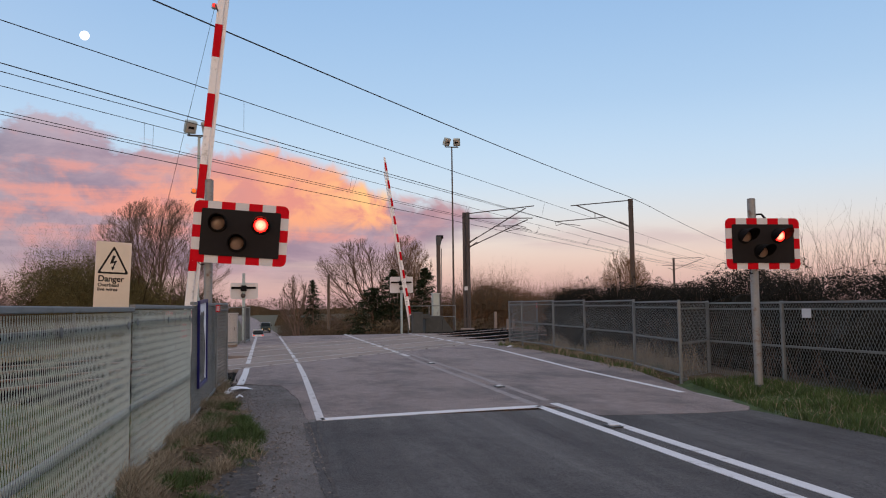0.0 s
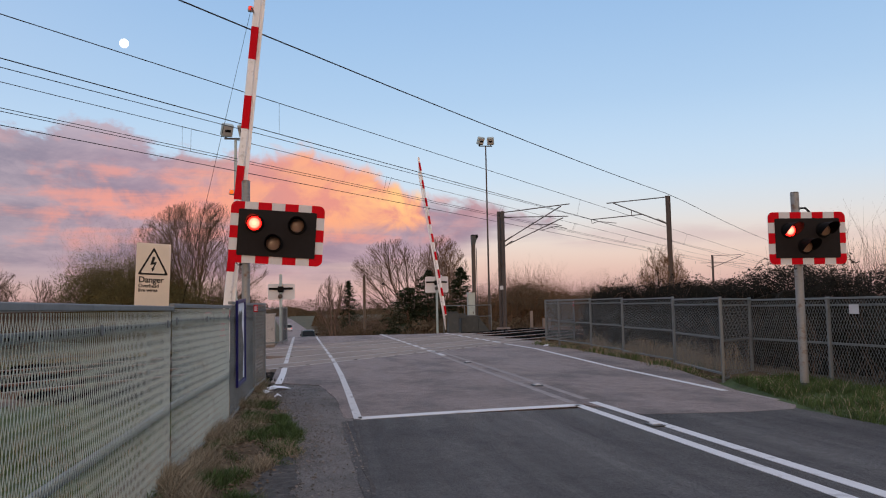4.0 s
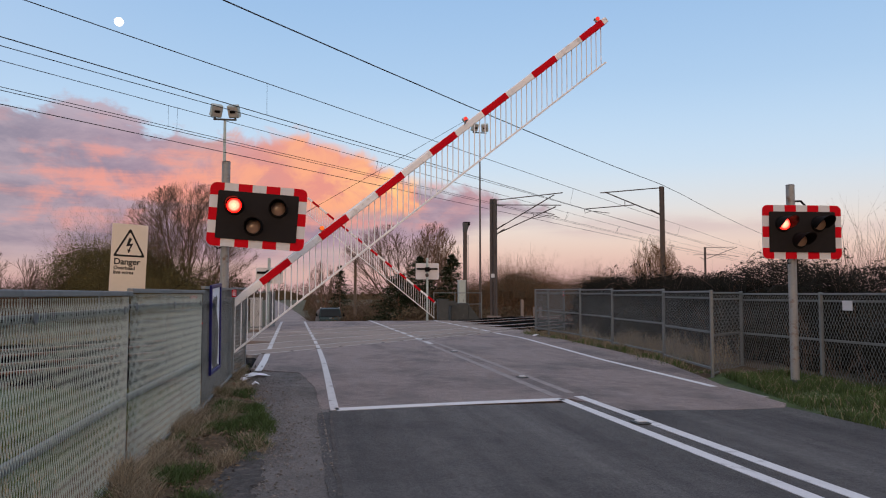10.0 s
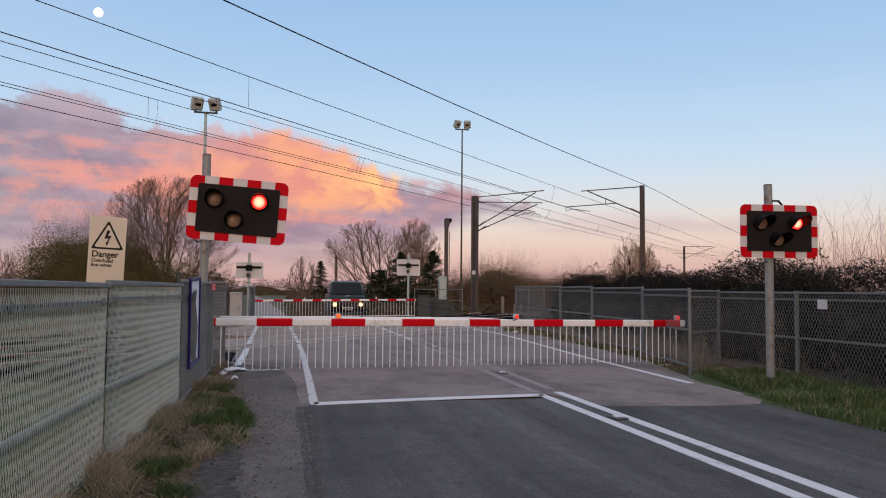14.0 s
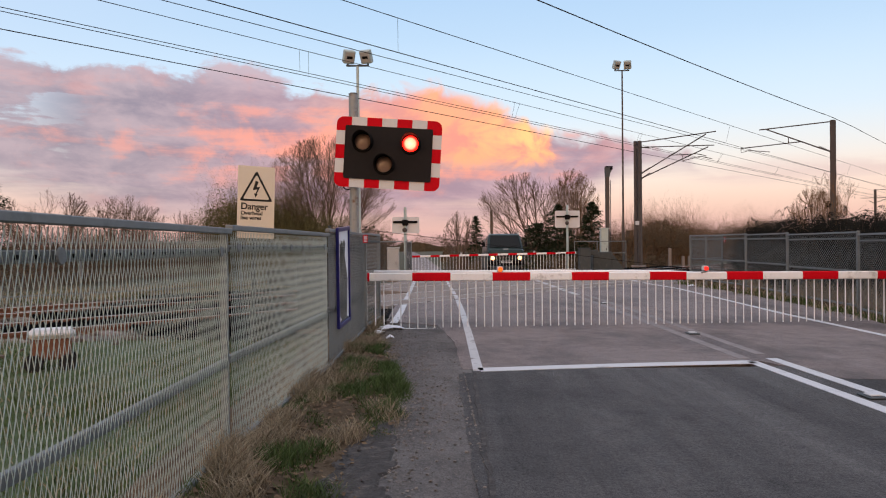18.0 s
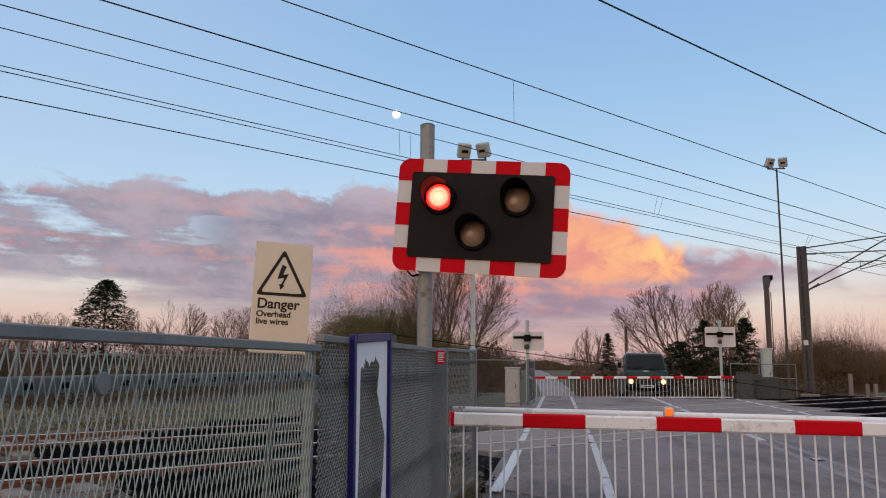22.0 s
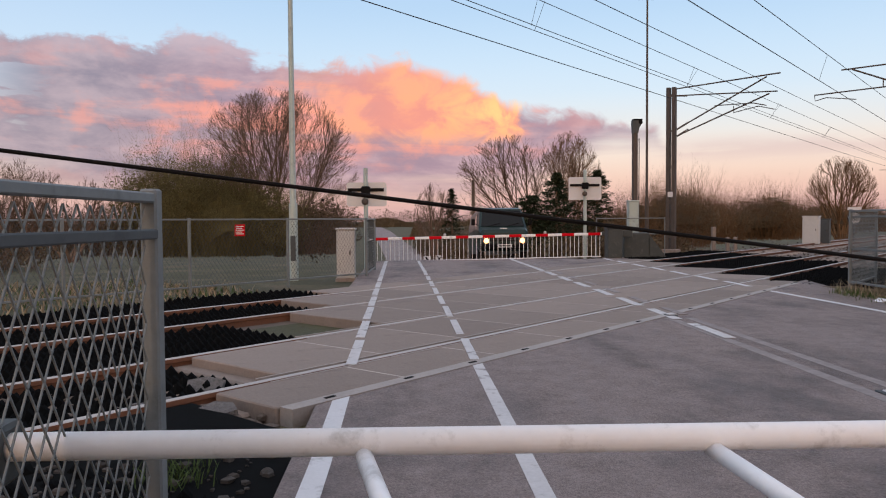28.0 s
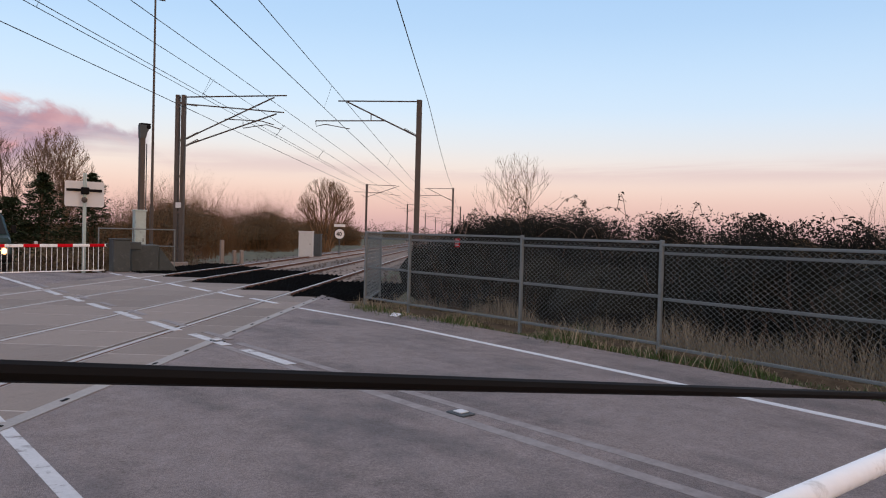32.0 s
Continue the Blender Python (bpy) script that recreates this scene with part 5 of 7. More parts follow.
def cabinet(x, y, w, d, h, turn, label, z0=-0.1, key="cabinet"):
    c = thing("equipment_cabinet", label, "cabinet", pose(x, y, z0, 0, 0, turn), "trackside cabinets")
    part("body", Shape().cbox(-w / 2, -d / 2, 0.06, w / 2, d / 2, h, 0.015), M[key], c)
    part("plinth", Shape().cbox(-w / 2 - 0.03, -d / 2 - 0.03, -0.1, w / 2 + 0.03, d / 2 + 0.03, 0.06, 0.01), M["panel"], c)
    part("lid", Shape().cbox(-w / 2 - 0.03, -d / 2 - 0.03, h, w / 2 + 0.03, d / 2 + 0.03, h + 0.05, 0.015), M[key], c)
    part("door", Shape().cbox(-w / 2 + 0.04, -d / 2 - 0.012, 0.12, w / 2 - 0.04, -d / 2, h - 0.06, 0.006), M[key], c)
    part("handle", Shape().cbox(w / 2 - 0.12, -d / 2 - 0.03, h * 0.5, w / 2 - 0.09, -d / 2 - 0.012, h * 0.5 + 0.12, 0.005), M["mast"], c)


cabinet(-0.68, 28.45, 0.42, 0.4, 1.18, 0, "pale grey trackside cabinet behind the far fence")
cabinet(21.7, 48.6, 0.75, 0.5, 1.45, -42, "white trackside cabinet beside the rails")
cabinet(22.9, 49.4, 0.45, 0.4, 1.3, -42, "narrow grey trackside cabinet beside the rails", key="galv_dark")
cabinet(9.35, 38.9, 0.38, 0.3, 2.15, 0, "tall grey control cabinet beside the far barrier", -0.2, key="galv")
for px, py, ph in ((13.2, 40.6, 1.15), (14.3, 41.8, 0.7), (14.7, 41.95, 0.7)):
    tp = thing("marker_post", "short grey concrete trackside post", "post", pose(px, py, -0.2), "marker posts")
    part("post", Shape().cbox(-0.07, -0.07, 0, 0.07, 0.07, ph, 0.015), M["panel"], tp)
sp = thing("speed_sign", "white round speed board with the number 40 beside the rails", "speed sign", pose(26.8, 53.2, -0.15, 0, 0, -22))
part("post", Shape().rod((0, 0.05, 0), (0, 0.05, 2.0), 0.035), M["galv_dark"], sp)
part("disc", Shape().rod((0, 0.0, 1.42), (0, -0.03, 1.42), 0.36, n=28), M["hood"], sp, "black rim")
part("face", Shape().rod((0, -0.03, 1.42), (0, -0.036, 1.42), 0.315, n=28), M["board_white"], sp)
part("top_plate", Shape().cbox(-0.36, -0.03, 1.88, 0.36, 0.0, 2.05, 0.005), M["board_white"], sp)
writing("40", 0.36, M["black"], Matrix.Translation((-0.215, -0.040, 1.29)) @ R90, sp)
wp = thing("utility_pole", "weathered wooden utility pole in the hedge", "utility pole", pose(5.4, 62, -1.2))
part("pole", Shape().rod((0, 0, -0.3), (0, 0, 5.2), 0.14, 0.11, 10), M["wood"], wp)
part("cap", Shape().rod((0, 0, 5.2), (0, 0, 5.24), 0.13, 0.1, 10), M["galv_dark"], wp)

# ---- overhead line ----
FACE = Matrix.Rotation(-SLANT, 4, "Z")      # local x across the line, local y along it


def insulator(shape, a, b, r=0.055):
    a, b = Vector(a), Vector(b)
    for k in range(7):
        p = a + (b - a) * (k / 7)
        q = a + (b - a) * ((k + 0.6) / 7)
        shape.rod(p, q, r, r * 0.6, 8)
    return shape


def lattice_mast(o, s, h, reach, label, z0=-0.1, detail=True):
    m = thing("overhead_line_mast", label, "line mast", Matrix.Translation(rail_at(o, s, z0)) @ FACE, "overhead line masts")
    for sx in (-0.19, 0.05):
        part("channel", Shape().cbox(sx, -0.10, -0.2, sx + 0.15, 0.10, h, 0.008), M["mast"], m)
    for k in range(5):
        zz = 0.6 + k * (h - 1.0) / 4
        part("batten", Shape().cbox(-0.05, -0.095, zz, 0.06, -0.085, zz + 0.10, 0.003), M["mast"], m)
    part("foot", Shape().cbox(-0.3, -0.3, -0.25, 0.32, 0.3, 0.12, 0.03), M["panel"], m)
    if detail:
        part("plate", Shape().cbox(-0.1, -0.11, 2.3, 0.12, -0.098, 2.52, 0.004), M["board_white"], m)
    e = reach
    part("top_tube", Shape().rod((0.1, 0, h - 0.08), (e, 0, h + 0.06), 0.028), M["mast"], m)
    part("stay_tube", Shape().rod((0.1, 0, h - 0.35), (e - 0.1, 0, h - 0.62), 0.026), M["mast"], m)
    part("cantilever_tube", Shape().rod((0.3, 0, h - 1.72), (e - 0.5, 0, h - 0.02), 0.030), M["mast"], m)
    part("cantilever_tube", Shape().rod((0.3, 0, h - 2.0), (e - 0.4, 0, h - 0.68), 0.030), M["mast"], m)
    part("insulator", insulator(Shape(), (0.25, 0, h - 1.75), (0.75, 0, h - 1.49)), M["mast"], m)
    part("insulator", insulator(Shape(), (0.25, 0, h - 2.03), (0.75, 0, h - 1.77)), M["mast"], m)
    part("insulator", insulator(Shape(), (0.2, 0, h - 0.36), (0.7, 0, h - 0.42), 0.045), M["mast"], m)
    part("registration_arm", Shape().pipe([(e - 1.75, 0, h - 1.02), (e - 1.75, 0, h - 1.28), (e - 0.8, 0, h - 1.12), (e - 0.2, 0, h - 1.30)], 0.02), M["mast"], m)
    part("registration_arm", Shape().pipe([(e - 2.5, 0, h - 0.93), (e - 1.0, 0, h - 0.98), (e - 0.5, 0, h - 1.12)], 0.02), M["mast"], m)


def single_mast(o, s, h, reach, label, z0=-0.1):
    m = thing("overhead_line_mast", label, "line mast", Matrix.Translation(rail_at(o, s, z0)) @ FACE, "overhead line masts")
    shaft = Shape().cbox(-0.105, -0.10, -0.2, 0.105, -0.085, h, 0.002)
    shaft.cbox(-0.105, 0.085, -0.2, 0.105, 0.10, h, 0.002).cbox(-0.008, -0.085, -0.2, 0.008, 0.085, h, 0.002)
    part("shaft", shaft, M["mast"], m)
    part("foot", Shape().cbox(-0.3, -0.3, -0.25, 0.3, 0.3, 0.1, 0.03), M["panel"], m)
    e = -reach
    part("top_tube", Shape().rod((0, 0, h - 0.06), (e, 0, h - 0.10), 0.028), M["mast"], m)
    part("stay_tube", Shape().rod((-0.1, 0, h - 1.45), (e + 0.35, 0, h - 0.12), 0.03), M["mast"], m)
    part("insulator", insulator(Shape(), (-0.12, 0, h - 1.43), (-0.62, 0, h - 1.16)), M["mast"], m)
    part("registration_arm", Shape().rod((e - 0.9, 0, h - 0.92), (-1.35, 0, h - 0.86), 0.025), M["mast"], m)
    part("registration_arm", Shape().pipe([(e - 0.9, 0, h - 0.92), (e - 0.88, 0, h - 1.14), (e - 0.5, 0, h - 1.05), (e + 0.5, 0, h - 1.22)], 0.018), M["mast"], m)
    part("dropper", Shape().rod((-1.95, 0, h - 0.62), (-1.95, 0, h - 0.88), 0.02), M["mast"], m)


s1 = rail_at(0, 0).x + ALONG.dot(Vector((11.85, 41.72, 0)))
s2 = ALONG.dot(Vector((19.2, 35.5, 0)))
lattice_mast(-19.46, s1, 6.85, 4.3, "dark two-channel steel overhead line mast with cantilever tubes")
single_mast(-9.85, s2, 6.9, 3.3, "slim steel overhead line mast with a cantilever arm")
for k in range(1, 7):
    single_mast(-19.2 if k % 2 else -19.2, s1 + 52 * k, 6.8, -3.2, "distant slim steel overhead line mast with a cantilever arm")
    single_mast(-9.85, s2 + 55 * k, 6.8, 3.2, "distant slim steel overhead line mast with a cantilever arm")


WIRES = radians(42.0)      # the wires run a little off the rails' line
WALONG, WACROSS = Vector((math.sin(WIRES), math.cos(WIRES), 0)), Vector((math.cos(WIRES), -math.sin(WIRES), 0))


def wire_at(o, s, z):
    return WACROSS * o + WALONG * s + Vector((0, 0, z))


def wire_run(name, o, z, slope, sag, r, label):
    pts = []
    for i in range(0, 90):
        s = -60 + i * 3.9
        u = ((s - s2) / 52.0) % 1.0
        pts.append(wire_at(o, s, z + slope * max(-60, min(s, 70)) - sag * 4 * u * (1 - u)))
    return solid(name, Shape().pipe(pts, r, 5), M["wire"], label, "overhead wire", group="overhead wires")


wire_run("overhead_wire", -9.15, 6.74, 0.0, 0.33, 0.014, "dark earth wire strung along the mast tops")
wire_run("overhead_wire", -11.99, 6.42, -0.008, 0.0, 0.010, "dark messenger wire of the overhead line")
wire_run("overhead_wire", -12.27, 5.76, -0.009, 0.0, 0.011, "dark contact wire of the overhead line")
wire_run("overhead_wire", -14.97, 6.45, -0.004, 0.0, 0.010, "dark messenger wire of the overhead line")
wire_run("overhead_wire", -15.64, 6.39, -0.009, 0.0, 0.009, "dark auxiliary wire of the overhead line")
wire_run("overhead_wire", -16.0, 5.89, -0.006, 0.0, 0.009, "dark contact wire of the overhead line")
wire_run("overhead_wire", -16.2, 5.87, -0.006, 0.0, 0.009, "dark contact wire of the overhead line")
wire_run("overhead_wire", -17.93, 5.97, -0.004, 0.0, 0.012, "dark return wire strung along the masts")
for o, o2, zt, zb, sl, first, gap in ((-11.99, -12.27, 6.42, 5.76, -0.0085, -26.3, 19.85), (-15.64, -16.0, 6.39, 5.89, -0.0075, -24.2, 9.42)):
    for i in range(5 if o > -14 else 9):
        s = first + gap * i
        d = Shape().pipe([wire_at(o, s, zt + sl * s), wire_at(o2, s + 0.29, zb + sl * s)], 0.005, 4)
        solid("dropper_wire", d, M["wire"], "thin dropper between two overhead wires", "overhead wire", group="droppers")
        if o < -14:
            solid("dropper_wire", Shape().pipe([wire_at(o, s + 0.30, zt + sl * s), wire_at(o2 - 0.2, s + 0.74, zb + sl * s)], 0.005, 4), M["wire"], "thin dropper between two overhead wires", "overhead wire", group="droppers")


# ---- vehicles ----


def loft(shape, sections):
    """Skins closed sections of equal point counts, and caps the ends."""
    n = len(sections[0])
    v = [p for s in sections for p in s]
    f = [tuple(range(n))[::-1], tuple(range((len(sections) - 1) * n, len(sections) * n))]
    for k in range(len(sections) - 1):
        o = k * n
        f += [(o + i, o + (i + 1) % n, o + n + (i + 1) % n, o + n + i) for i in range(n)]
    return shape.add(v, f)


def van_section(y, z0, z1, w, tuck):
    """A rounded cross-section of the body at y."""
    h = w / 2
    return [(-h * 0.94, y, z0), (h * 0.94, y, z0), (h, y, z0 + 0.18), (h, y, z0 + (z1 - z0) * 0.52), (h * (1 - tuck), y, z1 - 0.10), (h * (1 - tuck) * 0.9, y, z1), (-h * (1 - tuck) * 0.9, y, z1),
            (-h * (1 - tuck), y, z1 - 0.10), (-h, y, z0 + (z1 - z0) * 0.52), (-h, y, z0 + 0.18)]


van = thing("van", "dark green van with lit headlamps waiting at the far barrier", "van", pose(3.7, 40.0, road_z(40)))
part("body", loft(Shape(), [van_section(-2.30, 0.36, 0.95, 1.62, 0.02), van_section(-2.22, 0.30, 1.08, 1.78, 0.02), van_section(-1.92, 0.28, 1.20, 1.84, 0.02), van_section(-1.42, 0.28, 1.90, 1.84, 0.13),
                            van_section(-1.1, 0.28, 1.97, 1.84, 0.12), van_section(2.3, 0.28, 1.97, 1.84, 0.12), van_section(2.4, 0.36, 1.88, 1.76, 0.12)]), M["van"], van, smooth=False)
part("windscreen", Shape().add([(-0.80, -1.925, 1.22), (0.80, -1.925, 1.22), (0.70, -1.465, 1.84), (-0.70, -1.465, 1.84), (-0.80, -1.89, 1.20), (0.80, -1.89, 1.20), (0.70, -1.43, 1.82), (-0.70, -1.43, 1.82)],
                                ((0, 1, 2, 3), (7, 6, 5, 4), (0, 4, 5, 1), (1, 5, 6, 2), (2, 6, 7, 3), (3, 7, 4, 0))), M["glass"], van, "dark windscreen")
part("bonnet_badge", Shape().cbox(-0.13, -2.16, 1.10, 0.13, -2.10, 1.14, 0.01), M["plate"], van)
part("grille", Shape().cbox(-0.52, -2.325, 0.66, 0.52, -2.29, 0.86, 0.02), M["hood"], van)
for k in range(3):
    part("grille_bar", Shape().cbox(-0.5, -2.335, 0.69 + 0.06 * k, 0.5, -2.322, 0.71 + 0.06 * k, 0.003), M["mast"], van)
part("bumper", Shape().cbox(-0.9, -2.42, 0.34, 0.9, -2.22, 0.56, 0.05), M["hood"], van)
part("number_plate", Shape().cbox(-0.26, -2.432, 0.42, 0.26, -2.421, 0.53, 0.004), M["plate"], van, "white number plate with a dark bar")
part("plate_bar", Shape().box(-0.21, -2.4345, 0.45, 0.21, -2.4325, 0.50), M["hood"], van)
for sx in (-1, 1):
    hl = part("headlamp", Shape().cbox(sx * 0.68 - 0.14, -2.34, 0.56, sx * 0.68 + 0.14, -2.22, 0.78, 0.03), M["galv_dark"], van)
    part("headlamp_lens", Shape().rod((sx * 0.66, -2.33, 0.67), (sx * 0.66, -2.36, 0.67), 0.10, 0.08, 14), M["headlamp"], hl, "glowing warm headlamp")
    part("roof_lamp", Shape().cbox(sx * 0.72 - 0.04, -1.42, 1.92, sx * 0.72 + 0.04, -1.34, 2.0, 0.01), M["plate"], van)
    mi = part("mirror_arm", Shape().rod((sx * 0.88, -1.6, 1.28), (sx * 1.03, -1.58, 1.36), 0.015), M["hood"], van)
    part("mirror", Shape().cbox(sx * 1.06 - 0.07, -1.62, 1.28, sx * 1.06 + 0.07, -1.54, 1.52, 0.02), M["hood"], mi)
    part("side_window", Shape().add([(sx * 0.915, -1.35, 1.18), (sx * 0.915, -0.35, 1.18), (sx * 0.835, -0.35, 1.74), (sx * 0.85, -0.98, 1.74), (sx * 0.90, -1.35, 1.18), (sx * 0.90, -0.35, 1.18), (sx * 0.82, -0.35, 1.74), (sx * 0.83, -0.98, 1.74)],
                                    ((0, 1, 2, 3), (7, 6, 5, 4), (0, 4, 5, 1), (1, 5, 6, 2), (2, 6, 7, 3), (3, 7, 4, 0))), M["glass"], van)
    for wy in (-1.45, 1.55):
        wh = part("wheel", Shape().rod((sx * 0.70, wy, 0.32), (sx * 0.90, wy, 0.32), 0.325, n=20), M["rubber"], van)
        part("rim", Shape().rod((sx * 0.86, wy, 0.32), (sx * 0.912, wy, 0.32), 0.19, n=14), M["galv_dark"], wh)
    part("wiper", Shape().rod((sx * 0.35 - 0.2, -1.94, 1.22), (sx * 0.35 + 0.25, -1.85, 1.34), 0.01), M["hood"], van)


def small_car(name, label, paint, lamp):
    c = thing(name, label, "car", pose(2.3, 130, road_z(130)))
    part("body", loft(Shape(), [van_section(-2.0, 0.32, 0.72, 1.55, 0.02), van_section(-1.9, 0.25, 0.80, 1.70, 0.02), van_section(1.9, 0.25, 0.90, 1.70, 0.02), van_section(2.05, 0.34, 0.82, 1.6, 0.02)]), M[paint], c)
    part("cabin", loft(Shape(), [van_section(-1.75, 0.80, 0.92, 1.55, 0.05), van_section(-1.2, 0.80, 1.42, 1.55, 0.15), van_section(0.3, 0.80, 1.44, 1.55, 0.15), van_section(1.0, 0.80, 0.92, 1.5, 0.05)]), M["glass"], c)
    part("roof", loft(Shape(), [van_section(-1.2, 1.38, 1.45, 1.36, 0.1), van_section(0.3, 1.38, 1.47, 1.36, 0.1)]), M[paint], c)
    for sx in (-1, 1):
        part("rear_lamp", Shape().cbox(sx * 0.66 - 0.12, -2.03, 0.62, sx * 0.66 + 0.12, -1.95, 0.76, 0.02), M[lamp], c)
        for wy in (-1.25, 1.3):
            wh = part("wheel", Shape().rod((sx * 0.66, wy, 0.3), (sx * 0.84, wy, 0.3), 0.30, n=14), M["rubber"], c)
            part("rim", Shape().rod((sx * 0.80, wy, 0.3), (sx * 0.85, wy, 0.3), 0.17, n=10), M["galv_dark"], wh)
    part("number_plate", Shape().cbox(-0.24, -2.06, 0.45, 0.24, -2.03, 0.55, 0.005), M["plate"], c)
    return c


white_car = small_car("car", "white car driving away down the far road", "car_white", "lamp_red")


# ---- trees, hedges, grass ----


def bare_tree(x, y, z, h, w, seed, label, key="bark", stems=6, r0=0.13, branches=11, spread=0.8, lean=0.0, wild=0.12, fine=0.007, low=0.18, twig=(9, 6)):
    """Several tapered stems fanning from one foot, their limbs, and finer and finer bare twigs that end in an uneven dome h high and w wide."""
    rn = random.Random(seed)
    crown = Shape()
    stem = [Shape()]
    counts = (branches, *twig)
    cz, rz_, rx_ = h * 0.52, h * 0.48, w / 2

    def room(p, d):
        """How far it is from p to the dome along d."""
        q = Vector(((p.x - lean * p.z) / rx_, p.y / rx_, (p.z - cz) / rz_))
        e = Vector(((d.x - lean * d.z) / rx_, d.y / rx_, d.z / rz_))
        a, b, c = e.dot(e), q.dot(e), q.dot(q) - 1.0
        k = b * b - a * c
        return max(0.0, (-b + math.sqrt(k)) / a) if k > 0 else 0.0

    def limb(p, d, length, r, level):
        seg = (7, 4, 3, 2)[level]
        pts, q = [], p
        end = max(r * 0.32, fine * 0.7)
        for k in range(seg):
            d = (d + Vector((rn.uniform(-1, 1), rn.uniform(-1, 1), rn.uniform(-0.5, 1.0))) * wild).normalized()
            q2 = q + d * (length / seg)
            (stem[0] if level == 0 else crown).rod(q, q2, r + (end - r) * k / seg, r + (end - r) * (k + 1) / seg, (8, 5, 3, 3)[level], cap=False)
            q = q2
            pts.append((q, d.copy(), r + (end - r) * (k + 1) / seg))
        if level == 3:
            return
        for c in range(counts[level]):
            f0 = low if level == 0 else 0.12
            f = f0 + (1 - f0) * (c + rn.random()) / counts[level]
            a, dd, rr = pts[min(seg - 1, int(f * seg))]
            out = Vector((a.x, a.y, a.z - h * 0.12)).normalized()
            side = Vector((rn.uniform(-1, 1), rn.uniform(-1, 1), rn.uniform(-0.6, 0.7))).normalized()
            nd_ = (dd * 0.8 + out * 0.35 + side * rn.uniform(0.5, 0.95)).normalized()
            ll = min(room(a, nd_) * rn.uniform(0.55, 1.0), length * (0.62, 0.55, 0.5)[level] * rn.uniform(0.6, 1.15))
            if ll > 0.10:
                limb(a, nd_, ll, max(rr * 0.6, fine), level + 1)

    t = thing("tree", label, "tree", pose(x, y, z))
    for k in range(stems):
        a = 2 * math.pi * (k + rn.random() * 0.7) / stems
        tilt = spread * (0.15 + 0.85 * rn.random())
        p = Vector((0.25 * math.cos(a), 0.25 * math.sin(a), -0.2))
        d = Vector((math.cos(a) * tilt + lean, math.sin(a) * tilt, 1)).normalized()
        stem[0] = Shape()
        limb(p, d, max(h * 0.45, room(p + d * 0.3 * h, d) * 0.85 + 0.3 * h), r0 * rn.uniform(0.7, 1.1), 0)
        part("stem", stem[0], M[key], t)
    part("crown", crown, M[key], t, "crown of fine bare twigs")
    return t


def leaf_cloud(shape, rn, cx, cy, cz, rx, ry, rz, n, size, flat=0.0):
    """Small leaf quads in an uneven ellipsoid."""
    V, F = [], []
    for i in range(n):
        while True:
            p = Vector((rn.uniform(-1, 1), rn.uniform(-1, 1), rn.uniform(-1, 1)))
            if p.length < 1:
                break
        p = p * (p.length ** -0.35)
        lump = 0.78 + 0.45 * noise.noise((p.x * 1.8 + cx, p.y * 1.8 + cy, p.z * 1.8 + seed_off))
        c = Vector((cx + p.x * rx * lump, cy + p.y * ry * lump, cz + p.z * rz * lump))
        a = Vector((rn.uniform(-1, 1), rn.uniform(-1, 1), rn.uniform(-1, 1))).normalized() * size * rn.uniform(0.5, 1.3)
        b = a.orthogonal().normalized() * size * rn.uniform(0.3, 0.7)
        o = len(V)
        V += [tuple(c - a), tuple(c + b), tuple(c + a), tuple(c - b)]
        F.append((o, o + 1, o + 2, o + 3))
    shape.add(V, F)


seed_off = 0.0


def twigs(shape, rn, cx, cy, z, rx, ry, h, n, thick, out=0.35):
    """Upright bare shoots with side twigs, rooted in an ellipse."""
    for i in range(n):
        a, k = rn.uniform(0, 2 * math.pi), math.sqrt(rn.random())
        p = Vector((cx + math.cos(a) * rx * k, cy + math.sin(a) * ry * k, z))
        d = Vector((rn.uniform(-out, out), rn.uniform(-out, out), 1)).normalized()
        hh = h * rn.uniform(0.5, 1.05) * (1 - 0.4 * k * k)
        r = thick
        for s in range(3):
            q = p + d * hh / 3
            shape.rod(p, q, r, r * 0.66, 3, cap=False)
            for b in range(2):
                e = (d + Vector((rn.uniform(-1, 1), rn.uniform(-1, 1), rn.uniform(-0.2, 0.6))) * 0.9).normalized()
                shape.rod(q, q + e * hh * rn.uniform(0.12, 0.28), r * 0.5, r * 0.2, 3, cap=False)
            p, r = q, r * 0.66
            d = (d + Vector((rn.uniform(-1, 1), rn.uniform(-1, 1), 0)) * 0.18).normalized()


def bush(x, y, z, rx, ry, h, seed, label, leaf, twig, n_leaf, n_twig, size, thick=0.02, name="bush"):
    rn = random.Random(seed)
    b = thing(name, label, "bush", pose(x, y, z))
    tw = Shape()
    twigs(tw, rn, 0, 0, -0.1, rx * 0.85, ry * 0.85, h * 1.12, n_twig, thick)
    part("brushwood", tw, M[twig], b)
    if n_leaf:
        lf = Shape()
        for k in range(5):
            ax, ay = rn.uniform(-0.55, 0.55) * rx, rn.uniform(-0.55, 0.55) * ry
            leaf_cloud(lf, rn, ax, ay, h * rn.uniform(0.34, 0.44), rx * 0.75, ry * 0.75, h * rn.uniform(0.42, 0.54), n_leaf // 5, size)
        if n_leaf > 8000:
            for k in range(4):
                lf.blob((rn.uniform(-0.35, 0.35) * rx, rn.uniform(-0.35, 0.35) * ry, h * 0.26), rx * 0.42, ry * 0.42, h * rn.uniform(0.20, 0.27), 7, 10, 0.5, rn)
        part("foliage", lf, M[leaf], b)
    return b


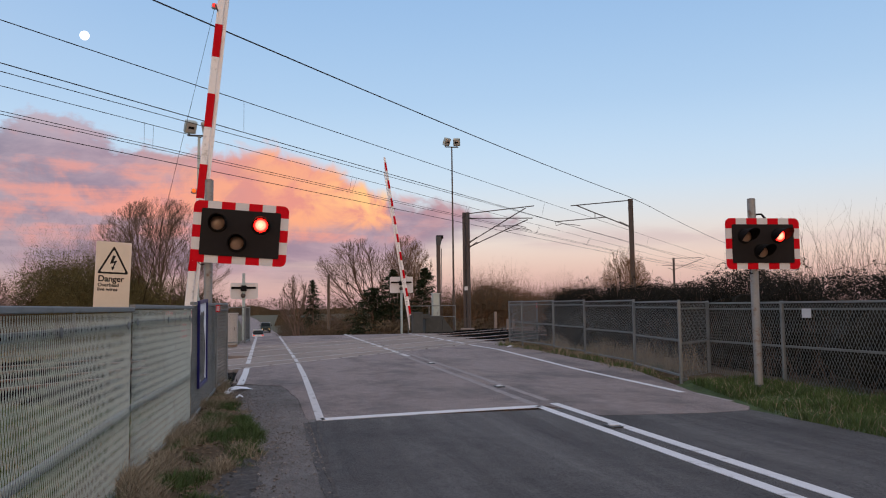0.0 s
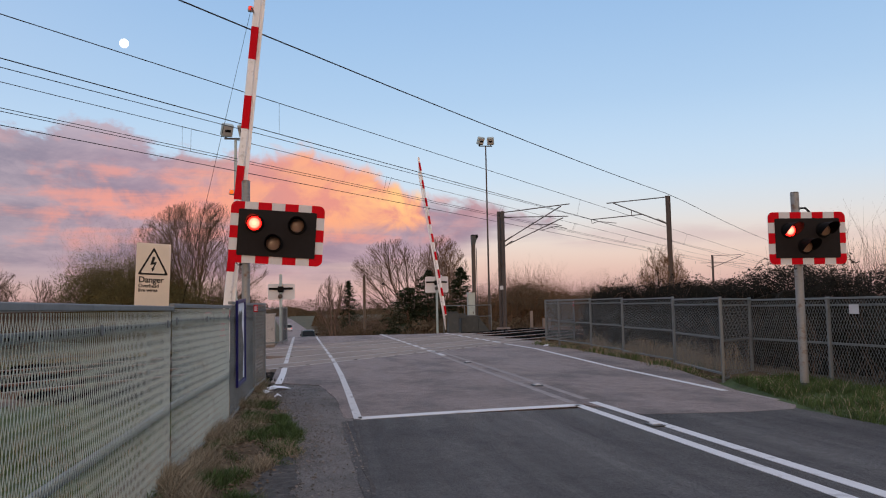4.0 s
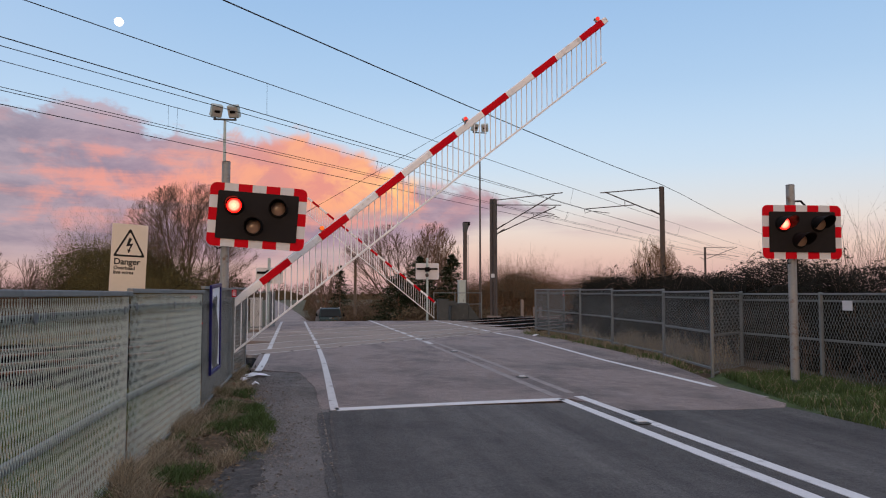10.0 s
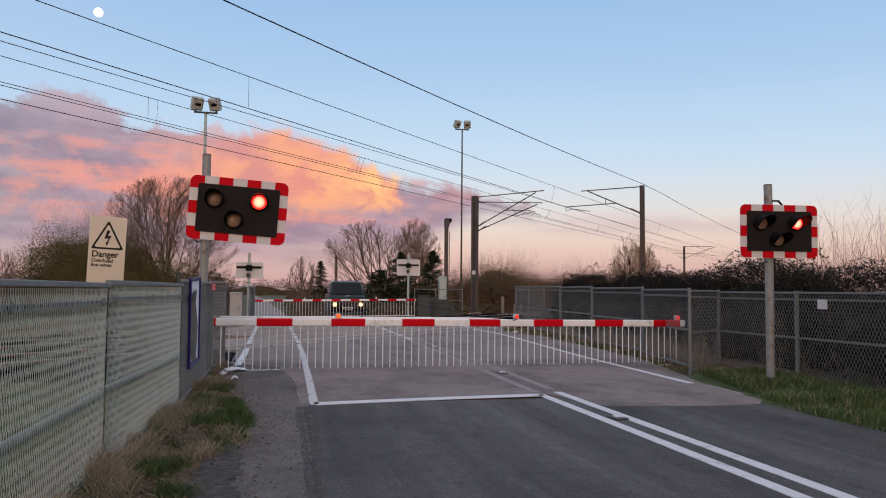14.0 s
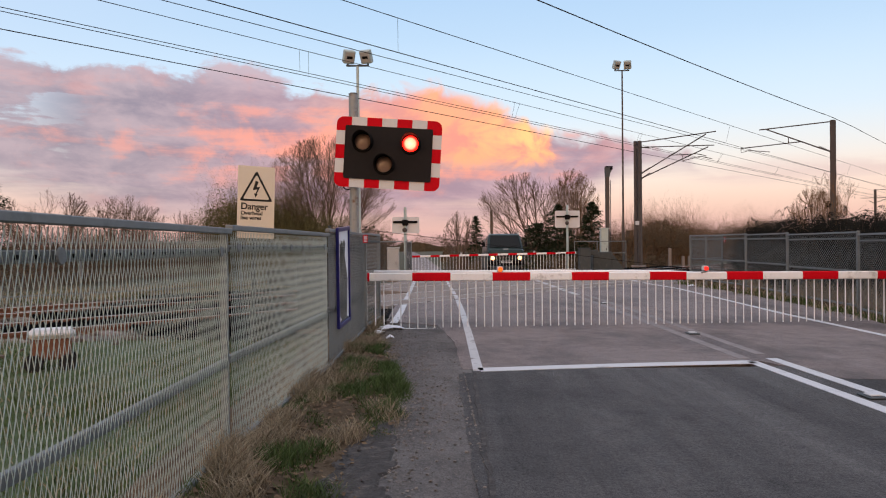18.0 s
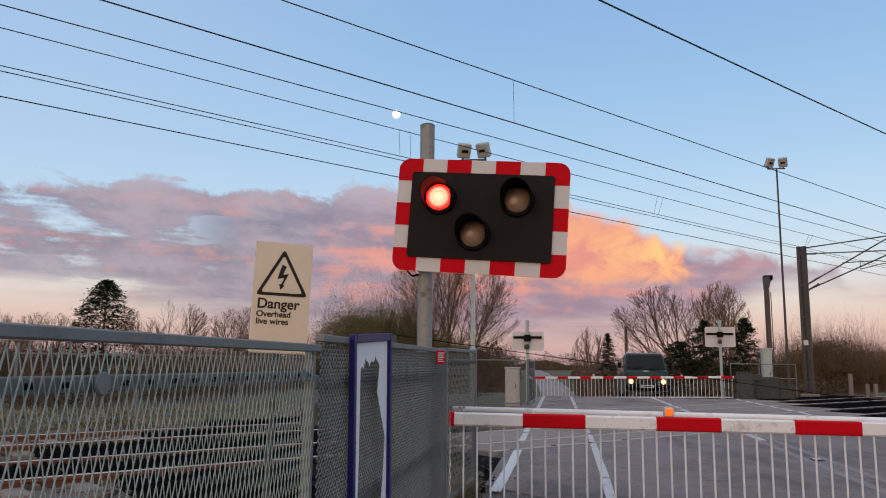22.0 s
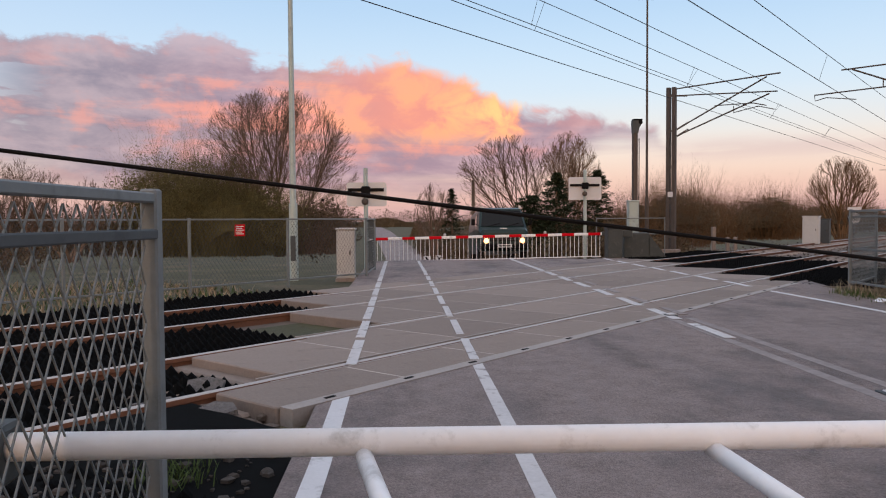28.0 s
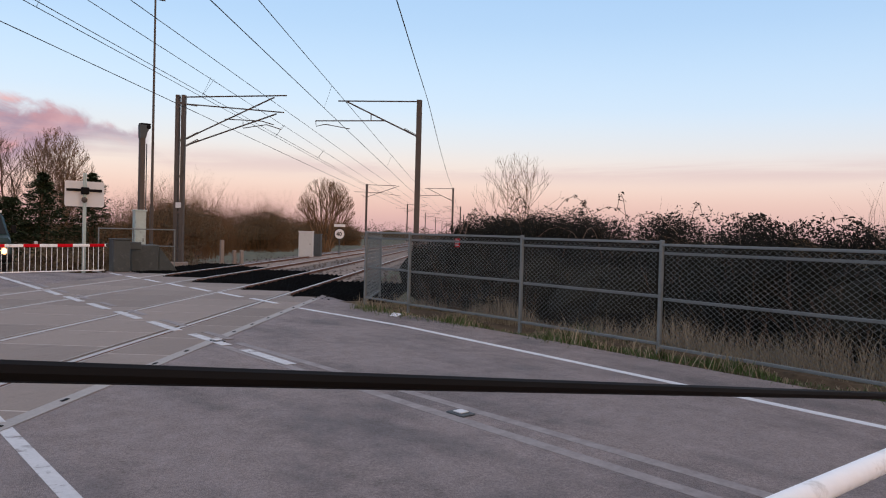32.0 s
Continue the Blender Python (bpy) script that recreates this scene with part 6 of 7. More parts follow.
def conifer(x, y, z, h, r, seed, label, full=0.75, boughs=170, uneven=0.5):
    """A trunk and tiers of drooping boughs, each a spray of small needle clumps."""
    rn = random.Random(seed)
    c = thing("conifer", label, "conifer", pose(x, y, z))
    part("trunk", Shape().rod((0, 0, -0.2), (0, 0, h * 0.95), 0.14, 0.03, 8), M["bark"], c)
    V, F = [], []
    for i in range(boughs):
        f = (i + rn.random()) / boughs
        a = rn.uniform(0, 2 * math.pi)
        reach = r * ((1 - f) ** full) * rn.uniform(uneven, 1.5 - uneven * 0.5) + 0.10
        zz = h * (0.04 + 0.94 * f)
        for k in range(44):
            g = rn.random() ** 0.6
            p = Vector((math.cos(a) * reach * g, math.sin(a) * reach * g, zz + 0.16 * reach * math.sin(g * 2.2) - 0.12 * g * reach))
            p += Vector((rn.gauss(0, 0.13), rn.gauss(0, 0.13), rn.gauss(0, 0.06))) * (0.5 + 0.5 * min(1, reach))
            d = Vector((math.cos(a) + rn.uniform(-0.8, 0.8), math.sin(a) + rn.uniform(-0.8, 0.8), rn.uniform(-0.5, 0.5))).normalized() * rn.uniform(0.05, 0.15)
            wd = d.cross(Vector((rn.uniform(-1, 1), rn.uniform(-1, 1), 1))).normalized() * rn.uniform(0.018, 0.045)
            o = len(V)
            V += [tuple(p - d), tuple(p + wd), tuple(p + d), tuple(p - wd)]
            F.append((o, o + 1, o + 2, o + 3))
    part("crown", Shape().add(V, F), M["conifer"], c, "dense dark needles")


bare_tree(-7.6, 61, -0.8, 10.9, 11.0, 3, "large bare tree with a wide crown of fine twigs", stems=10, r0=0.095, branches=14, spread=0.85, wild=0.10)
bare_tree(-12.5, 67, -0.8, 7.4, 6.5, 7, "bare tree with a crown of fine twigs", stems=5, r0=0.10)
bare_tree(10.2, 61, -1.2, 8.2, 9.6, 9, "bare tree with spreading limbs behind the conifers", stems=6, r0=0.10, branches=13, lean=-0.28, spread=1.0, wild=0.16)
bare_tree(12.0, 62, -1.2, 8.6, 4.8, 12, "bare tree with ruddy twigs behind the conifers", "bark_red", stems=6, r0=0.08, branches=13, spread=0.5)
bare_tree(3.7, 84, -2.2, 7.4, 4.4, 15, "bare tree at the roadside", stems=4, r0=0.12, spread=0.5)
bare_tree(36, 70, -0.6, 7.0, 5.4, 18, "bare ruddy-twigged tree beside the railway", "bark_red", stems=8, r0=0.10, spread=0.5)
conifer(5.35, 84, -2.4, 6.9, 1.5, 2, "dark narrow conifer in the hedge")
conifer(9.3, 53, -0.9, 4.9, 2.2, 4, "dark dense conifer beyond the far barrier")
conifer(11.8, 53.6, -0.9, 5.1, 1.9, 5, "dark conifer beyond the far barrier")
conifer(7.9, 53.4, -0.9, 3.6, 2.1, 6, "low dark conifer beyond the far barrier", 0.5)
conifer(-29.9, 52, -0.5, 7.2, 3.3, 8, "dark dense conifer in a far hedge", 0.6, 420, 0.8)
conifer(36, 80, -0.6, 3.6, 1.3, 9, "small dark conifer beside the railway")
for k, (bx, bh, bw) in enumerate(((-25.2, 6.0, 6.4), (-20.4, 5.5, 6.0), (-34.4, 5.2, 5.0), (-40.0, 5.6, 6.0), (-17.2, 4.6, 4.6))):
    bare_tree(bx, 52.0 + 0.8 * (k % 2), -0.6, bh, bw, 130 + k, "low gnarled bare tree in the far hedge", stems=7, r0=0.09, branches=8, spread=1.1, wild=0.24)
bush(-12.0, 58, -0.7, 4.9, 3.0, 7.3, 21, "dense olive-brown bush beyond the line", "olive", "olive", 52000, 1300, 0.055, 0.011)
bush(-8.4, 58.5, -0.7, 3.6, 2.4, 5.6, 24, "olive-brown bush beyond the line", "olive", "olive", 24000, 600, 0.06, 0.011)
bush(-5.0, 59, -0.7, 2.8, 2.0, 4.3, 22, "brown twiggy bush beyond the line", "scrub", "bark", 4000, 420, 0.07, 0.011)
bush(13.4, 52.5, -0.8, 2.2, 1.6, 3.4, 25, "ruddy-brown leafless bush beside the far signal", "scrub", "bark_red", 2500, 420, 0.07, 0.011)
for k in range(9):
    p = rail_at(-26.5 - 2.6 * (k % 3), -12 + k * 3.6)
    bush(p.x, p.y, land_z(p.x, p.y), 2.3, 1.8, 1.3 + 0.5 * (k % 2), 200 + k, "low brown scrub in rough grass beyond the line", "scrub", "bark", 2200, 200, 0.06, 0.010)
bush(-5.2, 63, -0.8, 3.0, 2.0, 4.0, 23, "brown winter scrub beside the far road", "scrub", "bark", 2600, 160, 0.13, 0.018)
for k, (bx, by, bh) in enumerate(((-35, 54, 4.6), (-26.5, 54, 5.4), (-23, 55, 5.2), (-20, 54, 4.9), (-17, 57, 4.4), (-40, 56, 5.2))):
    bush(bx, by, -0.6, 2.6, 1.8, bh * 0.72, 30 + k, "bare twiggy hedge bush with pale twigs", "scrub", "bark", 900, 300, 0.09, 0.014)
# scrub behind the far side of the railway
for k in range(12):
    s = 52 + k * 6.5
    p = rail_at(-25.5 - 1.2 * (k % 3), s)
    bush(p.x, p.y, -0.3, 3.6, 3.0, 3.9 + 0.8 * (k % 2) - 0.12 * k, 50 + k, "ruddy winter scrub beside the railway", "scrub", "bark_red", 15000, 700, 0.055, 0.011)
# scrub and low bank beyond the far barrier
for k, (bx, by, bh) in enumerate(((9.6, 47.0, 1.7), (12.5, 49.5, 1.9), (15.5, 52.0, 2.2), (6.4, 58, 1.9), (5.8, 66, 2.8), (8.5, 72, 3.8), (6.2, 79, 3.8), (13.5, 62, 3.0), (5.0, 98, 4.0), (8.5, 90, 4.6), (4.0, 120, 4.2))):
    bush(bx, by, land_z(bx, by), 2.8, 2.0, bh, 80 + k, "brown brambly scrub beside the far road", "scrub", "bark", 2400, 160, 0.11, 0.016)
# dark bramble hedge behind the right-hand fence
hedge = [(11.4, 23.0), (10.4, 21.7), (10.3, 20.0)] + [(10.75 + 0.3 * math.sin(k * 1.7) - (0.5 if k > 3 else 0), 21.0 - k * 2.6) for k in range(11)] + [tuple(rail_at(-6.0, 27.0 + k * 3.2).xy) for k in range(6)]


def bramble_hedge(x, y, rx, ry, top, seed):
    """A tangled mound of small leaf clumps over dead canes and solid dark cores, with a few canes arching out of its
    top.
    """
    rn = random.Random(seed)
    b = thing("bramble_hedge", "dark bramble hedge behind the fence", "hedge", pose(x, y, -0.1), "bramble hedges")
    leaves, canes = Shape(), Shape()
    twigs(canes, rn, 0, 0, -0.05, rx * 0.9, ry * 0.9, top * 0.95, 130, 0.006, 0.5)
    for k in range(44):
        r = rn.uniform(0.26, 0.46)
        a, q = rn.uniform(0, 2 * math.pi), math.sqrt(rn.random())
        px, py = math.cos(a) * q * (rx - r * 0.5), math.sin(a) * q * (ry - r * 0.3)
        lid = top * (1 - 0.16 * q * q) + 0.16 * noise.noise(((x + px) * 1.1, (y + py) * 1.1, 4.0))
        pz = lid - r * 0.8 if k < 30 else rn.uniform(0.2, max(0.3, lid - 0.8))
        leaf_cloud(leaves, rn, px, py, pz, r * 1.25, r * 1.25, r, 420, 0.026)
    for k in range(5):
        a, q = rn.uniform(0, 2 * math.pi), rn.random()
        p = Vector((math.cos(a) * q * rx * 0.8, math.sin(a) * q * ry * 0.8, top * 0.8))
        d = Vector((rn.uniform(-1, 1), rn.uniform(-1, 1), 0)).normalized()
        reach, rise = rn.uniform(0.5, 1.1), rn.uniform(0.3, 0.62)
        pts = [p + d * reach * f + Vector((0, 0, rise * math.sin(f * 2.5))) for f in (0, 0.2, 0.4, 0.6, 0.8, 1.0)]
        canes.pipe(pts, 0.005, 4)
        for q_ in pts[2:]:
            leaf_cloud(leaves, rn, q_.x, q_.y, q_.z, 0.07, 0.07, 0.05, 7, 0.03)
    # solid dark cores, added to stand in for the shade deep in the hedge
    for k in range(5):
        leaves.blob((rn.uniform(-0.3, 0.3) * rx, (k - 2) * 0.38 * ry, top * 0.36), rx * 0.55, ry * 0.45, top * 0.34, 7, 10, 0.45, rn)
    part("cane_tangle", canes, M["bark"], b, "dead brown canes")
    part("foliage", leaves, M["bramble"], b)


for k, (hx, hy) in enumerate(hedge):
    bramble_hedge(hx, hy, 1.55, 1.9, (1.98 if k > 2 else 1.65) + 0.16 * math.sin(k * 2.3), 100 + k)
rn = random.Random(77)
sh = Shape()
twigs(sh, rn, 0, 0, 0, 1.9, 4.2, 2.75, 760, 0.0075, 0.20)
solid("sapling_thicket", sh, M["bark"], "tall bare saplings rising from the hedge", "bush", pose(12.2, 12.2, 0), kind="stuff")
sh = Shape()
twigs(sh, rn, 0, 0, 0, 1.2, 1.5, 2.1, 60, 0.007, 0.22)
solid("sapling_thicket", sh, M["bark_red"], "bare shoots rising from the hedge", "bush", pose(14.2, 23.6, 0), kind="stuff")
bare_tree(12.9, 23.8, -0.1, 3.5, 2.4, 41, "thin bare sapling rising from the bramble hedge", "bark_red", stems=3, r0=0.015, branches=9, spread=0.42, wild=0.07, fine=0.0026, low=0.3, twig=(6, 3))


# distant woods, one band on each side of the road
def woods(name, arc, dist, h, n, seed, key, label, gap=(0, 0), per=190):
    rn = random.Random(seed)
    sh = Shape()
    for i in range(n):
        a = radians(arc[0] + (arc[1] - arc[0]) * (i + rn.random()) / n)
        r = dist * rn.uniform(0.9, 1.15)
        if gap[0] < math.degrees(a) < gap[1]:
            continue
        x, y = r * math.sin(a), r * math.cos(a)
        hh = h * rn.uniform(0.55, 1.1)
        leaf_cloud(sh, rn, x, y, -4.2 + hh * 0.5, hh * rn.uniform(0.3, 0.6), hh * 0.4, hh * rn.uniform(0.42, 0.55), per, dist * 0.0010)
    steps = int((arc[1] - arc[0]) * 2.5)
    crest = []
    for i in range(steps + 1):
        deg = arc[0] + (arc[1] - arc[0]) * i / steps
        a = radians(deg)
        k = 0.0 if gap[0] < deg < gap[1] else max(0.15, 0.50 + 0.5 * noise.noise((deg * 0.35, dist * 0.1, seed)) + 0.12 * noise.noise((deg * 2.1, 1.0, seed)))
        r = dist * (1.03 + 0.05 * noise.noise((deg * 0.5, 4.0, seed)))
        crest += [(r * math.sin(a), r * math.cos(a), -6.0), (r * math.sin(a), r * math.cos(a), -4.2 + h * 0.85 * k), (r * 1.06 * math.sin(a), r * 1.06 * math.cos(a), -6.0)]
    sh.add(crest, [q for i in range(steps) for q in ((3 * i, 3 * i + 3, 3 * i + 4, 3 * i + 1), (3 * i + 1, 3 * i + 4, 3 * i + 5, 3 * i + 2))])
    return solid(name, sh, M[key], label, "distant woods", kind="stuff")


woods("distant_woods", (-50, 75), 420, 13, 420, 1, "scrub", "distant brown winter woods on the horizon")
woods("distant_hedges", (-12, 18), 190, 7.5, 110, 2, "scrub", "brown hedgerow trees along the far road", (-4.2, 0.6))
woods("distant_hedges", (-75, -14), 150, 6.0, 110, 3, "scrub", "brown hedgerow trees across the fields")
woods("distant_hedges", (36, 75), 230, 6.5, 90, 4, "scrub", "brown hedgerow trees across the fields")


# grass: blades of three points
def blades(rn, n, area, h, lean=0.5, w=0.006):
    V, F = [], []
    for i in range(n):
        x, y, z, k = area(rn)
        hh = h * rn.uniform(0.4, 1.2) * k
        a = rn.uniform(0, 2 * math.pi)
        dxx, dyy = math.cos(a) * w, math.sin(a) * w
        lx, ly = rn.uniform(-lean, lean) * hh, rn.uniform(-lean, lean) * hh
        o = len(V)
        V += [(x - dxx, y - dyy, z), (x + dxx, y + dyy, z), (x + lx * 0.4 + dxx * 0.7, y + ly * 0.4 + dyy * 0.7, z + hh * 0.6), (x + lx * 0.4 - dxx * 0.7, y + ly * 0.4 - dyy * 0.7, z + hh * 0.6), (x + lx, y + ly, z + hh)]
        F += [(o, o + 1, o + 2, o + 3), (o + 3, o + 2, o + 4)]
    return Shape().add(V, F)


def verge_edge(y):
    """Where the turf at the fence foot gives way to the tarmac margin."""
    return float(np.interp(y, (-14, 3.5, 4.6, 5.2, 6.0, 7.2, 8.9, 10.8, 12.0, 14.0), (0.40, 0.40, 0.36, 0.42, 0.58, 0.60, 0.36, 0.06, -0.02, -0.05))) + 0.07 * noise.noise((2.0, y * 2.3, 5.0))


def turf_z(x, y):
    """Humped turf: highest in the middle of the verge, sinking under the margin's edge."""
    xb = verge_edge(y)
    u = (x + 0.32) / max(0.2, xb + 0.32)
    if u >= 1.0:
        return max(-0.08, -0.012 - 0.25 * (u - 1.0))
    return 0.075 * (1 - u * u) ** 0.8 * min(1.0, (xb + 0.35) * 1.6) + 0.045 * noise.noise((x * 4.2, y * 2.8, 6.0)) * (1 - u) ** 0.5 - 0.012


def left_verge(kind):
    """Rough clumps at the fence foot: straw next to the fence, green further out, bare earth between."""
    def area(rn):
        while True:
            y = rn.uniform(0.5, 12.8)
            xb = verge_edge(y)
            x = -0.30 + (xb + 0.36) * rn.random() ** (1.3 if kind == 0 else 0.8)
            n = noise.noise((x * 3.0, y * 1.9, 1.0 + kind * 7))
            lush = max(0.0, 1 - abs(y - 7.3) / 1.7)
            keep = n + (0.16 - 0.35 * max(0.0, x) - 0.25 * lush * (x > 0.1) if kind == 0 else 0.45 * lush * (x > 0.0) - 0.02 + 0.12 * (y > 9.5))
            if rn.random() < keep * 3.0:
                return x, y, turf_z(x, y) - 0.01, min(1.5, 0.4 + 1.7 * max(0, keep))
    return area


def right_verge(rn):
    y = rn.uniform(-4, 10.6)
    x = rn.uniform(6.25 + max(0, y - 6.5) * 0.28, 8.6)
    return x, y, -0.03, 0.45 + 1.3 * max(0, noise.noise((x * 1.3, y * 1.3, 4)) + 0.3)


def right_foot(rn):
    y = rn.uniform(11.0, 23.2)
    f = 8.50 - (0.18 if y > 16 else 0.18 + (16 - y) * 0.17)
    x = f - abs(rn.gauss(0, 0.2)) if rn.random() < 0.75 else f + 0.05 + rn.random() * 0.8
    return x, y, -0.03, max(0.15, 0.5 + 1.3 * noise.noise((x * 1.2, y * 0.9, 9)))


solid("verge_grass", blades(random.Random(1), 20000, left_verge(0), 0.115, 1.2, 0.0026), M["straw"], "dry straw-coloured grass at the fence foot", "grass", kind="stuff")
solid("verge_grass", blades(random.Random(2), 20000, left_verge(1), 0.075, 0.9, 0.003), M["blade"], "green grass at the fence foot", "grass", kind="stuff")
solid("verge_grass", blades(random.Random(3), 46000, right_verge, 0.11, 0.7, w=0.005), M["blade"], "green grass verge beside the road", "grass", kind="stuff")
solid("verge_grass", blades(random.Random(16), 2600, right_verge, 0.13, 0.8, w=0.005), M["straw"], "pale dead blades in the grass verge", "grass", kind="stuff")
solid("verge_grass", blades(random.Random(4), 1500, right_foot, 0.26, 0.8, 0.006), M["straw"], "dry grass under the roadside fence", "grass", kind="stuff")
def behind_right(rn):
    """Dead grass between the roadside fence and the brambles."""
    y = rn.uniform(12.0, 23.4)
    x = 8.62 - (0.0 if y > 16 else (16 - y) * 0.17) + rn.random() * 0.75
    return x, y, -0.06, max(0.1, 0.55 + 1.1 * noise.noise((x * 1.3, y * 0.8, 12)))


solid("rough_grass", blades(random.Random(15), 5500, behind_right, 0.56, 0.45, 0.004), M["straw"], "tall dead grass behind the roadside fence", "grass", kind="stuff")
solid("verge_grass", blades(random.Random(5), 6000, right_foot, 0.15, 0.8, 0.006), M["blade"], "green grass under the roadside fence", "grass", kind="stuff")


def line_side(rn):
    """Rough grass between the far fence, the line and the floodlight."""
    o, t_ = rn.uniform(-24.0, -18.6), rn.uniform(-14, 17.5)
    q = rail_at(o, t_)
    return q.x, q.y, land_z(q.x, q.y), 0.5 + 1.2 * max(0, noise.noise((q.x * 0.8, q.y * 0.8, 5)))


solid("rough_grass", blades(random.Random(6), 9000, line_side, 0.24, 0.7, 0.014), M["straw"], "dry rough grass beside the railway", "grass", kind="stuff")
solid("rough_grass", blades(random.Random(7), 6000, line_side, 0.17, 0.7, 0.014), M["blade"], "green rough grass beside the railway", "grass", kind="stuff")


def lawn_area(rn):
    x, y = -0.45 - 6.5 * rn.random() ** 1.4, rn.uniform(1.0, 11.3)
    return x, y, land_z(x, y) + 0.01, 0.5 + 0.9 * max(0, noise.noise((x * 0.9, y * 0.9, 2)) + 0.3)


solid("lawn_grass", blades(random.Random(9), 26000, lawn_area, 0.10, 0.7, 0.006), M["blade"], "rough green grass behind the fence", "grass", kind="stuff")
solid("lawn_grass", blades(random.Random(10), 7000, lawn_area, 0.12, 0.9, 0.005), M["straw"], "dry stalks in the grass behind the fence", "grass", kind="stuff")
setting("right_margin", grid(Shape(), list(np.arange(7.3, 9.2, 0.2)), list(np.arange(10.8, 24.6, 0.4)), lambda x, y: (0.006 if x > 8.42 - (0.0 if y > 16 else (16 - y) * 0.17) else -0.12) + 0.03 * noise.noise((x * 2, y * 2, 6))), M["soil"], "dark earth under the roadside fence", "verge")
setting("right_verge", grid(Shape(), list(np.arange(6.15, 8.9, 0.25)), list(np.arange(-14, 11.3, 0.5)), lambda x, y: -0.02 - (0.08 if x < 6.2 + max(0, y - 6.8) * 0.33 else 0) + 0.03 * noise.noise((x, y, 2)) - 0.15 * max(0, 6.35 - x)), M["lawn"], "grass verge", "verge")
setting("left_verge", grid(Shape(), list(np.arange(-0.6, 0.86, 0.05)), list(np.arange(-14, 0, 0.5)) + list(np.arange(0, 14.0, 0.1)), turf_z), M["soil"], "earthy verge at the fence foot", "verge")
# a dark muddy hollow and a ragged crack where the margin meets the newer asphalt
setting("mud_patch", grid(Shape(), list(np.arange(0.0, 0.80, 0.04)), list(np.arange(3.2, 6.7, 0.05)),
                          lambda x, y: (0.012 if ((x - 0.36) / 0.33) ** 2 + ((y - 4.95) / 1.6) ** 2 < 0.72 + 0.5 * noise.noise((x * 5, y * 2.4, 3)) else -0.03) + 0.012 * noise.noise((x * 12, y * 9, 2))), M["mud"], "dark trodden mud on the margin", "mud")
crack = Shape()
yy = list(np.arange(-2.0, 8.0, 0.09))
cv = []
for y in yy:
    cxx = 1.13 + (y - 4.5) * 0.022 + 0.035 * noise.noise((5.0, y * 1.6, 1.0)) + 0.02 * noise.noise((5.0, y * 7.0, 2.0))
    hw = 0.012 + 0.016 * abs(noise.noise((9.0, y * 3.1, 4.0)))
    cv += [(cxx - hw, y, 0.0045), (cxx + hw, y, 0.0045), (cxx - hw, y, -0.02), (cxx + hw, y, -0.02)]
crack.add(cv, [q for i in range(len(yy) - 1) for q in ((4 * i, 4 * i + 1, 4 * i + 5, 4 * i + 4), (4 * i + 2, 4 * i, 4 * i + 4, 4 * i + 6), (4 * i + 1, 4 * i + 3, 4 * i + 7, 4 * i + 5))])
setting("tarmac_crack", crack, M["mud"], "dark ragged crack along the road's edge", "crack")
st = Shape()
rn = random.Random(14)
for i in range(5200):
    y = rn.uniform(2.2, 13.2)
    x = min(1.12, verge_edge(y) - 0.05 + abs(rn.gauss(0, 0.34)))
    r = 0.003 + 0.008 * rn.random() ** 3
    st.blob((x, y, 0.002), r * 1.2, r, r * 0.7, 3, 5, 0.6, rn)
solid("grit", st, M["stone"], "loose grit and stones on the margin", "stones", kind="stuff")
for lx, ly, sx, sy, rz in ((0.22, 11.72, 0.19, 0.12, 20), (0.10, 11.2, 0.07, 0.05, 60), (0.28, 10.6, 0.05, 0.04, 10), (0.12, 10.2, 0.05, 0.03, 130), (8.0, 21.8, 0.16, 0.07, 30)):
    lit_ = Shape()
    g = [(-sx, -sy, 0.0), (0, -sy * 1.2, 0.03), (sx, -sy, 0.005), (sx * 0.9, sy, 0.02), (0, sy * 1.1, 0.045), (-sx, sy, 0.004)]
    lit_.add(g + [(a_, b_, c_ - 0.003) for a_, b_, c_ in g], ((0, 1, 4, 5), (1, 2, 3, 4), (11, 10, 7, 6), (10, 9, 8, 7), (0, 6, 7, 1), (1, 7, 8, 2), (2, 8, 9, 3), (3, 9, 10, 4), (4, 10, 11, 5), (5, 11, 6, 0)))
    solid("litter", lit_, M["paper"], "crumpled white litter on the ground", "litter", pose(lx, ly, 0.006, 0, 0, rz), "litter")

# a low barrow-like engine left on the grass behind the fence
mw = thing("garden_machine", "small dark machine with a white cover on the grass", "machine", pose(-3.2, 9.0, -0.1, 0, 0, 25))
part("cover", Shape().cbox(-0.22, -0.16, 0.34, 0.22, 0.16, 0.44, 0.04), M["board_white"], mw, "white cover")
part("body", Shape().cbox(-0.19, -0.13, 0.12, 0.19, 0.13, 0.34, 0.03), M["rust"], mw)
for wx in (-0.16, 0.16):
    for wy in (-0.16, 0.16):
        part("wheel", Shape().rod((wx, wy - 0.02, 0.09), (wx, wy + 0.02, 0.09), 0.09, n=12), M["rubber"], mw)

# broken slab pieces lying beside the deck's corner
for bx_, by_, tilt_, rz_ in ((-0.92, 16.75, 22, 20), (-0.62, 15.95, 12, -35), (-1.15, 16.2, -9, 50)):
    slab = Shape().prism([(-0.15, -0.09), (0.10, -0.11), (0.17, 0.03), (0.04, 0.11), (-0.12, 0.08)], -0.02, 0.02, Matrix())
    solid("broken_slab", slab, M["path"], "broken concrete slab piece lying beside the deck", "rubble", pose(bx_, by_, -0.03, tilt_, 0, rz_), "slab pieces")

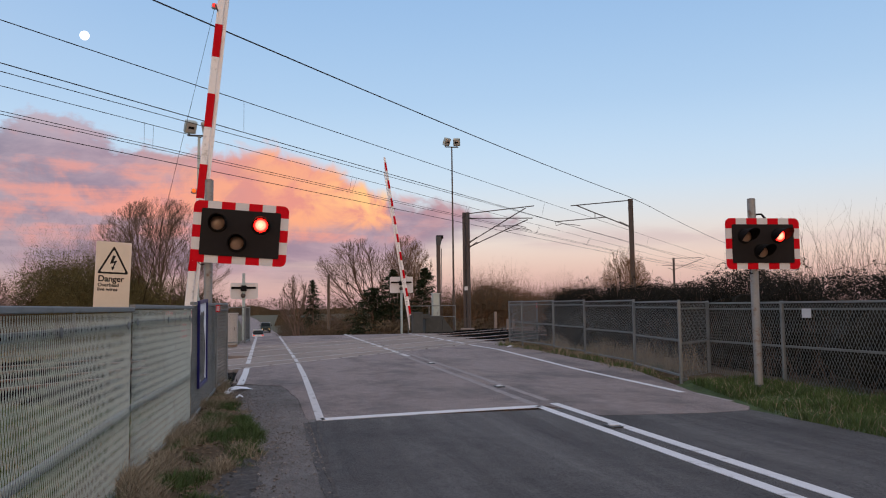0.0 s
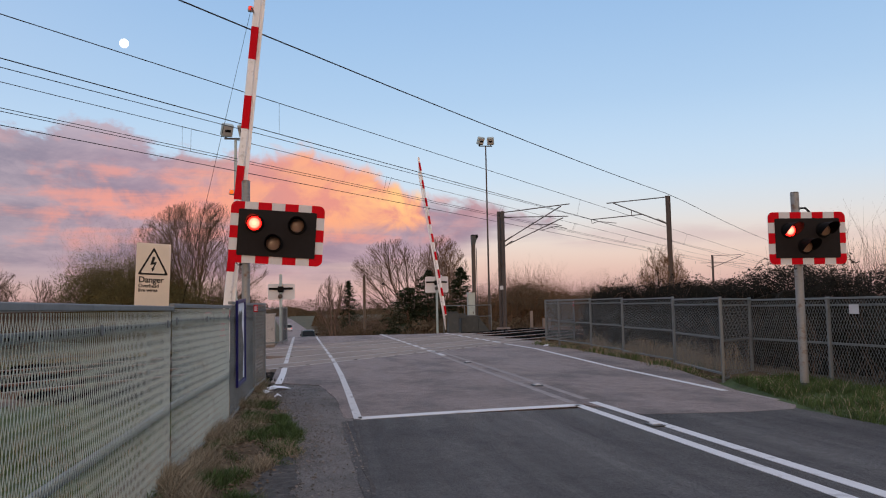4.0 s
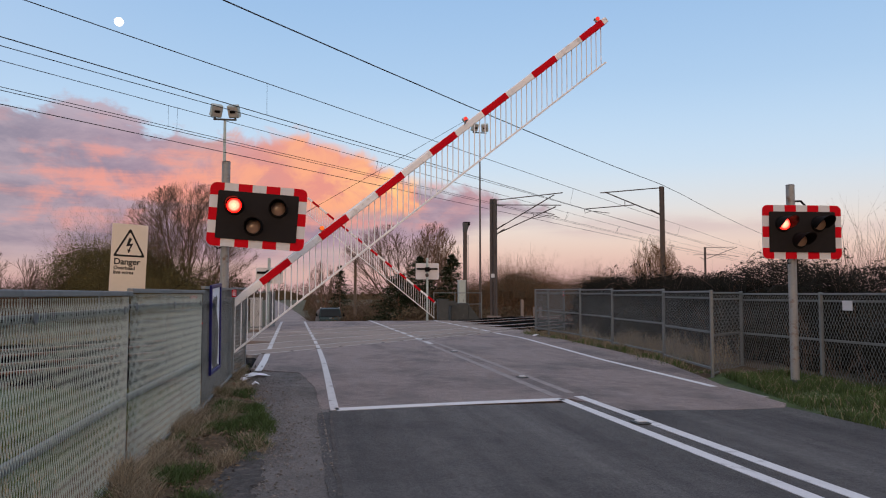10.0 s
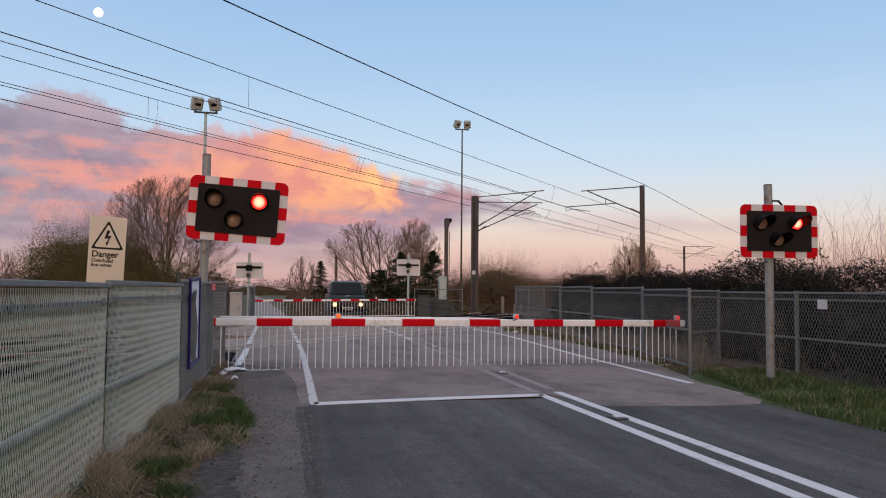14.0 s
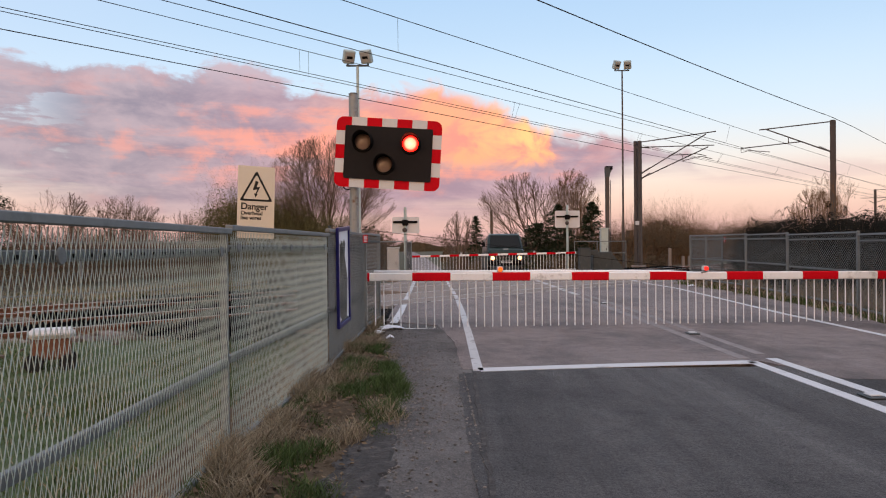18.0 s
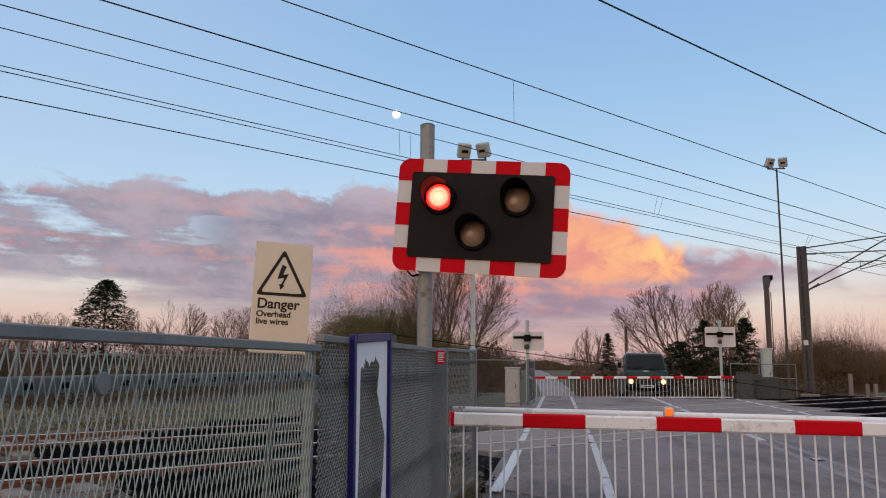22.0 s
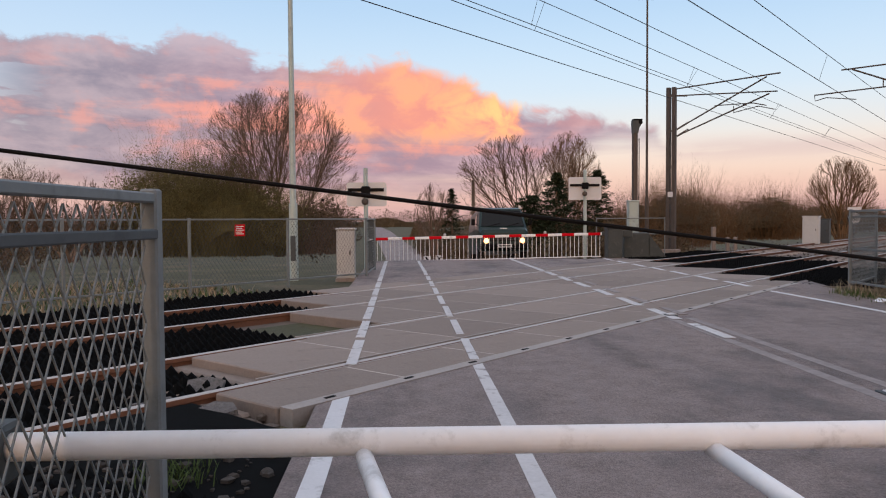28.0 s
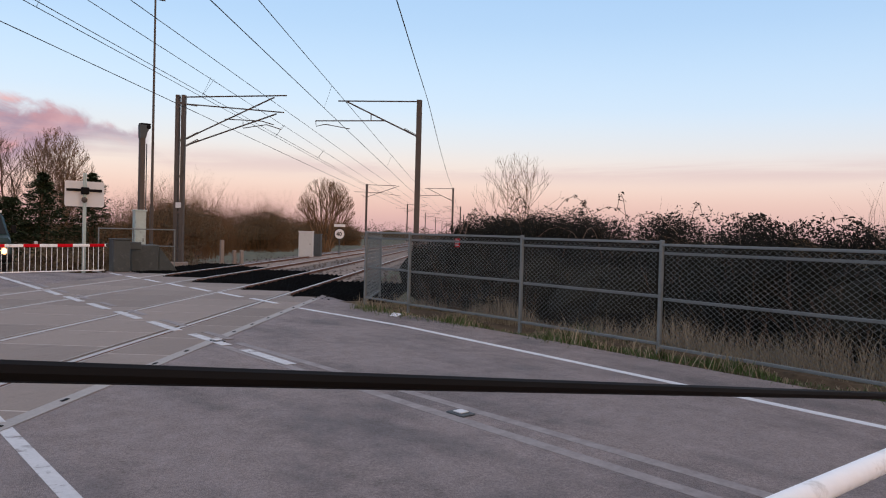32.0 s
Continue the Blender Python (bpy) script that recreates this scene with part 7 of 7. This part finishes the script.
# chevron posts beside the far road
for cx_ in (0.0, 0.9):
    cs = thing("chevron_post", "black and white marker board on a short post", "road marker", pose(2.35 + cx_, 66 + cx_, land_z(2.4, 66)), "chevron posts")
    part("post", Shape().rod((0, 0, -0.2), (0, 0, 0.5), 0.05), M["wood"], cs)
    part("board", Shape().cbox(-0.25, -0.03, 0.5, 0.25, 0.0, 1.05, 0.01), M["board_white"], cs)
    part("chevron", Shape().prism([(-0.2, 0.55), (-0.05, 0.55), (0.1, 0.78), (-0.05, 1.0), (-0.2, 1.0), (-0.05, 0.78)], 0.031, 0.035, UP), M["hood"], cs)

# the moon, far behind everything
ma_, me_ = radians(-12.87), radians(18.64)
mo = Vector((math.sin(ma_) * math.cos(me_), math.cos(ma_) * math.cos(me_), math.sin(me_))) * 2400
solid("moon", Shape().blob((0, 0, 0), 12.8, 12.8, 12.8, 12, 24), M["moon"], "pale nearly full moon", "moon", Matrix.Translation(mo), kind="structure", smooth=True)

# dead leaves and crumbs of earth among the clumps
rn = random.Random(31)
V, F = [], []
for i in range(9000):
    y = rn.uniform(1.5, 12.8)
    x = -0.25 + abs(rn.gauss(0, 0.40))
    if x > verge_edge(y) + 0.25 * rn.random() ** 3:
        continue
    r, a = rn.uniform(0.006, 0.022), rn.uniform(0, 6.28)
    c, s_ = math.cos(a) * r, math.sin(a) * r
    zz = max(0.004, turf_z(x, y)) + rn.uniform(0.002, 0.02)
    o = len(V)
    V += [(x - c, y - s_, zz), (x + s_ * 0.6, y - c * 0.6, zz + r * 0.5), (x + c, y + s_, zz + r * 0.3), (x - s_ * 0.6, y + c * 0.6, zz)]
    F.append((o, o + 1, o + 2, o + 3))
solid("dead_leaves", Shape().add(V, F), M["leaf_litter"], "dead brown leaves scattered on the verge", "leaves", kind="stuff")
# rubble, stones and tufts in the pit between the fence and the deck
st, tuft = Shape(), []
for i in range(240):
    x, y = rn.uniform(-1.5, 0.0), rn.uniform(12.9, 15.3)
    r = 0.008 + 0.03 * rn.random() ** 2
    st.blob((x, y, -0.015), r * 1.2, r, r * 0.7, 3, 5, 0.6, rn)
solid("rubble", st, M["rubble"], "dark rubble between the fence and the deck", "stones", kind="stuff")


def pit_tufts(rn):
    k = rn.choice(((-0.35, 13.3), (-0.6, 13.7), (-0.15, 13.05), (-0.5, 14.5)))
    return k[0] + rn.gauss(0, 0.10), k[1] + rn.gauss(0, 0.12), -0.02, 1.0


solid("grass_tufts", blades(random.Random(8), 700, pit_tufts, 0.10, 0.9, 0.004), M["blade"], "green tufts among the rubble", "grass", kind="stuff")

# a bird that leaves one tree and settles in another
bird = thing("bird", "small dark bird in flight", "bird", pose(9.0, 60, 5))
part("body", Shape().blob((0, 0, 0), 0.15, 0.045, 0.045, 6, 8), M["hood"], bird, smooth=True)
part("tail", Shape().prism([(0.12, -0.02), (0.28, -0.05), (0.28, 0.05), (0.12, 0.02)], -0.006, 0.006, Matrix()), M["hood"], bird)
for side in (-1, 1):
    part("wing", Shape().add([(-0.07, side * 0.03, 0.01), (0.06, side * 0.03, 0.01), (0.10, side * 0.30, 0.14), (-0.02, side * 0.22, 0.12), (-0.07, side * 0.03, 0.0), (0.06, side * 0.03, 0.0), (0.10, side * 0.30, 0.135), (-0.02, side * 0.22, 0.11)],
                             ((0, 1, 2, 3), (7, 6, 5, 4), (0, 4, 5, 1), (1, 5, 6, 2), (2, 6, 7, 3), (3, 7, 4, 0))), M["hood"], bird)


# ---- what moves ----
FLASH_START, FLASH_HALF = -0.462, 0.3712
NEAR_BOOM = ((0.0, 84.8), (6.5, 84.5), (7.0, 83.2), (7.5, 76.5), (8.0, 68.5), (8.5, 60.8), (9.0, 53.2), (9.5, 45.6), (10.0, 38.5), (10.5, 31.8), (11.0, 24.8), (11.5, 17.8), (12.0, 11.0), (12.5, 4.6),
             (13.0, 2.2), (13.5, 0.2), (14.5, -0.4), (32.0, -0.4))
FAR_BOOM = ((0.0, 81.0), (6.8, 81.0), (7.5, 76.0), (8.0, 69.0), (8.5, 62.0), (9.0, 54.5), (9.5, 46.0), (10.0, 39.0), (10.5, 35.0), (11.0, 31.0), (11.5, 24.5), (12.0, 17.0), (12.5, 10.5), (13.0, 5.5),
            (13.5, 1.0), (14.5, -0.9), (32.0, -0.9))
VAN = ((0.0, 4.6, 150), (2.0, 4.4, 128), (4.0, 3.4, 106), (6.0, 2.9, 88), (8.0, 2.95, 74), (9.0, 3.25, 67), (10.0, 3.7, 61), (11.0, 4.1, 57.5), (12.0, 4.4, 53), (13.0, 4.3, 45.5), (13.5, 4.3, 42.6), (14.5, 4.32, 40.2), (32.0, 4.32, 40.2))
WHITE_CAR = ((0.0, 122), (2.0, 142), (6.0, 187), (9.0, 230), (16.0, 330), (32.0, 480))
BIRD = ((0.0, 6.8, 60.5, 3.2), (4.2, 6.8, 60.5, 3.2), (5.5, 1.52, 55.0, 3.93), (6.0, 0.63, 55.0, 3.42), (6.6, -0.43, 55.0, 3.3), (7.6, -4.5, 59.0, 2.6), (32.0, -4.5, 59.0, 2.6))



def flash_rows():
    """The lit insert stands in one outer lens, then in the other."""
    rows = []
    t = FLASH_START
    at = 0
    poses = (pose(-0.325, -0.052, 0.13), pose(0.275, -0.052, 0.135))
    while t < 32.2:
        a = max(0.0, t)
        e = min(32.0, t + FLASH_HALF - 1 / 30)
        if e > a:
            rows += [(a, poses[at]), (e, poses[at])]
        at = 1 - at
        t += FLASH_HALF
    out = []
    for t, p in rows:
        if not out or frame(t) > frame(out[-1][0]):
            out.append((t, p))
    return out


def road_pose(x, y, turn):
    slope = math.degrees(math.atan2(road_z(y + 1) - road_z(y - 1), 2))
    heading = math.degrees(math.atan2(road_x(y + 1) - road_x(y - 1), 2))
    m = Matrix.Translation((x + road_x(y), y, road_z(y))) @ pose(0, 0, 0, slope, 0, 0) @ pose(0, 0, 0, 0, 0, -heading)
    return m @ pose(0, 0, 0, 0, 0, turn)


def motions():
    for lit in (lit_left, lit_right):
        walk(lit, flash_rows())
    swing(near_barrier, NEAR_BOOM, BOOM_YAW)
    swing(far_barrier, FAR_BOOM, 0.0)
    walk(van, [(t, road_pose(x, y, 0)) for t, x, y in VAN])
    walk(bird, [(t, pose(x, y, z)) for t, x, y, z in BIRD])
    walk(white_car, [(t, road_pose(2.2, y, 0)) for t, y in WHITE_CAR])


motions()
